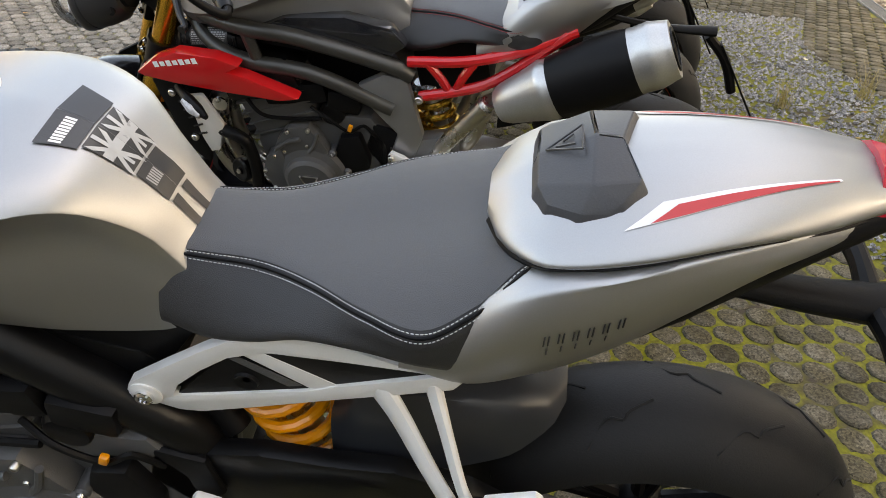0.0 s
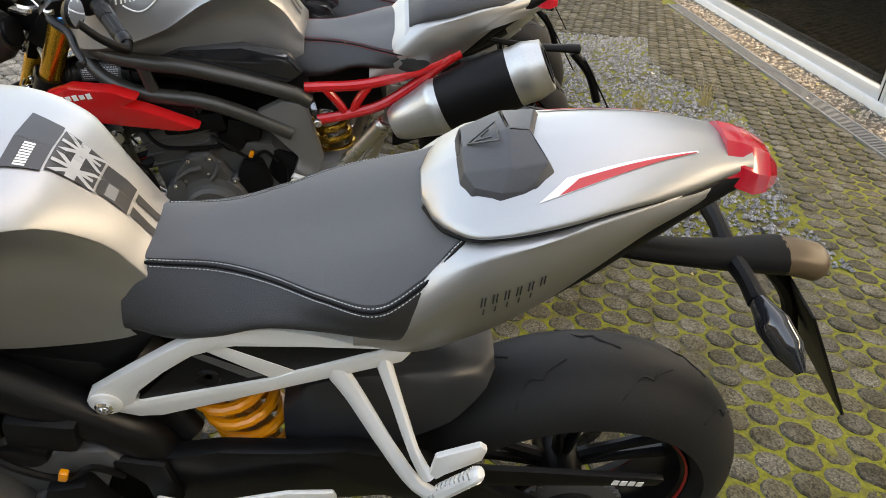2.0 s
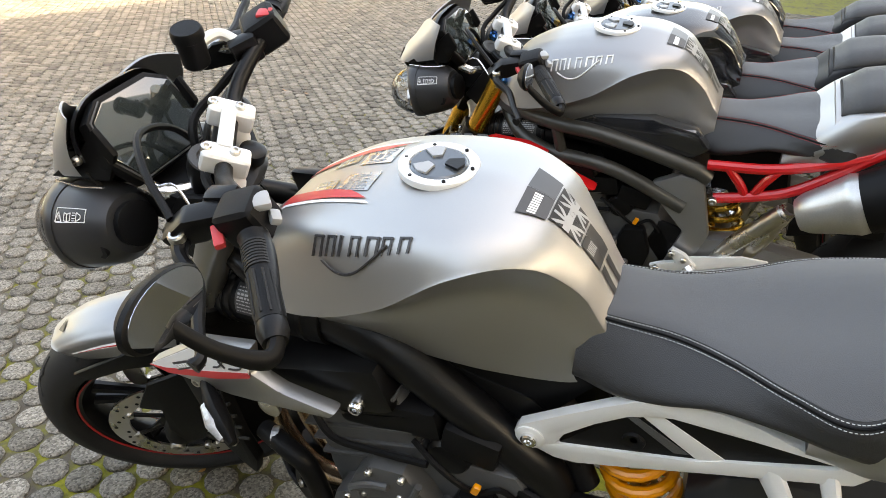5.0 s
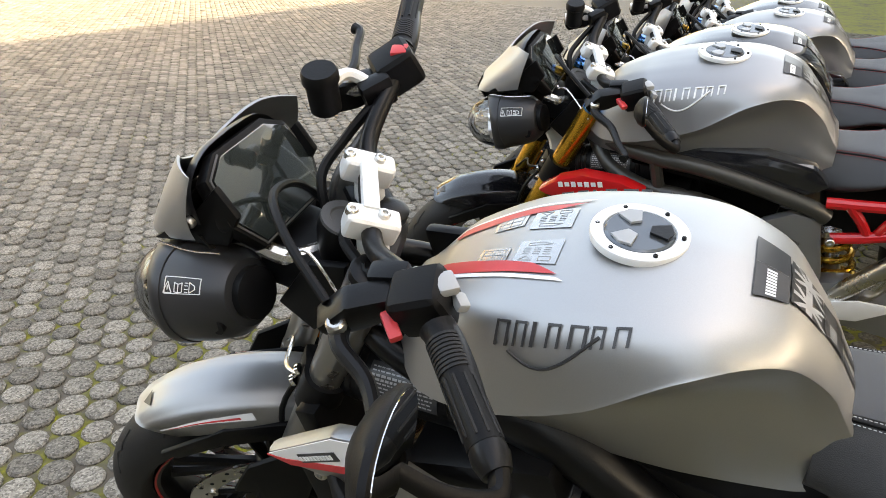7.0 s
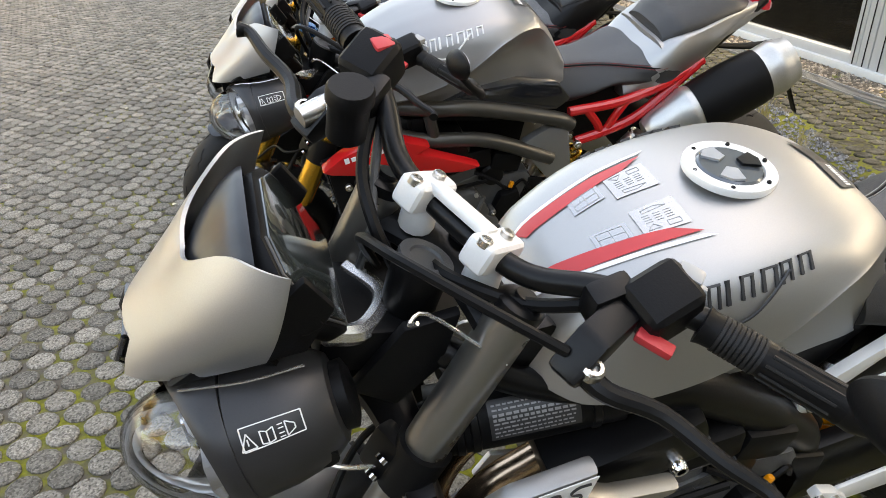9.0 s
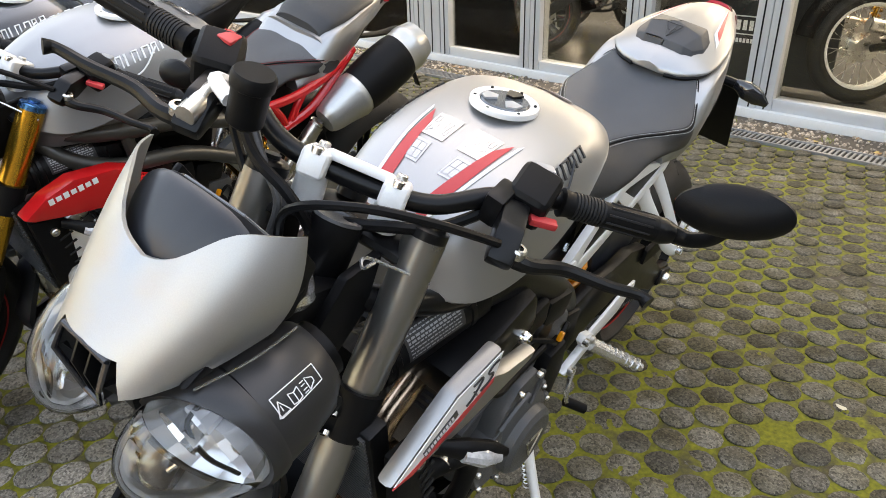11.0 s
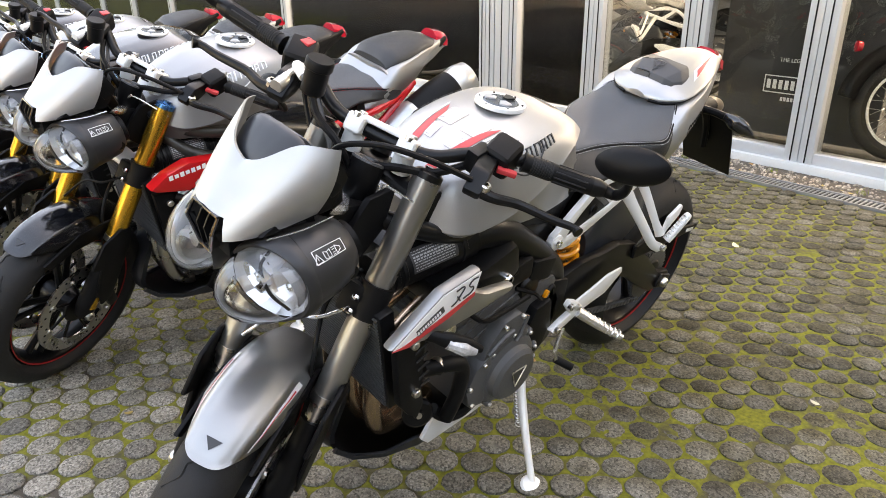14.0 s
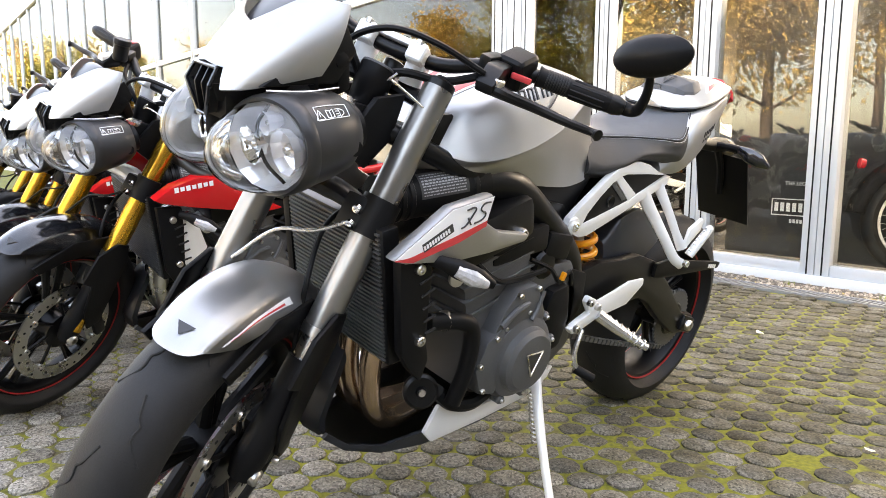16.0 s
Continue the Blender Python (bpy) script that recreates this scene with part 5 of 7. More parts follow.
    for lx in (-1, 1):
        tb = tube([(u * .93, -.0135, v * .92) for u, v in (rim[0:4] if lx > 0 else [rim[0]] + rim[:4:-1][:3])], .0016, 6, 1)
        bmesh.ops.transform(tb, verts=tb.verts, matrix=turn_d)
        part("bezel_edge", tb, ENGINE, d)
    part("dash_bracket", tube([(-.64, -.06, .92), (-.60, -.05, .905), (-.57, 0, .90), (-.60, .05, .905)], .012, 8, 5), BRIGHT, d)


MIRROR_DIR, LEVEL_UP = (.96, -.27, .06), (.168, .415, .894)


def fork_parts(bike, paint, street, steer, rim_line, leg_mat, fender_mat):
    f = group("front_fork", bike, steered(steer), "fork and front wheel turned to the left")
    slope = math.tan(radians(25.0))
    fx = lambda z: -.507 - (.957 - z) * slope
    top = .968 if street else .935
    dirv = Vector((slope, 0, 1)).normalized()
    for sd in (-1, 1):
        y = sd * .104
        up = part("fork_tube", tube([(fx(.548), y, .548), (fx(top), y, top)], .0275, 20, 1), leg_mat if not street else BLACK_MET, f, "upper fork tube")
        if street:
            up.data.materials.clear()
            up.data.materials.append(FORK)
        part("fork_band", tube([(fx(.712), y, .712), (fx(.775), y, .775)], .0345, 24, 1), BLACK, f)
        part("clamp_lug", block((.030, .050, .062), (fx(.745) - .018, sd * .076, .746), (0, 25, 0), .008), BLACK, f)
        part("fork_slider", tube([(fx(.33), y, .33), (fx(.56), y, .56)], .0215 if street else .024, 18, 1), STEEL if street else leg_mat, f, "bright fork slider")
        part("fork_collar", tube([(fx(.540), y, .540), (fx(.556), y, .556)], .0292, 20, 1), STEEL, f)
        part("fork_cap", lathe([(.027, 0), (.027, .012), (.022, .016), (.012, .017), (.012, .022), (.001, .022)], (fx(top), y, top), dirv, 20), BLUE if not street else BLACK_MET, f)
        part("fork_foot", tube([(fx(.50), y, .50), (fx(.42) - .005, y * .98, .42), (-.80, y * .93, .33), (-.812, y * .92, .295)], [.028, .027, .03, .024], 12, 4), BLACK, f)
        bolt((-.81, y * .93 + sd * .02, .305), .015, (0, sd, 0), f, STEEL, "axle_nut", .012)
        cal = part("brake_caliper", block((.055, .05, .13), (-.742, sd * .083, .335), (0, -20, 0), .012), BLACK if street else STEEL, f)
        part("caliper_body", block((.035, .028, .10), (-.725, sd * .108, .335), (0, -20, 0), .008), BLACK_MET, cal)
        for z in (.30, .37):
            bolt((-.735 + (z - .335) * .36, sd * .122, z), .007, (0, sd, 0), cal, STEEL)
        part("reflector", block((.012, .012, .075), (fx(.60) + .036, y * 1.02, .605), (0, 25, 0), .004), AMBER, f, "amber side reflector")
        # radial fender stays
        part("fender_stay", plate([(-.81, .50), (-.765, .575), (-.70, .598), (-.662, .585), (-.660, .53), (-.70, .43), (-.735, .345), (-.775, .335), (-.79, .40), (-.775, .48)], sd * .124, sd * .134, .005), BLACK, f)
        part("fork_bolt", lathe([(.009, 0), (.009, .006), (.004, .006), (.004, .002)], (fx(.745) - .030, sd * .082, .76), (-1, 0, -.4), 12), CHROME, f)
        part("fork_bolt", lathe([(.009, 0), (.009, .006), (.004, .006), (.004, .002)], (fx(.725) - .034, sd * .082, .735), (-1, 0, -.4), 12), CHROME, f)
    for z, m in ((top - .03, BLACK_MET), (.745, BLACK_MET)):
        bm = bmesh.new()
        x = fx(z)
        tube([(x, -.115, z), (x + .02, -.05, z + .004), (x + .03, 0, z + .006), (x + .02, .05, z + .004), (x, .115, z)], [.028, .03, .036, .03, .028], 12, 5, bm, flat=1.0, up=(0, 0, 1))
        bmesh.ops.scale(bm, verts=bm.verts, vec=(1, 1, .5), space=Matrix.Translation((-x, 0, -z)))
        part("yoke", bm, m, f, "black fork yoke")
    part("stem_nut", lathe([(.02, 0), (.02, .016), (.012, .02)], (fx(.96) + .035, 0, .958), dirv, 18), BLACK_MET, f)
    part("ignition_lock", tube([(fx(.93) - .03, 0, .85), (fx(.95) - .03, 0, .94), (fx(.965) - .028, 0, .965)], [.03, .032, .032], 18, 3), BLACK, f)
    part("lock_ring", lathe([(.032, 0), (.031, .004), (.02, .004), (.018, .001)], (fx(.966) - .028, 0, .966), dirv, 24), ENGINE, f)
    # handlebar on alloy clamps
    bar = [(-.40, .365, 1.046), (-.415, .26, 1.043), (-.455, .165, 1.032), (-.487, .10, 1.008), (-.493, .04, 1.0), (-.493, -.04, 1.0), (-.487, -.10, 1.008), (-.455, -.165, 1.032), (-.415, -.26, 1.043), (-.40, -.365, 1.046)]
    part("handlebar", tube(bar, .0125, 14, 6), BLACK_MET, f, "black tapered handlebar")
    for sd in (-1, 1):
        cl = part("bar_clamp", block((.068, .034, .036), (-.492, sd * .05, 1.002), (0, 28, 0), .009, None, 3), ALLOY, f, "pale alloy bar clamp")
        part("riser", tube([(-.497, sd * .05, .955), (-.493, sd * .05, .995)], [.021, .019], 14, 1), ALLOY, f)
        for dx, dz in ((-.020, .025), (.020, .004)):
            bolt((-.492 + dx * .9, sd * .05, 1.012 + dz * .7), .0075, (.45, 0, .9), cl, STEEL, depth=.005)
    part("clamp_bridge", block((.022, .085, .012), (-.489, 0, 1.018), (0, 28, 0), .004), ALLOY, f)
    for sd in (-1, 1):
        g0, g1 = Vector((-.428, sd * .243, 1.044)), Vector((-.400, sd * .372, 1.046))
        grip = part("grip", tube([g0, g0.lerp(g1, .1), g0.lerp(g1, .5), g1], [.019, .0165, .0165, .0175], 18, 4), BLACK, f, "black ribbed rubber grip")
        rb = bmesh.new()
        for k in range(9):
            lathe([(.0178, 0), (.0178, .003)], g0.lerp(g1, .12 + .035 * k), g1 - g0, 16, rb)
        for k in range(10):
            a = 2 * math.pi * k / 10
            o = Vector((math.cos(a) * .0168, 0, math.sin(a) * .0168))
            tube([g0.lerp(g1, .48) + o, g0.lerp(g1, .95) + o], .0018, 5, 1, rb)
        part("grip_rib", rb, RUBBER, grip)
        part("bar_end", lathe([(.017, 0), (.018, .012), (.014, .026), (.006, .028)], g1, g1 - g0, 18), BLACK_MET, f)
        sw = part("switch_housing", block((.062, .056, .058), (-.438, sd * .205, 1.042), (0, -20, sd * 14), .014, None, 3), BLACK, f, "black switch housing")
        if sd < 0:
            part("switch", block((.022, .026, .012), (-.414, -.208, 1.068), (0, 10, 14), .004), GREY_DECAL, sw, "grey rocker switch")
            part("switch", block((.014, .02, .012), (-.402, -.218, 1.048), (0, 30, 14), .004), GREY_DECAL, sw)
            part("flash_trigger", block((.014, .036, .010), (-.474, -.226, 1.036), (0, 0, 14), .003), RED_MATT, sw, "red flash trigger")
        else:
            part("kill_switch", block((.024, .022, .012), (-.43, .200, 1.070), (0, -5, -14), .004), RED_MATT, sw, "red kill switch")
        cl = part("lever_clamp", block((.045, .026, .046), (-.468, sd * .168, 1.033), (0, -10, sd * 20), .007), BLACK_MET, f)
        part("lever_mount", plate([(-.555, 1.018), (-.52, 1.046), (-.47, 1.05), (-.465, 1.02), (-.50, 1.005), (-.545, 1.0)], sd * .172, sd * .205, .006), BLACK_MET, f)
        bolt((-.532, sd * .205, 1.022), .011, (0, 0, 1), f, STEEL)
        part("lever", tube([(-.53, sd * .195, 1.012), (-.53, sd * .225, 1.01), (-.505, sd * .27, 1.006), (-.498, sd * .33, 1.004), (-.49, sd * .372, 1.004), (-.498, sd * .385, 1.004)], [.013, .010, .009, .008, .007, .010], 10, 5, flat=1.0), BLACK_MET, f, "black clutch lever" if sd < 0 else "black brake lever")
        if not street and sd < 0:
            f.children[-1].data.materials[0] = ALLOY
        # bar-end mirror
        if sd < 0 or street:
            c = Vector((-.474, sd * .408, 1.147))
            st = part("mirror_arm", tube([(-.392, sd * .388, 1.046), (-.40, sd * .42, 1.052), (-.44, sd * .425, 1.09), (-.478, sd * .414, 1.135)], [.013, .011, .009, .008], 10, 5, flat=.8), BLACK, f)
            if sd < 0:
                shell = lathe([(.001, -.024), (.025, -.022), (.056, -.012), (.072, .0), (.072, .006), (.068, .008)], (0, 0, 0), (0, 0, 1), 36)
                # oval housing, wider than high
                nrm = Vector(MIRROR_DIR).normalized()
                sidev = Vector(LEVEL_UP).cross(nrm).normalized()
                upv = nrm.cross(sidev)
                rot = Matrix((sidev, upv, nrm)).transposed().to_4x4()
                M2 = Matrix.Translation(c) @ rot @ Matrix.Diagonal((.90, .47, 1, 1) if street else (.72, .42, .8, 1))
                bmesh.ops.transform(shell, verts=shell.verts, matrix=M2)
                mr = part("mirror_housing", shell, BLACK, f, "oval black bar-end mirror")
                gl = lathe([(.067, .0075), (.067, .009), (.001, .009)], (0, 0, 0), (0, 0, 1), 32)
                bmesh.ops.transform(gl, verts=gl.verts, matrix=M2)
                part("mirror_face", gl, MIRROR, mr, "mirror glass")
    # brake reservoir
    rc = Vector((-.535, .130, 1.072))
    rs = part("brake_reservoir", lathe([(.017, -.03), (.021, -.026), (.0215, .016), (.0245, .018), (.0245, .030), (.022, .034), (.001, .034)], rc, (.05, 0, 1), 24), BLACK, f, "round black brake fluid reservoir")
    part("reservoir_arm", tube([rc + Vector((.0, .02, -.01)), rc + Vector((.03, .05, -.012)), Vector((-.47, .17, 1.04))], .009, 8, 4), ALLOY, rs)
    part("master_cylinder", tube([(-.55, .19, 1.03), (-.50, .185, 1.035), (-.47, .18, 1.035)], [.012, .015, .014], 12, 3), ALLOY if not street else STEEL, f)
    # cables and hoses
    for pts, r, m in (([(-.54, -.18, 1.03), (-.58, -.10, 1.05), (-.60, -.02, 1.045), (-.58, .05, .99), (-.54, .06, .90)], .0055, BLACK),
                      ([(-.46, .17, 1.03), (-.52, .12, 1.0), (-.555, .06, .99), (-.55, .02, .94), (-.52, 0, .85)], .007, BLACK),
                      ([(-.46, .16, 1.02), (-.52, .10, .985), (-.545, .07, .96), (-.56, .07, .88), (-.56, .06, .76)], .0055, ENGINE),
                      ([(-.45, .19, 1.02), (-.51, .13, .97), (-.535, .09, .93), (-.52, .08, .84)], .006, BLACK),
                      ([(-.46, -.17, 1.02), (-.50, -.11, .985), (-.53, -.04, .975), (-.51, .02, .93), (-.48, .03, .85)], .0075, BLACK),
                      ([(-.55, .06, .75), (-.60, .09, .70), (-.68, .10, .60), (-.70, .10, .45)], .005, BLACK),
                      ([(-.55, -.06, .75), (-.62, -.03, .70), (-.70, -.06, .62), (-.72, -.09, .45)], .005, BLACK)):
        part("cable", tube(pts, r, 8, 6), m, f)
    part("brake_hose", tube([(fx(.745) - .030, -.085, .742), (-.672, -.035, .705), (-.672, .035, .672), (-.70, .085, .60)], .0034, 8, 6), BRIGHT if street else BLACK, f, "pale braided brake hose")
    part("wire_guide", tube([(-.60, -.06, .985), (-.60, -.05, .97), (-.575, -.05, .965), (-.54, -.11, .935), (-.53, -.13, .925)], .0022, 6, 4), BRIGHT, f)
    # wheel and fender
    wheel("front_wheel", f, (-.798, .303), .300, .062, True, True, rim_line)
    ax, az = -.798, .303
    def guard(t, u, off=0.0):
        """Point of the mudguard: t from rear to front, u across."""
        end = 120 - 13 * abs(u) ** 2.6
        a = radians(54 + (end - 54) * t)
        w = np.interp(t, [0, .2, .6, .85, 1], [.068, .076, .076, .071, .062])
        rr = .336 - .046 * abs(u) ** 2.3 - .010 * max(0, t - .8) / .2 * (1 - abs(u)) + off
        crease = .004 * math.exp(-((abs(u) - .62) / .10) ** 2)
        return Vector((ax + (rr + crease) * math.cos(a), (w + off * abs(u)) * math.copysign(abs(u) ** .8, u), az + (rr + crease) * math.sin(a)))
    bm = bmesh.new()
    rings = [[bm.verts.new(guard(i / 26, j / 12)) for j in range(-12, 13)] for i in range(27)]
    ring_faces(bm, rings, False, False)
    bmesh.ops.solidify(bm, geom=list(bm.faces), thickness=.003)
    fn = part("front_fender", bm, fender_mat, f, "front mudguard over the tyre", 50)
    for sd in (-1, 1):
        part("fender_skirt", plate([(-.92, .555), (-.80, .60), (-.68, .59), (-.64, .55), (-.65, .52), (-.72, .545), (-.82, .55), (-.90, .53)], sd * .068, sd * .076, .002), BLACK, fn)
        if street:
            for nm, mt, ta, tb2, u0, u1, lift in (("white_line", WHITE, .45, .96, .72, .84, .0012), ("red_line", RED_MATT, .52, .92, .775, .81, .0020)):
                sb = bmesh.new()
                rows = []
                for i in range(15):
                    k = i / 14
                    t = ta + (tb2 - ta) * k
                    m, h = (u0 + u1) / 2, (u1 - u0) / 2 * (1 - .8 * k)
                    rows.append([sb.verts.new(guard(t, sd * (m + d * h), lift)) for d in (-1, -.33, .33, 1)])
                ring_faces(sb, rows, False, False)
                part(nm, sb, mt, fn)
    tb = bmesh.new()
    q = []
    for t, u in ((.935, 0), (.885, .15), (.885, -.15)):
        q.append(tb.verts.new(guard(t, u, .0022)))
    tb.faces.new(q)
    part("fender_badge", tb, DARK_DECAL, fn, "small dark triangular badge")
    return f


FORK = material("dark_anodised_fork", (0.26, 0.25, 0.235), 0.3, 0.85, 0.08, 20)


def motorcycle(name, m, label, style, tank, body, screen, fender, rear, rim_line, steer=31, group_name="parked motorcycles"):
    street = style == "street"
    bike = thing(name, m, label, "motorcycle", group_name)
    tk = tank_parts(bike, tank, DARK_DECAL if street else WHITE, True, street)
    if not street:
        tk.location, tk.scale = (-.01, 0, -.008), (1.12, 1.06, 1.055)
    seat_parts(bike, THREAD if street else RED_THREAD)
    before = set(bike.children)
    tail_parts(bike, body, not street, street)
    if not street:
        for o in set(bike.children) - before:
            o.location.x -= .065
    frame_parts(bike, street, FRAME_GREY, rear)
    engine_parts(bike, street)
    cowl_parts(bike, street)
    rear_parts(bike, street, rim_line)
    foot_parts(bike)
    before = set(bike.children)
    lamp_parts(bike, screen, street)
    if not street:
        for o in set(bike.children) - before:
            o.location.x += .026
    fork_parts(bike, screen, street, steer, rim_line, GOLD, fender)
    return bike


FRAME_GREY = material("grey_frame_paint", (0.060, 0.058, 0.053), 0.34, 0.5, 0.06, 10)


# ---- setting ----
def paver_ground():
    """Round-cornered pavers in a staggered bond, with moss and grit in the joints."""
    pitch, ang = 0.096, radians(-44)
    rowh = pitch * 0.84
    ca, sa = math.cos(ang), math.sin(ang)
    rng = random.Random(4)
    prof = []
    K = 12
    for i in range(K):
        a = 2 * math.pi * (i + .5) / K
        prof.append((math.cos(a) * .0453, math.sin(a) * .0418))
    near, far_v, far_f = [], [], []
    NX0, NX1, NY0, NY1 = -0.2, 1.35, -0.95, -0.15
    def spots():
        n = 230
        for j in range(-n, n):
            for i in range(-n, n):
                u, v = (i + .5 * (j % 2)) * pitch, j * rowh
                x, y = u * ca - v * sa, u * sa + v * ca
                if (-13 < x < 2.83 and -6.5 < y < 12.5) and not in_gravel(x, y) and rng.random() > .004:
                    yield x, y
    meshes = []
    for k in range(4):
        bm = bmesh.new()
        r = random.Random(k)
        base = [bm.verts.new((x, y, -.02)) for x, y in prof]
        mid = [bm.verts.new((x * (1 + r.uniform(-.02, .02)), y * (1 + r.uniform(-.02, .02)), -.004)) for x, y in prof]
        top = [bm.verts.new((x * .86, y * .86, .0 + r.uniform(-.0008, .0008))) for x, y in prof]
        ring_faces(bm, [base, mid, top], True, False)
        bm.faces.new(top)
        me = finish(bm, True, 40)
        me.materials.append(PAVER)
        meshes.append(me)
    turn = Matrix.Rotation(ang, 3, "Z")
    for x, y in spots():
        z = rng.uniform(-.003, .003) + .005
        if NX0 < x < NX1 and NY0 < y < NY1:
            near.append((x, y, z, rng.uniform(-4, 4), rng.uniform(-2, 2), rng.uniform(-2, 2)))
        else:
            b = len(far_v)
            tx, ty = rng.uniform(-.025, .025), rng.uniform(-.025, .025)
            for s, h in ((1, -.02), (1, -.005), (.86, 0)):
                for px, py in prof:
                    q = turn @ Vector((px * s, py * s, 0))
                    far_v.append((x + q.x, y + q.y, z + h + q.x * tx + q.y * ty))
            for lv in (0, K):
                for i in range(K):
                    k = (i + 1) % K
                    far_f.append((b + lv + i, b + lv + k, b + lv + K + k, b + lv + K + i))
            far_f.append(tuple(b + 2 * K + i for i in range(K)))
    return near[:300], far_v, far_f, meshes, ang


def in_gravel(x, y):
    return 1.05 + .12 * math.sin(y * 3) < x < 2.15 + .12 * math.sin(y * 2.3 + 1) and 1.35 + .1 * math.sin(x * 5) < y < 5.2


def island_material(name, color, rough, rand, fine=.5, fine_scale=260, bump=.6, bump_scale=160, moss=0.0):
    m = material(name, color, rough, 0, .2, 3.0, fine, fine_scale, bump, bump_scale, spec=.2)
    nt, L = m.node_tree, m.node_tree.links
    b = nt.nodes["Principled BSDF"]
    src = b.inputs["Base Color"].links[0].from_socket
    geo = nt.nodes.new("ShaderNodeNewGeometry")
    oi = nt.nodes.new("ShaderNodeObjectInfo")
    ad = nt.nodes.new("ShaderNodeMath")
    L.new(geo.outputs["Random Per Island"], ad.inputs[0])
    L.new(oi.outputs["Random"], ad.inputs[1])
    fr = nt.nodes.new("ShaderNodeMath")
    fr.operation = "FRACT"
    L.new(ad.outputs[0], fr.inputs[0])
    mr = nt.nodes.new("ShaderNodeMapRange")
    mr.inputs["To Min"].default_value, mr.inputs["To Max"].default_value = 1 - rand, 1 + rand
    L.new(fr.outputs[0], mr.inputs["Value"])
    vm = nt.nodes.new("ShaderNodeVectorMath")
    vm.operation = "SCALE"
    L.new(src, vm.inputs[0])
    L.new(mr.outputs["Result"], vm.inputs["Scale"])
    # speckled aggregate
    tc = nt.nodes.new("ShaderNodeTexCoord")
    vo = nt.nodes.new("ShaderNodeTexVoronoi")
    vo.inputs["Scale"].default_value = 190
    L.new(geo.outputs["Position"], vo.inputs["Vector"])
    sp = nt.nodes.new("ShaderNodeMapRange")
    sp.inputs["From Min"].default_value, sp.inputs["From Max"].default_value = 0.0, 1.0
    sp.inputs["To Min"].default_value, sp.inputs["To Max"].default_value = .30, 1.75
    L.new(vo.outputs["Color"], sp.inputs["Value"])
    v2 = nt.nodes.new("ShaderNodeVectorMath")
    v2.operation = "SCALE"
    L.new(vm.outputs["Vector"], v2.inputs[0])
    L.new(sp.outputs["Result"], v2.inputs["Scale"])
    out = v2.outputs["Vector"]
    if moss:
        # brown-green tint with shade painted in: pavers darken towards the building
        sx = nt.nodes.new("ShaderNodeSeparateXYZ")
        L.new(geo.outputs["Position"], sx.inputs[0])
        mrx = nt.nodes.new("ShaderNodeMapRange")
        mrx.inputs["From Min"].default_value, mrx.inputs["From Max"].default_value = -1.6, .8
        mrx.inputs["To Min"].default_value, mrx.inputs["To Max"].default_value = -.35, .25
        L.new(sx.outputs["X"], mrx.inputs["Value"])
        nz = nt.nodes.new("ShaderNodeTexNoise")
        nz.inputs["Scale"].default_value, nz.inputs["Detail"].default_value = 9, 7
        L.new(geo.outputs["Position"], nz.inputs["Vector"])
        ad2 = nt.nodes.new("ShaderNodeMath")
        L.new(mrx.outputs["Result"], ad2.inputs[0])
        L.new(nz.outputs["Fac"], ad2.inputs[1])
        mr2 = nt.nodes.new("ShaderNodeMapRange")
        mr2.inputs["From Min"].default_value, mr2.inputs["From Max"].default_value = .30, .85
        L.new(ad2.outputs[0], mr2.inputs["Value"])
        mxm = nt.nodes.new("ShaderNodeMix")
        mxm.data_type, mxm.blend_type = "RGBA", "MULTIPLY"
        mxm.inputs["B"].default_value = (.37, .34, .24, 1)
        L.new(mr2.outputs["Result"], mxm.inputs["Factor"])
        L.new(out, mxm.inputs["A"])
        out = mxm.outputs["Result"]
    L.new(out, b.inputs["Base Color"])
    return m


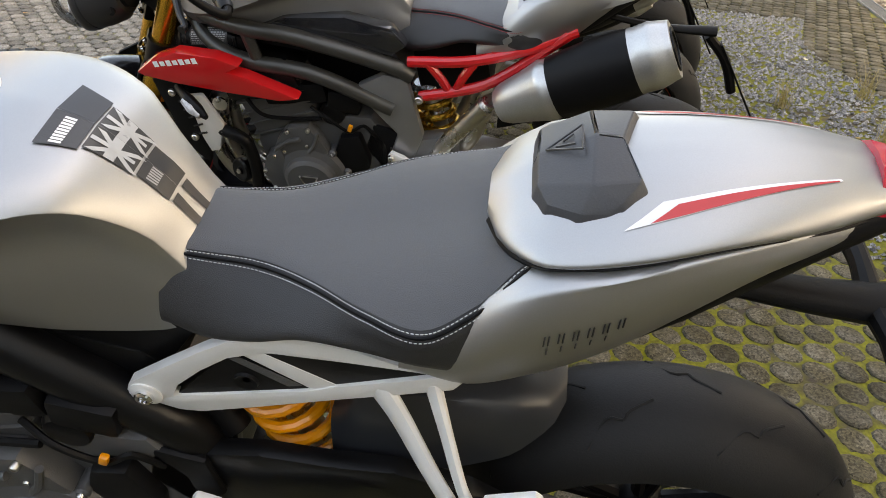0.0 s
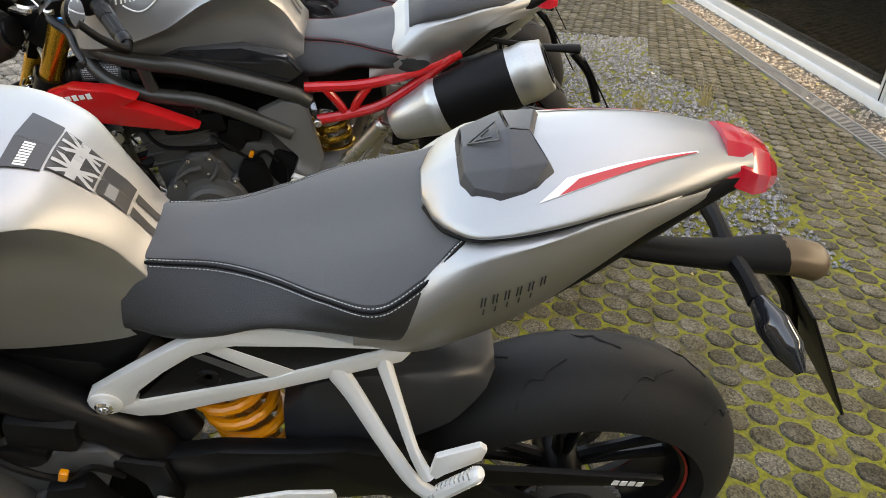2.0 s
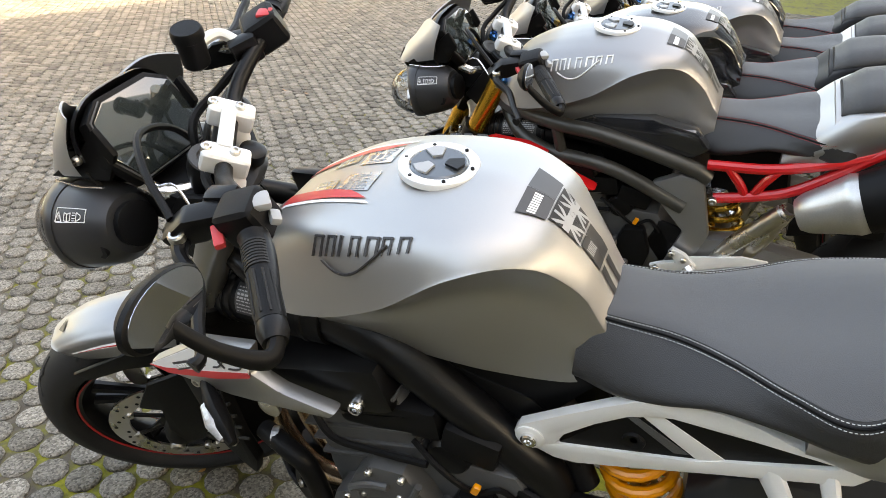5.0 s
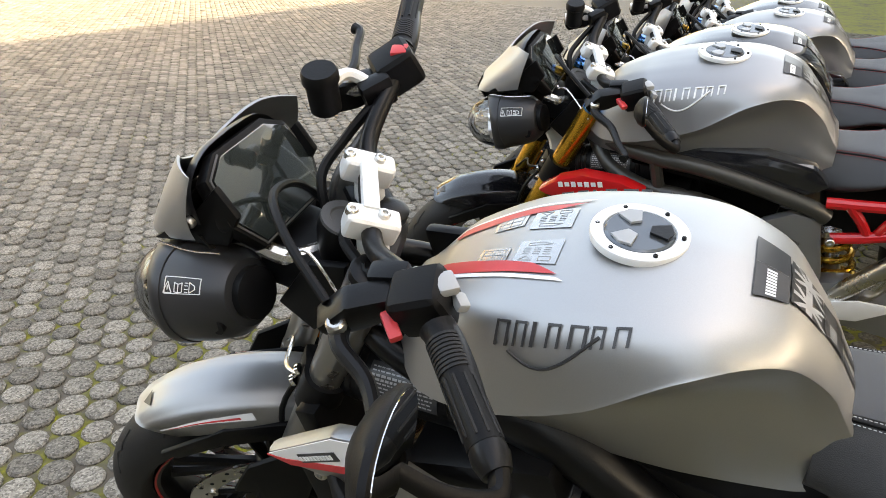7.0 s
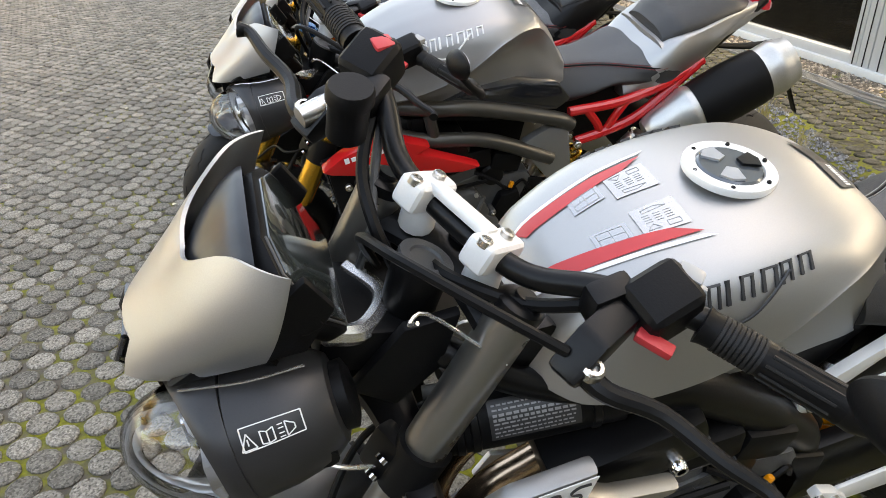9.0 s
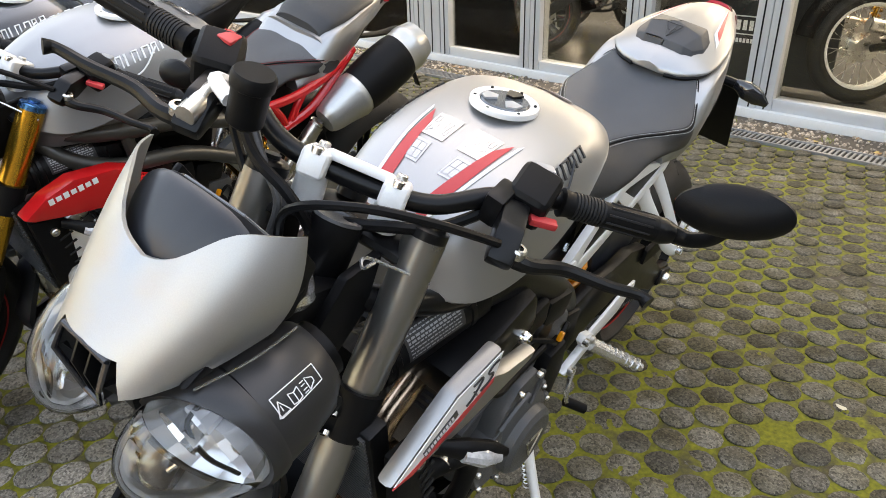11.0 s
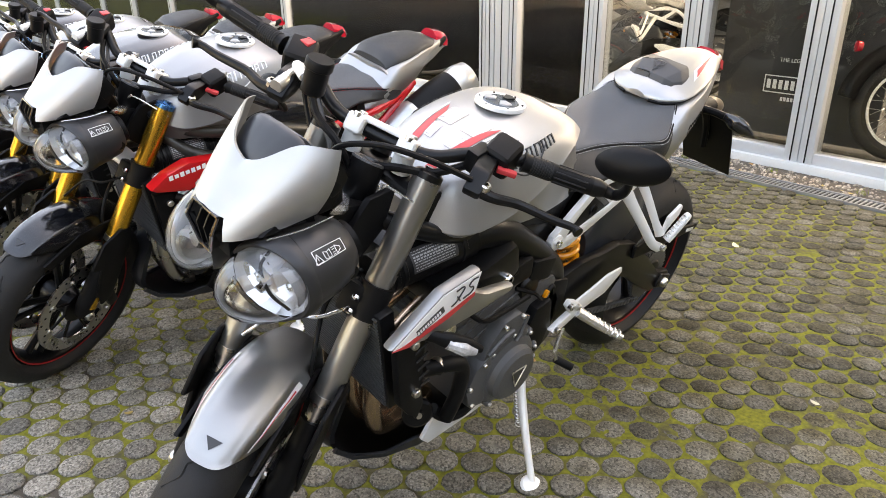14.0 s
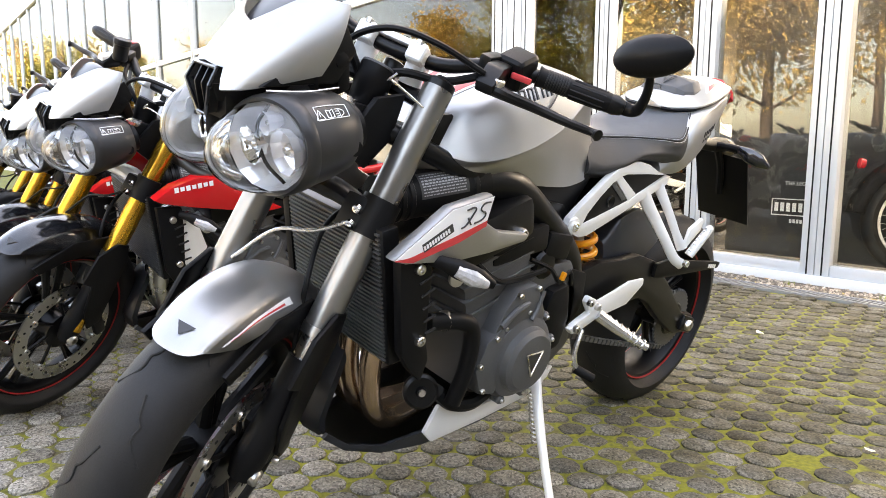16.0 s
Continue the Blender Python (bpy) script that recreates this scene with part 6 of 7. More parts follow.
def ground_material():
    """Joint bed: dark grit with moss that comes and goes."""
    m = material("mossy_joint_bed", (0.050, 0.038, 0.026), .95, 0, .3, 6, .5, 300, .8, 120)
    nt, L = m.node_tree, m.node_tree.links
    b = nt.nodes["Principled BSDF"]
    src = b.inputs["Base Color"].links[0].from_socket
    geo = nt.nodes.new("ShaderNodeNewGeometry")
    n = nt.nodes.new("ShaderNodeTexNoise")
    n.inputs["Scale"].default_value, n.inputs["Detail"].default_value = 2.2, 6
    L.new(geo.outputs["Position"], n.inputs["Vector"])
    n2 = nt.nodes.new("ShaderNodeTexNoise")
    n2.inputs["Scale"].default_value, n2.inputs["Detail"].default_value = 14, 4
    L.new(geo.outputs["Position"], n2.inputs["Vector"])
    sm = nt.nodes.new("ShaderNodeMath")
    L.new(n.outputs["Fac"], sm.inputs[0])
    L.new(n2.outputs["Fac"], sm.inputs[1])
    # drier towards the open yard
    sx = nt.nodes.new("ShaderNodeSeparateXYZ")
    L.new(geo.outputs["Position"], sx.inputs[0])
    mrx = nt.nodes.new("ShaderNodeMapRange")
    mrx.inputs["From Min"].default_value, mrx.inputs["From Max"].default_value = -3.2, -.6
    mrx.inputs["To Min"].default_value, mrx.inputs["To Max"].default_value = -.32, .10
    L.new(sx.outputs["X"], mrx.inputs["Value"])
    ad = nt.nodes.new("ShaderNodeMath")
    L.new(sm.outputs[0], ad.inputs[0])
    L.new(mrx.outputs["Result"], ad.inputs[1])
    # no moss beyond the paving
    mry = nt.nodes.new("ShaderNodeMapRange")
    mry.inputs["From Min"].default_value, mry.inputs["From Max"].default_value = -6.6, -6.2
    mry.inputs["To Min"].default_value = -1.0
    mry.inputs["To Max"].default_value = 0.0
    L.new(sx.outputs["Y"], mry.inputs["Value"])
    ad3 = nt.nodes.new("ShaderNodeMath")
    L.new(ad.outputs[0], ad3.inputs[0])
    L.new(mry.outputs["Result"], ad3.inputs[1])
    mr = nt.nodes.new("ShaderNodeMapRange")
    mr.inputs["From Min"].default_value, mr.inputs["From Max"].default_value = .86, 1.12
    L.new(ad3.outputs[0], mr.inputs["Value"])
    n3 = nt.nodes.new("ShaderNodeTexNoise")
    n3.inputs["Scale"].default_value, n3.inputs["Detail"].default_value = 75, 8
    L.new(geo.outputs["Position"], n3.inputs["Vector"])
    mc = nt.nodes.new("ShaderNodeMix")
    mc.data_type = "RGBA"
    mc.inputs["A"].default_value, mc.inputs["B"].default_value = (0.016, 0.018, 0.002, 1), (0.25, 0.245, 0.012, 1)
    L.new(n3.outputs["Fac"], mc.inputs["Factor"])
    mx = nt.nodes.new("ShaderNodeMix")
    mx.data_type = "RGBA"
    L.new(mr.outputs["Result"], mx.inputs["Factor"])
    # pale dry sand in the joints of the open yard
    dry = nt.nodes.new("ShaderNodeMix")
    dry.data_type = "RGBA"
    dry.inputs["B"].default_value = (.13, .12, .10, 1)
    mrd = nt.nodes.new("ShaderNodeMapRange")
    mrd.inputs["From Min"].default_value, mrd.inputs["From Max"].default_value = -.8, -2.6
    L.new(sx.outputs["X"], mrd.inputs["Value"])
    L.new(mrd.outputs["Result"], dry.inputs["Factor"])
    L.new(src, dry.inputs["A"])
    L.new(dry.outputs["Result"], mx.inputs["A"])
    L.new(mc.outputs["Result"], mx.inputs["B"])
    L.new(mx.outputs["Result"], b.inputs["Base Color"])
    return m


# moss=1.0 turns on the brown-green tint and the shade painted towards the building
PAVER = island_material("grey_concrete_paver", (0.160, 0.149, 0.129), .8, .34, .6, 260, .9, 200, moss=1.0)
BED = ground_material()
GRAVEL = island_material("grey_gravel", (0.20, 0.20, 0.205), .9, .45)
FRAME_ALU = material("grey_window_alloy", (0.50, 0.51, 0.52), .4, .3, .04, 3)
SILL = material("pale_stone_sill", (0.62, 0.61, 0.59), .8, 0, .1, 5, .2, 200, .3, 80)
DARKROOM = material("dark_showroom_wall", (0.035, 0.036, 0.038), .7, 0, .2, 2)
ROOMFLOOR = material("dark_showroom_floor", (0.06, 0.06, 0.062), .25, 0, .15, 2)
BANNER = material("black_banner", (0.016, 0.017, 0.019), .45, 0, .15, 3)
PANE = glass("window_glass", (.96, .98, .97), 0.0, .94, 1.6)
GRATE = material("galvanised_grate", (0.22, 0.225, 0.23), .5, .6, .2, 20)
PLASTER = material("pale_plaster", (0.62, 0.60, 0.56), .9, 0, .08, 2, .1, 100, .2, 60)
DARKWALL = material("dark_brown_render", (0.085, 0.078, 0.066), .9, 0, .3, 1.2, .2, 40, .3, 30)
DIRT = material("brown_dirt", (0.075, 0.060, 0.045), .95, 0, .4, 8, .5, 200, .9, 90)
PEBBLE = island_material("beige_pebble", (0.30, 0.25, 0.20), .8, .5, .3, 200, .2, 200)
LEAF_Y = material("yellow_leaf", (0.36, 0.25, 0.07), .6, 0, .4, 30, rand=.2)
LEAF_D = material("dry_leaf", (0.34, 0.17, 0.05), .7, 0, .3, 30, rand=.3)
BARK = material("bark", (0.12, 0.09, 0.07), .9, 0, .3, 12, .3, 80, .8, 60)
STRAW = material("dry_grass", (0.35, 0.28, 0.12), .8, 0, .3, 20)
MOSS = material("moss_tuft", (0.20, 0.24, 0.03), .95, 0, .4, 40, .4, 200, .8, 200)

gm = bpy.data.meshes.new("ground")
gm.from_pydata([(-400, -400, -.006), (400, -400, -.006), (400, 400, -.006), (-400, 400, -.006)], [], [(0, 1, 2, 3)])
gm.materials.append(BED)
ground = tagged(new("ground", gm), "mossy paved yard of rounded grey concrete pavers", "paving", "", "structure")

near, fv, ff, paver_meshes, paver_ang = paver_ground()
pm = bpy.data.meshes.new("pavers")
pm.from_pydata(fv, [], ff)
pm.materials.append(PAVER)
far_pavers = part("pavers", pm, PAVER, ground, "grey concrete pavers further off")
far_pavers["kind"] = "stuff"

# moss cushions that swell out of the joints near the motorcycles
nx, ny, st = 330, 330, .0135
mv, mf = [], []
for j in range(ny):
    for i in range(nx):
        x, y = -1.65 + i * st, -1.75 + j * st
        n1 = noise.noise((x * 1.6, y * 1.6, 3.0))
        n2 = noise.noise((x * 7, y * 7, 1.0))
        n3 = noise.noise((x * 38, y * 38, 5.0))
        lift = max(0.0, .58 + n1 * .55 + n2 * .45 + (.10 if x > .2 else -.15 - .15 * max(0, -x)))
        lift = 0.0 if in_gravel(x, y) else lift * min(1.0, max(0.0, 2.6 - y) * 2, max(0.0, 2.75 - x) * 4)
        mv.append((x, y, -.0065 + min(.84, lift) * (.0094 + .0056 * n3)))
for j in range(ny - 1):
    for i in range(nx - 1):
        b = j * nx + i
        mf.append((b, b + 1, b + nx + 1, b + nx))
mm = bpy.data.meshes.new("moss")
mm.from_pydata(mv, [], mf)
mm.polygons.foreach_set("use_smooth", [True] * len(mm.polygons))
mm.materials.append(BED)
moss = part("joint_moss", mm, BED, ground, "yellow-green moss swelling between the pavers")
moss["kind"] = "stuff"

# gravel bed beside the drain
gv, gf = [], []
rg = random.Random(8)
for k in range(9500):
    x, y = rg.uniform(.95, 2.3), rg.uniform(1.25, 5.3)
    if not in_gravel(x, y):
        continue
    s, b = rg.uniform(.008, .018), len(gv)
    a = rg.uniform(0, 6.28)
    for i in range(4):
        gv.append((x + s * math.cos(a + i * 1.57), y + s * math.sin(a + i * 1.57) * .8, rg.uniform(-.004, .002)))
    gv.append((x + rg.uniform(-.3, .3) * s, y + rg.uniform(-.3, .3) * s, s * .8))
    gf += [(b + i, b + (i + 1) % 4, b + 4) for i in range(4)]
me = bpy.data.meshes.new("gravel")
me.from_pydata(gv, [], gf)
me.materials.append(GRAVEL)
tagged(new("gravel_bed", me), "loose grey gravel in the bed beside the paving", "gravel", "", "stuff")

# glass front of the showroom: sill, posts, panes; FACE is its outer plane
FACE, TURN = 3.295, radians(0.0)
FM = Matrix.Translation((FACE, 0, 0)) @ Matrix.Rotation(TURN, 4, "Z")
facade = tagged(new("wall_showroom"), "glazed showroom front with grey alloy posts and a pale sill", "glass wall", "", "structure")
facade.matrix_basis = FM


def fbox(name, x0, x1, y0, y1, z0, z1, mat, bev=.004, parent=None, label=""):
    return part(name, block((x1 - x0, y1 - y0, z1 - z0), ((x0 + x1) / 2, (y0 + y1) / 2, (z0 + z1) / 2), (0, 0, 0), bev), mat, parent or facade, label)


fbox("sill", -.05, .16, -4, 42.2, -.02, .055, SILL)
# folding doors: two leaf posts side by side at each joint, a broad pillar, then long shop windows
POSTS = [(y + d, .043) for y in (-3.70, -2.86, -2.01, -1.16) for d in (-.045, .045)]
POSTS += [(-.39, .043), (-.30, .043), (-.21, .043)] + [(y + d, .043) for y in (.52, 1.352, 2.215) for d in (-.045, .045)]
POSTS += [(3.07, .045), (3.21, .085), (3.36, .055), (3.46, .040)] + [(7.2 + 2.05 * k, .07) for k in range(18)]
for y, h in POSTS:
    fbox("post", -.02, .10, y - h, y + h, .055, 5.8 if y > 3.4 else 3.0, FRAME_ALU)
    fbox("post_groove", -.024, -.019, y - .004, y + .004, .06, 3.0, BLACK, 0)
for (a, ha), (b, hb) in zip(POSTS, POSTS[1:]):
    a, b = a + ha, b - hb
    if b - a < .05:
        if b - a > .004:
            fbox("post_gasket", .0, .08, a, b, .055, 3.0, BLACK, 0)
        continue
    fbox("bottom_rail", -.012, .09, a, b, .055, .125, FRAME_ALU)
    fbox("top_rail", -.012, .09, a, b, 2.5, 2.6, FRAME_ALU)
    p = fbox("pane", .03, .036, a, b, .125, 2.5, PANE, 0)
    p.visible_shadow = False
    p = fbox("pane", .03, .036, a, b, 2.6, 5.8 if a > 3.4 else 3.0, PANE, 0)
    p.visible_shadow = False
fbox("upper_wall", -.05, .3, -14, 3.42, 3.0, 7.0, PLASTER)
fbox("upper_wall", -.05, .3, 3.42, 46, 5.8, 7.0, PLASTER)
fbox("end_wall", -.05, .3, -14, -4, 0, 3.0, PLASTER)
fbox("end_wall", -.05, .3, 42.2, 46, 0, 5.8, PLASTER)
# unseen wall added behind the camera; blocks low sky to darken reflections
bw = tagged(new("wall_boundary", finish(block((40, .3, 4.4), (-16, -8.6, 2.2), (0, 0, 0), .02))), "unseen dark wall added to darken reflections on the motorcycles", "wall", "", "structure")
bw.data.materials.append(DARKWALL)
# showroom behind the glass; near-black walls and an unseen roof slab keep it dark
room = tagged(new("wall_showroom_inside"), "dark inside walls of the showroom", "wall", "", "structure")
room.matrix_basis = FM
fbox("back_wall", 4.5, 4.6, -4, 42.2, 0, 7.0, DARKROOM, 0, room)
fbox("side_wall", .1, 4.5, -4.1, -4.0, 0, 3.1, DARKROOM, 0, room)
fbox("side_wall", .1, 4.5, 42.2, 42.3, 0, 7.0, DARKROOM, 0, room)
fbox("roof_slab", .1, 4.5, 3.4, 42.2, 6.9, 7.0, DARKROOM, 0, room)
fl = tagged(new("floor_showroom"), "smooth dark showroom floor", "floor", "", "structure")
fl.matrix_basis = FM
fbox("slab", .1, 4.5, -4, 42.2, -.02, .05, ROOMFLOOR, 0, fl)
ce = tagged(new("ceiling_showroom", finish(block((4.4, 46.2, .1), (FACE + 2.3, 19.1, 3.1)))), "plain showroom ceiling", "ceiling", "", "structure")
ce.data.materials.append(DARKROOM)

# unseen lights added under the ceiling to brighten the showroom
for k, yy in enumerate((-2.4, .2, 2.8, 5.4)):
    cl_ob = thing("ceiling_light", FM @ pose(2.1, yy, 3.02), "flat white panel added under the ceiling to brighten the showroom", "lamp", "showroom ceiling lights")
    part("housing", block((1.16, 2.26, .05), (0, 0, 0), (0, 0, 0), .006), WHITE, cl_ob)
    ld = bpy.data.lights.new("fill_light_glow", "AREA")
    ld.shape, ld.size, ld.size_y, ld.energy, ld.color = "RECTANGLE", 1.1, 2.2, 28.0, (1.0, .97, .92)
    lo_ob = new("glow", ld)
    lo_ob.parent = cl_ob
    lo_ob.matrix_basis = pose(0, 0, -.032)

# dirt and pebbles between the drain and the sill
db = bmesh.new()
for j in range(181):
    for x in (2.975, 3.06, 3.15, 3.245):
        db.verts.new((x + .006 * math.sin(j * 2.1 + x * 40), -3.9 + j * .0735, .001 + .004 * noise.noise((x * 30, j * .9, 2.0))))
db.verts.ensure_lookup_table()
for j in range(180):
    for i in range(3):
        b = j * 4 + i
        db.faces.new((db.verts[b], db.verts[b + 1], db.verts[b + 5], db.verts[b + 4]))
part("dirt_strip", db, DIRT, ground, "brown dirt along the sill")
pv, pf = [], []
rp = random.Random(17)
for k in range(2600):
    x, y, r0 = rp.uniform(2.98, 3.235), rp.uniform(-1.6, 8.5), rp.uniform(.006, .017)
    b, a = len(pv), rp.uniform(0, 6.28)
    for h, q in ((.0, 1.0), (.55, .95), (1.0, .45)):
        for i in range(6):
            pv.append((x + r0 * q * math.cos(a + i * 1.047), y + r0 * q * math.sin(a + i * 1.047) * .75, .001 + h * r0 * .7))
    for lv in (0, 6):
        for i in range(6):
            pf.append((b + lv + i, b + lv + (i + 1) % 6, b + lv + 6 + (i + 1) % 6, b + lv + 6 + i))
    pf.append(tuple(b + 12 + i for i in range(6)))
me = bpy.data.meshes.new("pebbles")
me.from_pydata(pv, [], pf)
me.materials.append(PEBBLE)
tagged(new("pebble_strip", me), "loose beige pebbles along the showroom sill", "pebbles", "", "stuff")

# drain channel with a slotted grate
drain = tagged(new("drain_channel"), "galvanised slotted drain channel along the sill", "drain", "", "structure")
drain.matrix_basis = Matrix.Translation((2.91, 0, 0)) @ Matrix.Rotation(TURN, 4, "Z")
for x in (-.062, .062):
    part("edge", block((.012, 11, .03), (x, 1.5, -.002), (0, 0, 0), .002), GRATE, drain)
gb = bmesh.new()
for k in range(420):
    y = -3.9 + k * .026
    block((.112, .011, .012), (0, y, .002), (0, 0, 0), 0, gb)
part("grate_slat", gb, GRATE, drain)
part("channel", block((.12, 11, .01), (0, 1.5, -.0035), (0, 0, 0), 0), GROOVE, drain)

# ---- motorcycles on the yard ----
main_bike = motorcycle("motorcycle", pose(0, -.032, 0, 13.3, 0, 5.0) @ Matrix.Scale(1.015, 4), "satin silver naked motorcycle leaning on its side stand", "street", SILVER, SILVER, SILVER, SILVER, ALLOY, RIM_RED, 31)
speed = motorcycle("motorcycle", pose(-.043, 1.131, 0, 13.9, 0, 4.8) @ Matrix.Scale(1.02, 4), "satin grey naked motorcycle with red rear frame and gold forks", "speed", GREY_PAINT, SILVER, SILVER_L, GLOSS, RED, RIM_RED, 25)

# ---- more motorcycles in the row and behind the glass ----
third = motorcycle("motorcycle", pose(-.055, 1.845, 0, 13.0, 0, 4.0), "naked motorcycle with gloss black tank", "speed", GLOSS, BLACK, SILVER_L, GLOSS, RED, RIM_RED, 24)
motorcycle("motorcycle", pose(.02, 2.60, 0, 12.0, 0, 3.0), "dark grey naked motorcycle with a pale side panel", "speed", GREY_PAINT, SILVER_L, GREY_PAINT, BLACK, BLACK_MET, GREY_DECAL, 24)
fifth = copy_thing(third, pose(-.02, 3.36, 0, 12.0, 0, 3.0))
tagged(fifth, "black naked motorcycle at the far end of the row")


def spoked_wheel(name, parent, ax, az, R, lat=0.0):
    w = group(name, parent)
    half = .06
    prof = [(R - .085, -half * .6)] + [(R - .045 + .045 * math.cos(radians(a)), half * math.sin(radians(a))) for a in range(-90, 91, 15)] + [(R - .085, half * .6)]
    part("tyre", lathe(prof, (ax, lat, az), (0, 1, 0), 48, None, False), RUBBER, w)
    part("rim", lathe([(R - .083, -.045), (R - .098, -.038), (R - .105, 0), (R - .098, .038), (R - .083, .045), (R - .08, .045), (R - .08, -.045)], (ax, lat, az), (0, 1, 0), 48, None, False), ALLOY, w, "bright spoked rim")
    part("hub", lathe([(.04, -.07), (.075, -.06), (.075, -.045), (.03, -.03), (.03, .03), (.07, .045), (.07, .06)], (ax, lat, az), (0, 1, 0), 28), STEEL, w)
    part("brake_disc", lathe([(.075, -.066), (.11, -.066), (.11, -.071), (.075, -.071), (.075, -.066)], (ax, lat, az), (0, 1, 0), 32, None, False), STEEL, w)
    for k in range(28):
        a = 2 * math.pi * k / 28
        b = a + (.35 if k % 2 else -.35)
        sd = .05 if k % 4 < 2 else -.05
        part("wire_spoke", tube([(ax + .07 * math.cos(b), lat + sd, az + .07 * math.sin(b)), (ax + (R - .1) * math.cos(a), lat, az + (R - .1) * math.sin(a))], .0022, 5, 1), STEEL, w)
    return w


def classic(m, label):
    b = thing("motorcycle", m, label, "motorcycle", "motorcycles in the showroom")
    spoked_wheel("rear_wheel", b, .70, .33, .33)
    spoked_wheel("front_wheel", b, -.72, .33, .33)
    for sd in (-1, 1):
        part("silencer", tube([(-.1, sd * .17, .30), (.2, sd * .18, .32), (.5, sd * .19, .40), (.80, sd * .19, .47)], [.03, .035, .05, .042], 18, 5), STEEL, b, "bright steel silencer")
        part("shock", tube([(.62, sd * .13, .40), (.55, sd * .13, .74)], .018, 12, 1), GOLD, b)
        coil = [Vector((.62, sd * .13, .40)).lerp(Vector((.55, sd * .13, .74)), .15 + .6 * k / 112) + Vector((.030 * math.cos(k * math.pi / 8), .030 * math.sin(k * math.pi / 8), 0)) for k in range(113)]
        part("shock_spring", tube(coil, .005, 6, 1), GOLD, b)
        part("swingarm", tube([(.05, sd * .11, .38), (.4, sd * .11, .36), (.72, sd * .11, .33)], .022, 10, 3), BLACK_MET, b)
        part("fork_leg", tube([(-.45, sd * .09, .95), (-.72, sd * .09, .33)], .022, 12, 1), STEEL, b)
        part("frame_tube", tube([(-.42, sd * .04, .88), (-.1, sd * .12, .72), (.3, sd * .12, .72), (.65, sd * .11, .74)], .016, 10, 5), BLACK_MET, b)
        part("exhaust_header", tube([(-.15, sd * .10, .55), (-.28, sd * .13, .50), (-.30, sd * .15, .36), (-.1, sd * .17, .30)], .02, 12, 5), STEEL, b)
        part("mirror_arm", tube([(-.40, sd * .30, 1.05), (-.42, sd * .36, 1.2)], .006, 8, 2), BLACK, b)
    part("engine", block((.34, .28, .34), (-.08, 0, .48), (0, 0, 0), .04), ENGINE, b)
    part("tank", Shell([(-.40, [(0, .90), (.05, .89), (.08, .85), (.07, .80)]), (-.25, [(0, .99), (.08, .97), (.13, .89), (.11, .80)]), (-.05, [(0, .97), (.08, .95), (.13, .87), (.11, .78)]), (.10, [(0, .87), (.05, .86), (.08, .82), (.07, .78)])]).mesh(20, 4), GLOSS, b)
    part("seat", Shell([(.05, [(0, .83), (.09, .825), (.12, .80), (.11, .76)]), (.4, [(0, .84), (.10, .835), (.13, .81), (.12, .76)]), (.75, [(0, .86), (.08, .855), (.10, .83), (.09, .78)])]).mesh(16, 4), VINYL, b)
    part("rear_mudguard", tube([(.70 + .37 * math.cos(radians(a)), 0, .33 + .37 * math.sin(radians(a))) for a in range(10, 131, 10)], .055, 12, 2, flat=1.0, up=(0, 1, 0)), BLACK, b)
    part("tail_light", lathe([(.03, 0), (.035, .03), (.02, .04)], (1.02, 0, .70), (1, 0, .1), 16), RED_LENS, b)
    part("handlebar", tube([(-.38, -.38, 1.04), (-.42, -.2, 1.06), (-.44, 0, 1.0), (-.42, .2, 1.06), (-.38, .38, 1.04)], .012, 10, 5), STEEL, b)
    part("headlamp", lathe([(.03, -.12), (.085, -.03), (.095, 0), (.09, .02), (.03, .03)], (-.62, 0, .90), (-1, 0, 0), 24), BLACK, b)
    return b


cl = classic(FM @ pose(.95, -.40, .05, 6, 0, 132), "classic motorcycle with spoked wheels inside the showroom")
copy_thing(cl, FM @ pose(1.25, -1.6, .05, 6, 0, 130))
# road bikes on show, copied from those in the yard
for k, (src, x, y, rz) in enumerate(((main_bike, .95, 1.95, 132), (speed, 1.0, 2.75, 134), (third, 1.0, 3.55, 130), (main_bike, 1.05, 4.4, 128), (speed, 1.1, 5.3, 130))):
    c = copy_thing(src, FM @ pose(x, y, .05, 8, 0, rz))
    c["group"] = "motorcycles in the showroom"
    tagged(c, ("silver road motorcycle on show behind the glass" if src is main_bike else "dark road motorcycle on show behind the glass"))

# banner behind the glass with its printed lines
ban = thing("banner", FM @ pose(.505, .25, 0), "black advertising banner standing behind the glass", "banner")
part("sheet", block((.02, 1.12, 2.0), (0, .59, 1.08), (0, 0, 0), .004), BANNER, ban)


def writing(body, size, at, parent, mat):
    cu = bpy.data.curves.new("writing", "FONT")
    cu.body, cu.size, cu.extrude, cu.align_x = body, size, .0006, "LEFT"
    tmp = bpy.data.objects.new("tmp", cu)
    scene.collection.objects.link(tmp)
    me = bpy.data.meshes.new_from_object(tmp.evaluated_get(bpy.context.evaluated_depsgraph_get()))
    bpy.data.objects.remove(tmp)
    me.materials.append(mat)
    ob = new("printed_words", me)
    ob.parent = parent
    ob.matrix_basis = pose(*at, 90, 0, -90)
    return ob


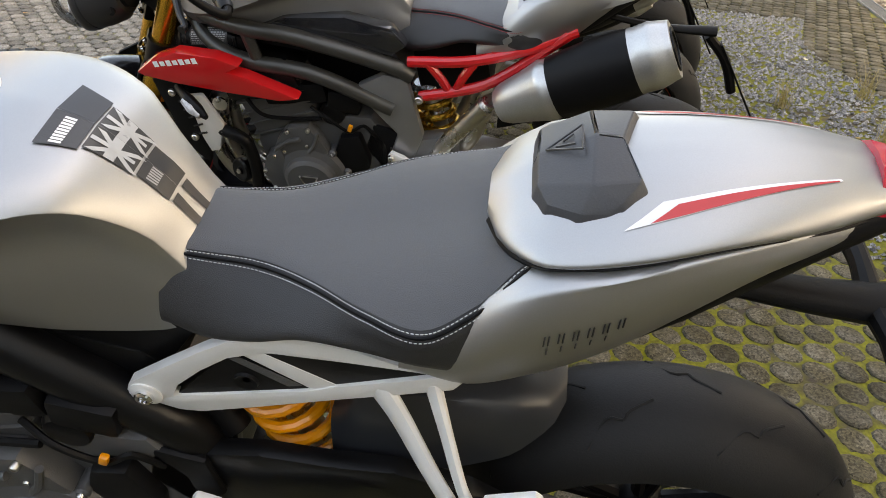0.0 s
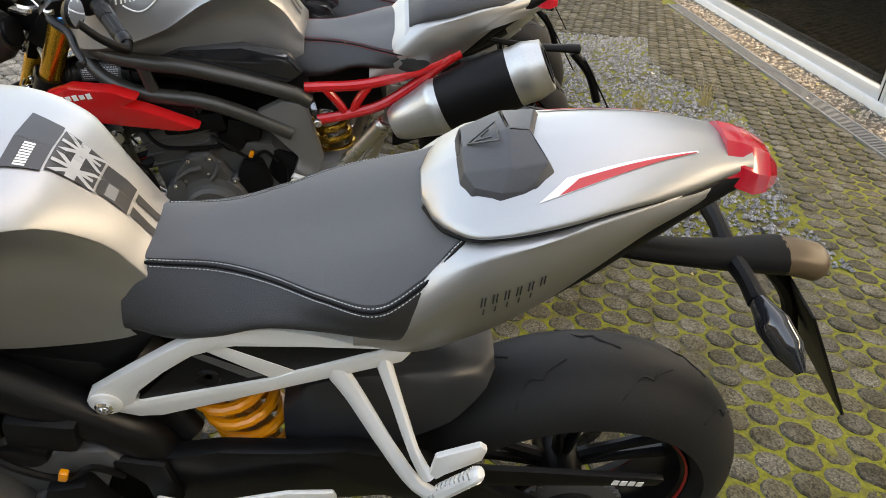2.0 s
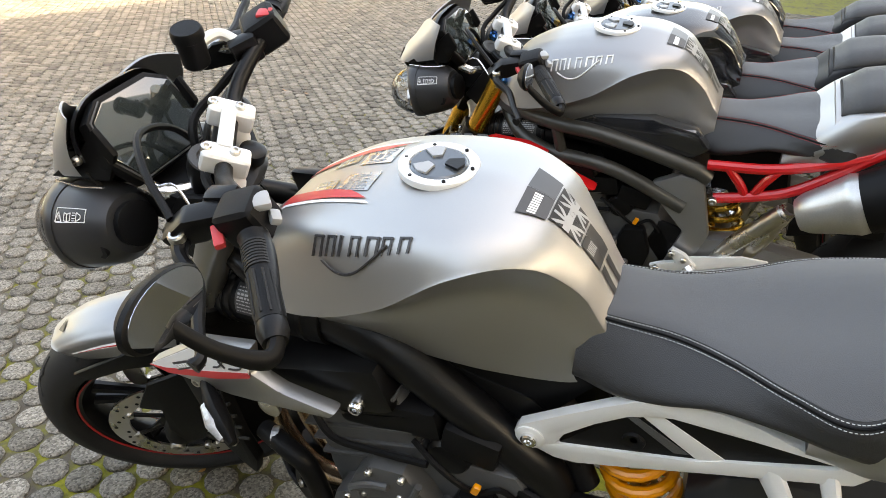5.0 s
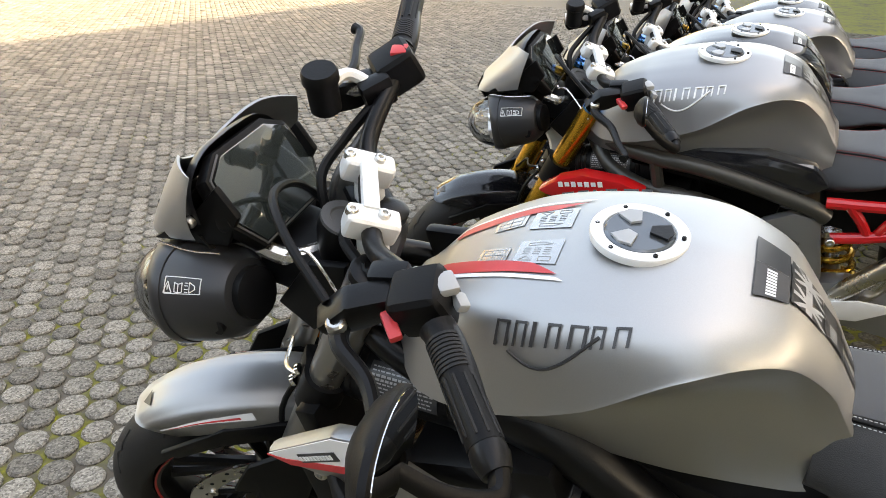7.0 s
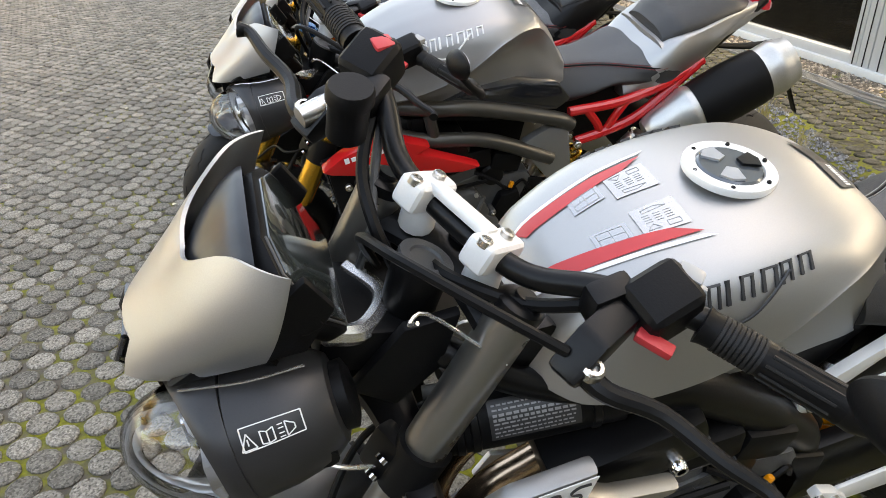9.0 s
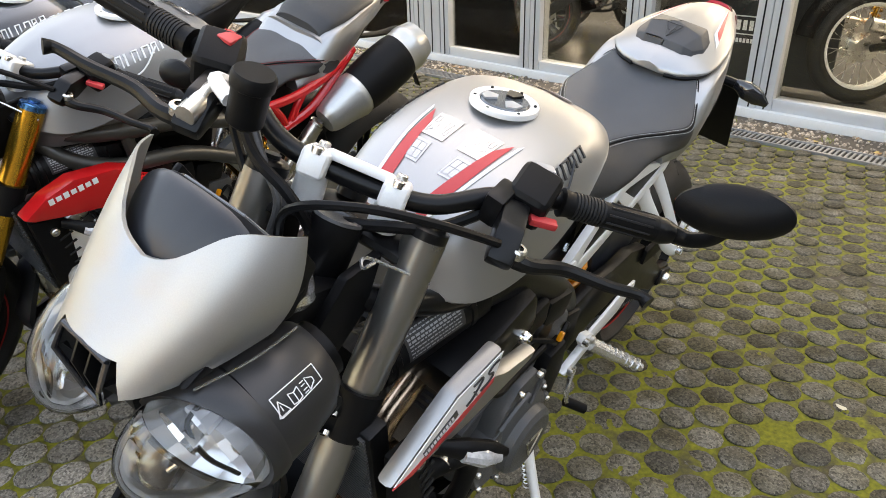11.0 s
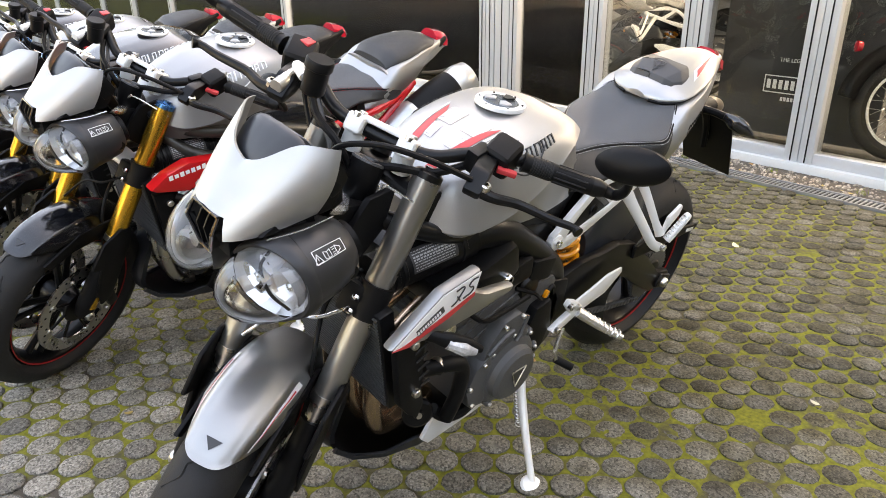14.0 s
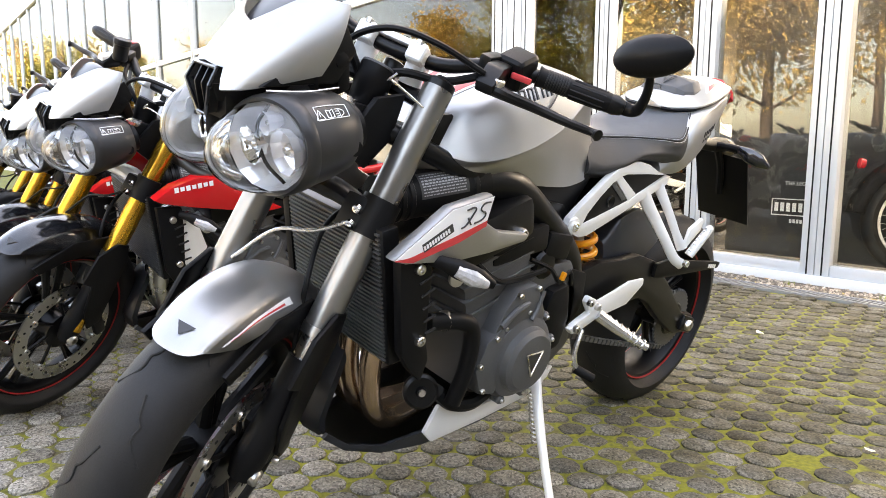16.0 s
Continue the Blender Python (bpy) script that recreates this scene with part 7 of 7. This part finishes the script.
writing("THE LEGEND IS BACK.", .037, (-.0125, .722, .588), ban, WHITE)
bx = bmesh.new()
for (y0, y1, z0, z1) in ((.40, .81, .485, .492), (.40, .81, .372, .379), (.803, .81, .372, .492), (.40, .407, .372, .492)):
    block((.003, y1 - y0, z1 - z0), (-.0115, (y0 + y1) / 2, (z0 + z1) / 2), (0, 0, 0), 0, bx)
part("logo_frame", bx, WHITE, ban, "white outlined logo box")
for k in range(9):
    part("logo_bar", block((.003, .026, .062), (-.0115, .775 - .042 * k, .432), (0, 0, 0), 0), WHITE, ban)
for k in range(6):
    part("logo_bar", block((.003, .016, .026), (-.0115, .67 - .024 * k, .335), (0, 0, 0), 0), WHITE, ban)

# ---- trees across the yard, mirrored in the glass ----
def tree(m, seed, h, label):
    r = random.Random(seed)
    t = thing("tree", m, label, "tree", "autumn trees across the yard")
    bm = bmesh.new()
    tube([(0, 0, 0), (.1, .05, h * .3), (0, .1, h * .6), (.1, 0, h * .9)], [.22, .17, .11, .03], 10, 4, bm)
    tips = []
    for k in range(14):
        a, z = r.uniform(0, 6.28), h * r.uniform(.3, .85)
        l = h * r.uniform(.18, .34) * (1.15 - z / h * .6)
        e = Vector((l * math.cos(a), l * math.sin(a), z + l * r.uniform(.3, .8)))
        tube([(0.05, .05, z), Vector((0.05, .05, z)).lerp(e, .5) + Vector((0, 0, -.1)), e], [.06, .04, .012], 6, 3, bm)
        tips += [e, Vector((0, 0, z)).lerp(e, .6)]
    part("trunk", bm, BARK, t)
    v, f = [], []
    for k in range(9500):
        c = r.choice(tips) + Vector((r.gauss(0, .55), r.gauss(0, .55), r.gauss(0, .45)))
        s = r.uniform(.05, .11)
        n = Vector((r.gauss(0, 1), r.gauss(0, 1), r.gauss(0, 1))).normalized()
        u = n.orthogonal().normalized() * s
        w = n.cross(u).normalized() * s * .7
        b = len(v)
        v += [c - u, c + w, c + u, c - w]
        f.append((b, b + 1, b + 2, b + 3))
    me = bpy.data.meshes.new("leaves")
    me.from_pydata(v, [], f)
    me.materials.append(LEAF_Y if seed % 3 else LEAF_G)
    part("crown", me, None, t, "loose crown of yellow leaves")
    return t


LEAF_G = material("green_yellow_leaf", (0.20, 0.19, 0.03), .6, 0, .4, 30, rand=.2)
for k, (x, y, h) in enumerate(((-13, 9, 7), (-16, 14, 8.5), (-12, 18, 7.5), (-17, 4, 8), (-15, -3, 7), (-20, 20, 9), (-14, 25, 8), (-21, 9, 9), (-2, 50, 9), (-6.5, 57, 9), (-3, 66, 10), (-10, 62, 9.5), (-14, 48, 8.5), (-9, 40, 8))):
    tree(pose(x, y, 0, 0, 0, 40 * k), k + 1, h, "yellow-leaved autumn tree standing across the yard")

# ---- small litter ----
rl = random.Random(21)
def dry_leaf(x, y, mat, s=.022):
    bm = bmesh.new()
    pts = [(-1, 0), (-.5, .42), (.1, .5), (.6, .3), (1, 0), (.6, -.3), (.1, -.5), (-.5, -.42)]
    z = [.25, .05, .12, .02, .3, .1, .0, .15]
    mid = bm.verts.new((0, 0, .0))
    ring = [bm.verts.new((a * s, b * s, c * s * .8)) for (a, b), c in zip(pts, z)]
    for i in range(8):
        bm.faces.new((mid, ring[i], ring[(i + 1) % 8]))
    me = finish(bm)
    me.materials.append(mat)
    ob = new("fallen_leaf", me)
    ob.matrix_basis = pose(x, y, .008, rl.uniform(-8, 8), rl.uniform(-8, 8), rl.uniform(0, 360))
    return tagged(ob, "curled dry autumn leaf lying on the pavers", "leaf", "fallen leaves")


PALE = material("pale_dry_leaf", (0.55, 0.50, 0.36), .7, 0, .2, 40)
dry_leaf(1.814, .115, PALE, .03)
ORANGE_LEAF = material("orange_leaf", (0.50, 0.20, 0.04), .6, 0, .3, 40)
for lx, ly, ls in ((.63, -1.05, .034), (.585, -1.085, .028), (.66, -1.10, .030)):
    dry_leaf(lx, ly, ORANGE_LEAF, ls)
for k in range(46):
    x, y = rl.uniform(-3.5, 3.1), rl.uniform(-1.4, 4.2)
    dry_leaf(x, y, (LEAF_D, LEAF_Y, PALE)[k % 3], rl.uniform(.010, .022))
for k in range(60):
    dry_leaf(rl.uniform(2.99, 3.22), rl.uniform(-.6, 6.0), (LEAF_D, LEAF_Y)[k % 2], rl.uniform(.012, .024))


def grass_clump(m, seed, n, h, mat, label):
    r = random.Random(seed)
    v, f = [], []
    for k in range(n):
        a, l = r.uniform(0, 6.28), h * r.uniform(.5, 1)
        d = Vector((math.cos(a), math.sin(a), 0)) * r.uniform(.1, .55)
        p = Vector((r.gauss(0, .02), r.gauss(0, .02), 0))
        w = Vector((-math.sin(a), math.cos(a), 0)) * .0016
        b = len(v)
        for t in (0, .4, .75, 1):
            q = p + d * l * t * t + Vector((0, 0, l * (t - .25 * t * t)))
            v += [q - w * (1 - t), q + w * (1 - t)]
        for i in range(3):
            f.append((b + 2 * i, b + 2 * i + 1, b + 2 * i + 3, b + 2 * i + 2))
    me = bpy.data.meshes.new("blades")
    me.from_pydata(v, [], f)
    me.materials.append(mat)
    ob = new("grass_clump", me)
    ob.matrix_basis = m
    return tagged(ob, label, "grass", "grass clumps by the gravel")


for k, (x, y) in enumerate(((1.55, 1.75), (1.35, 1.6), (2.0, 2.6), (1.2, 2.2), (1.8, 2.0), (2.1, 3.3), (1.6, 3.0))):
    grass_clump(pose(x, y, 0), k, 60, .28, STRAW, "dry straw-coloured grass clump at the gravel bed")
for k in range(9):
    grass_clump(pose(3.02 + .06 * (k % 3), -.5 + .55 * k, 0), 40 + k, 26, .05, MOSS, "low green weeds beside the drain channel")

# ---- near pavers, one by one ----
for k, (x, y, z, a, b, c) in enumerate(near):
    ob = new("paver", paver_meshes[k % 4])
    ob.parent = ground
    ob.matrix_basis = pose(x, y, z, b, c, math.degrees(paver_ang) + a)
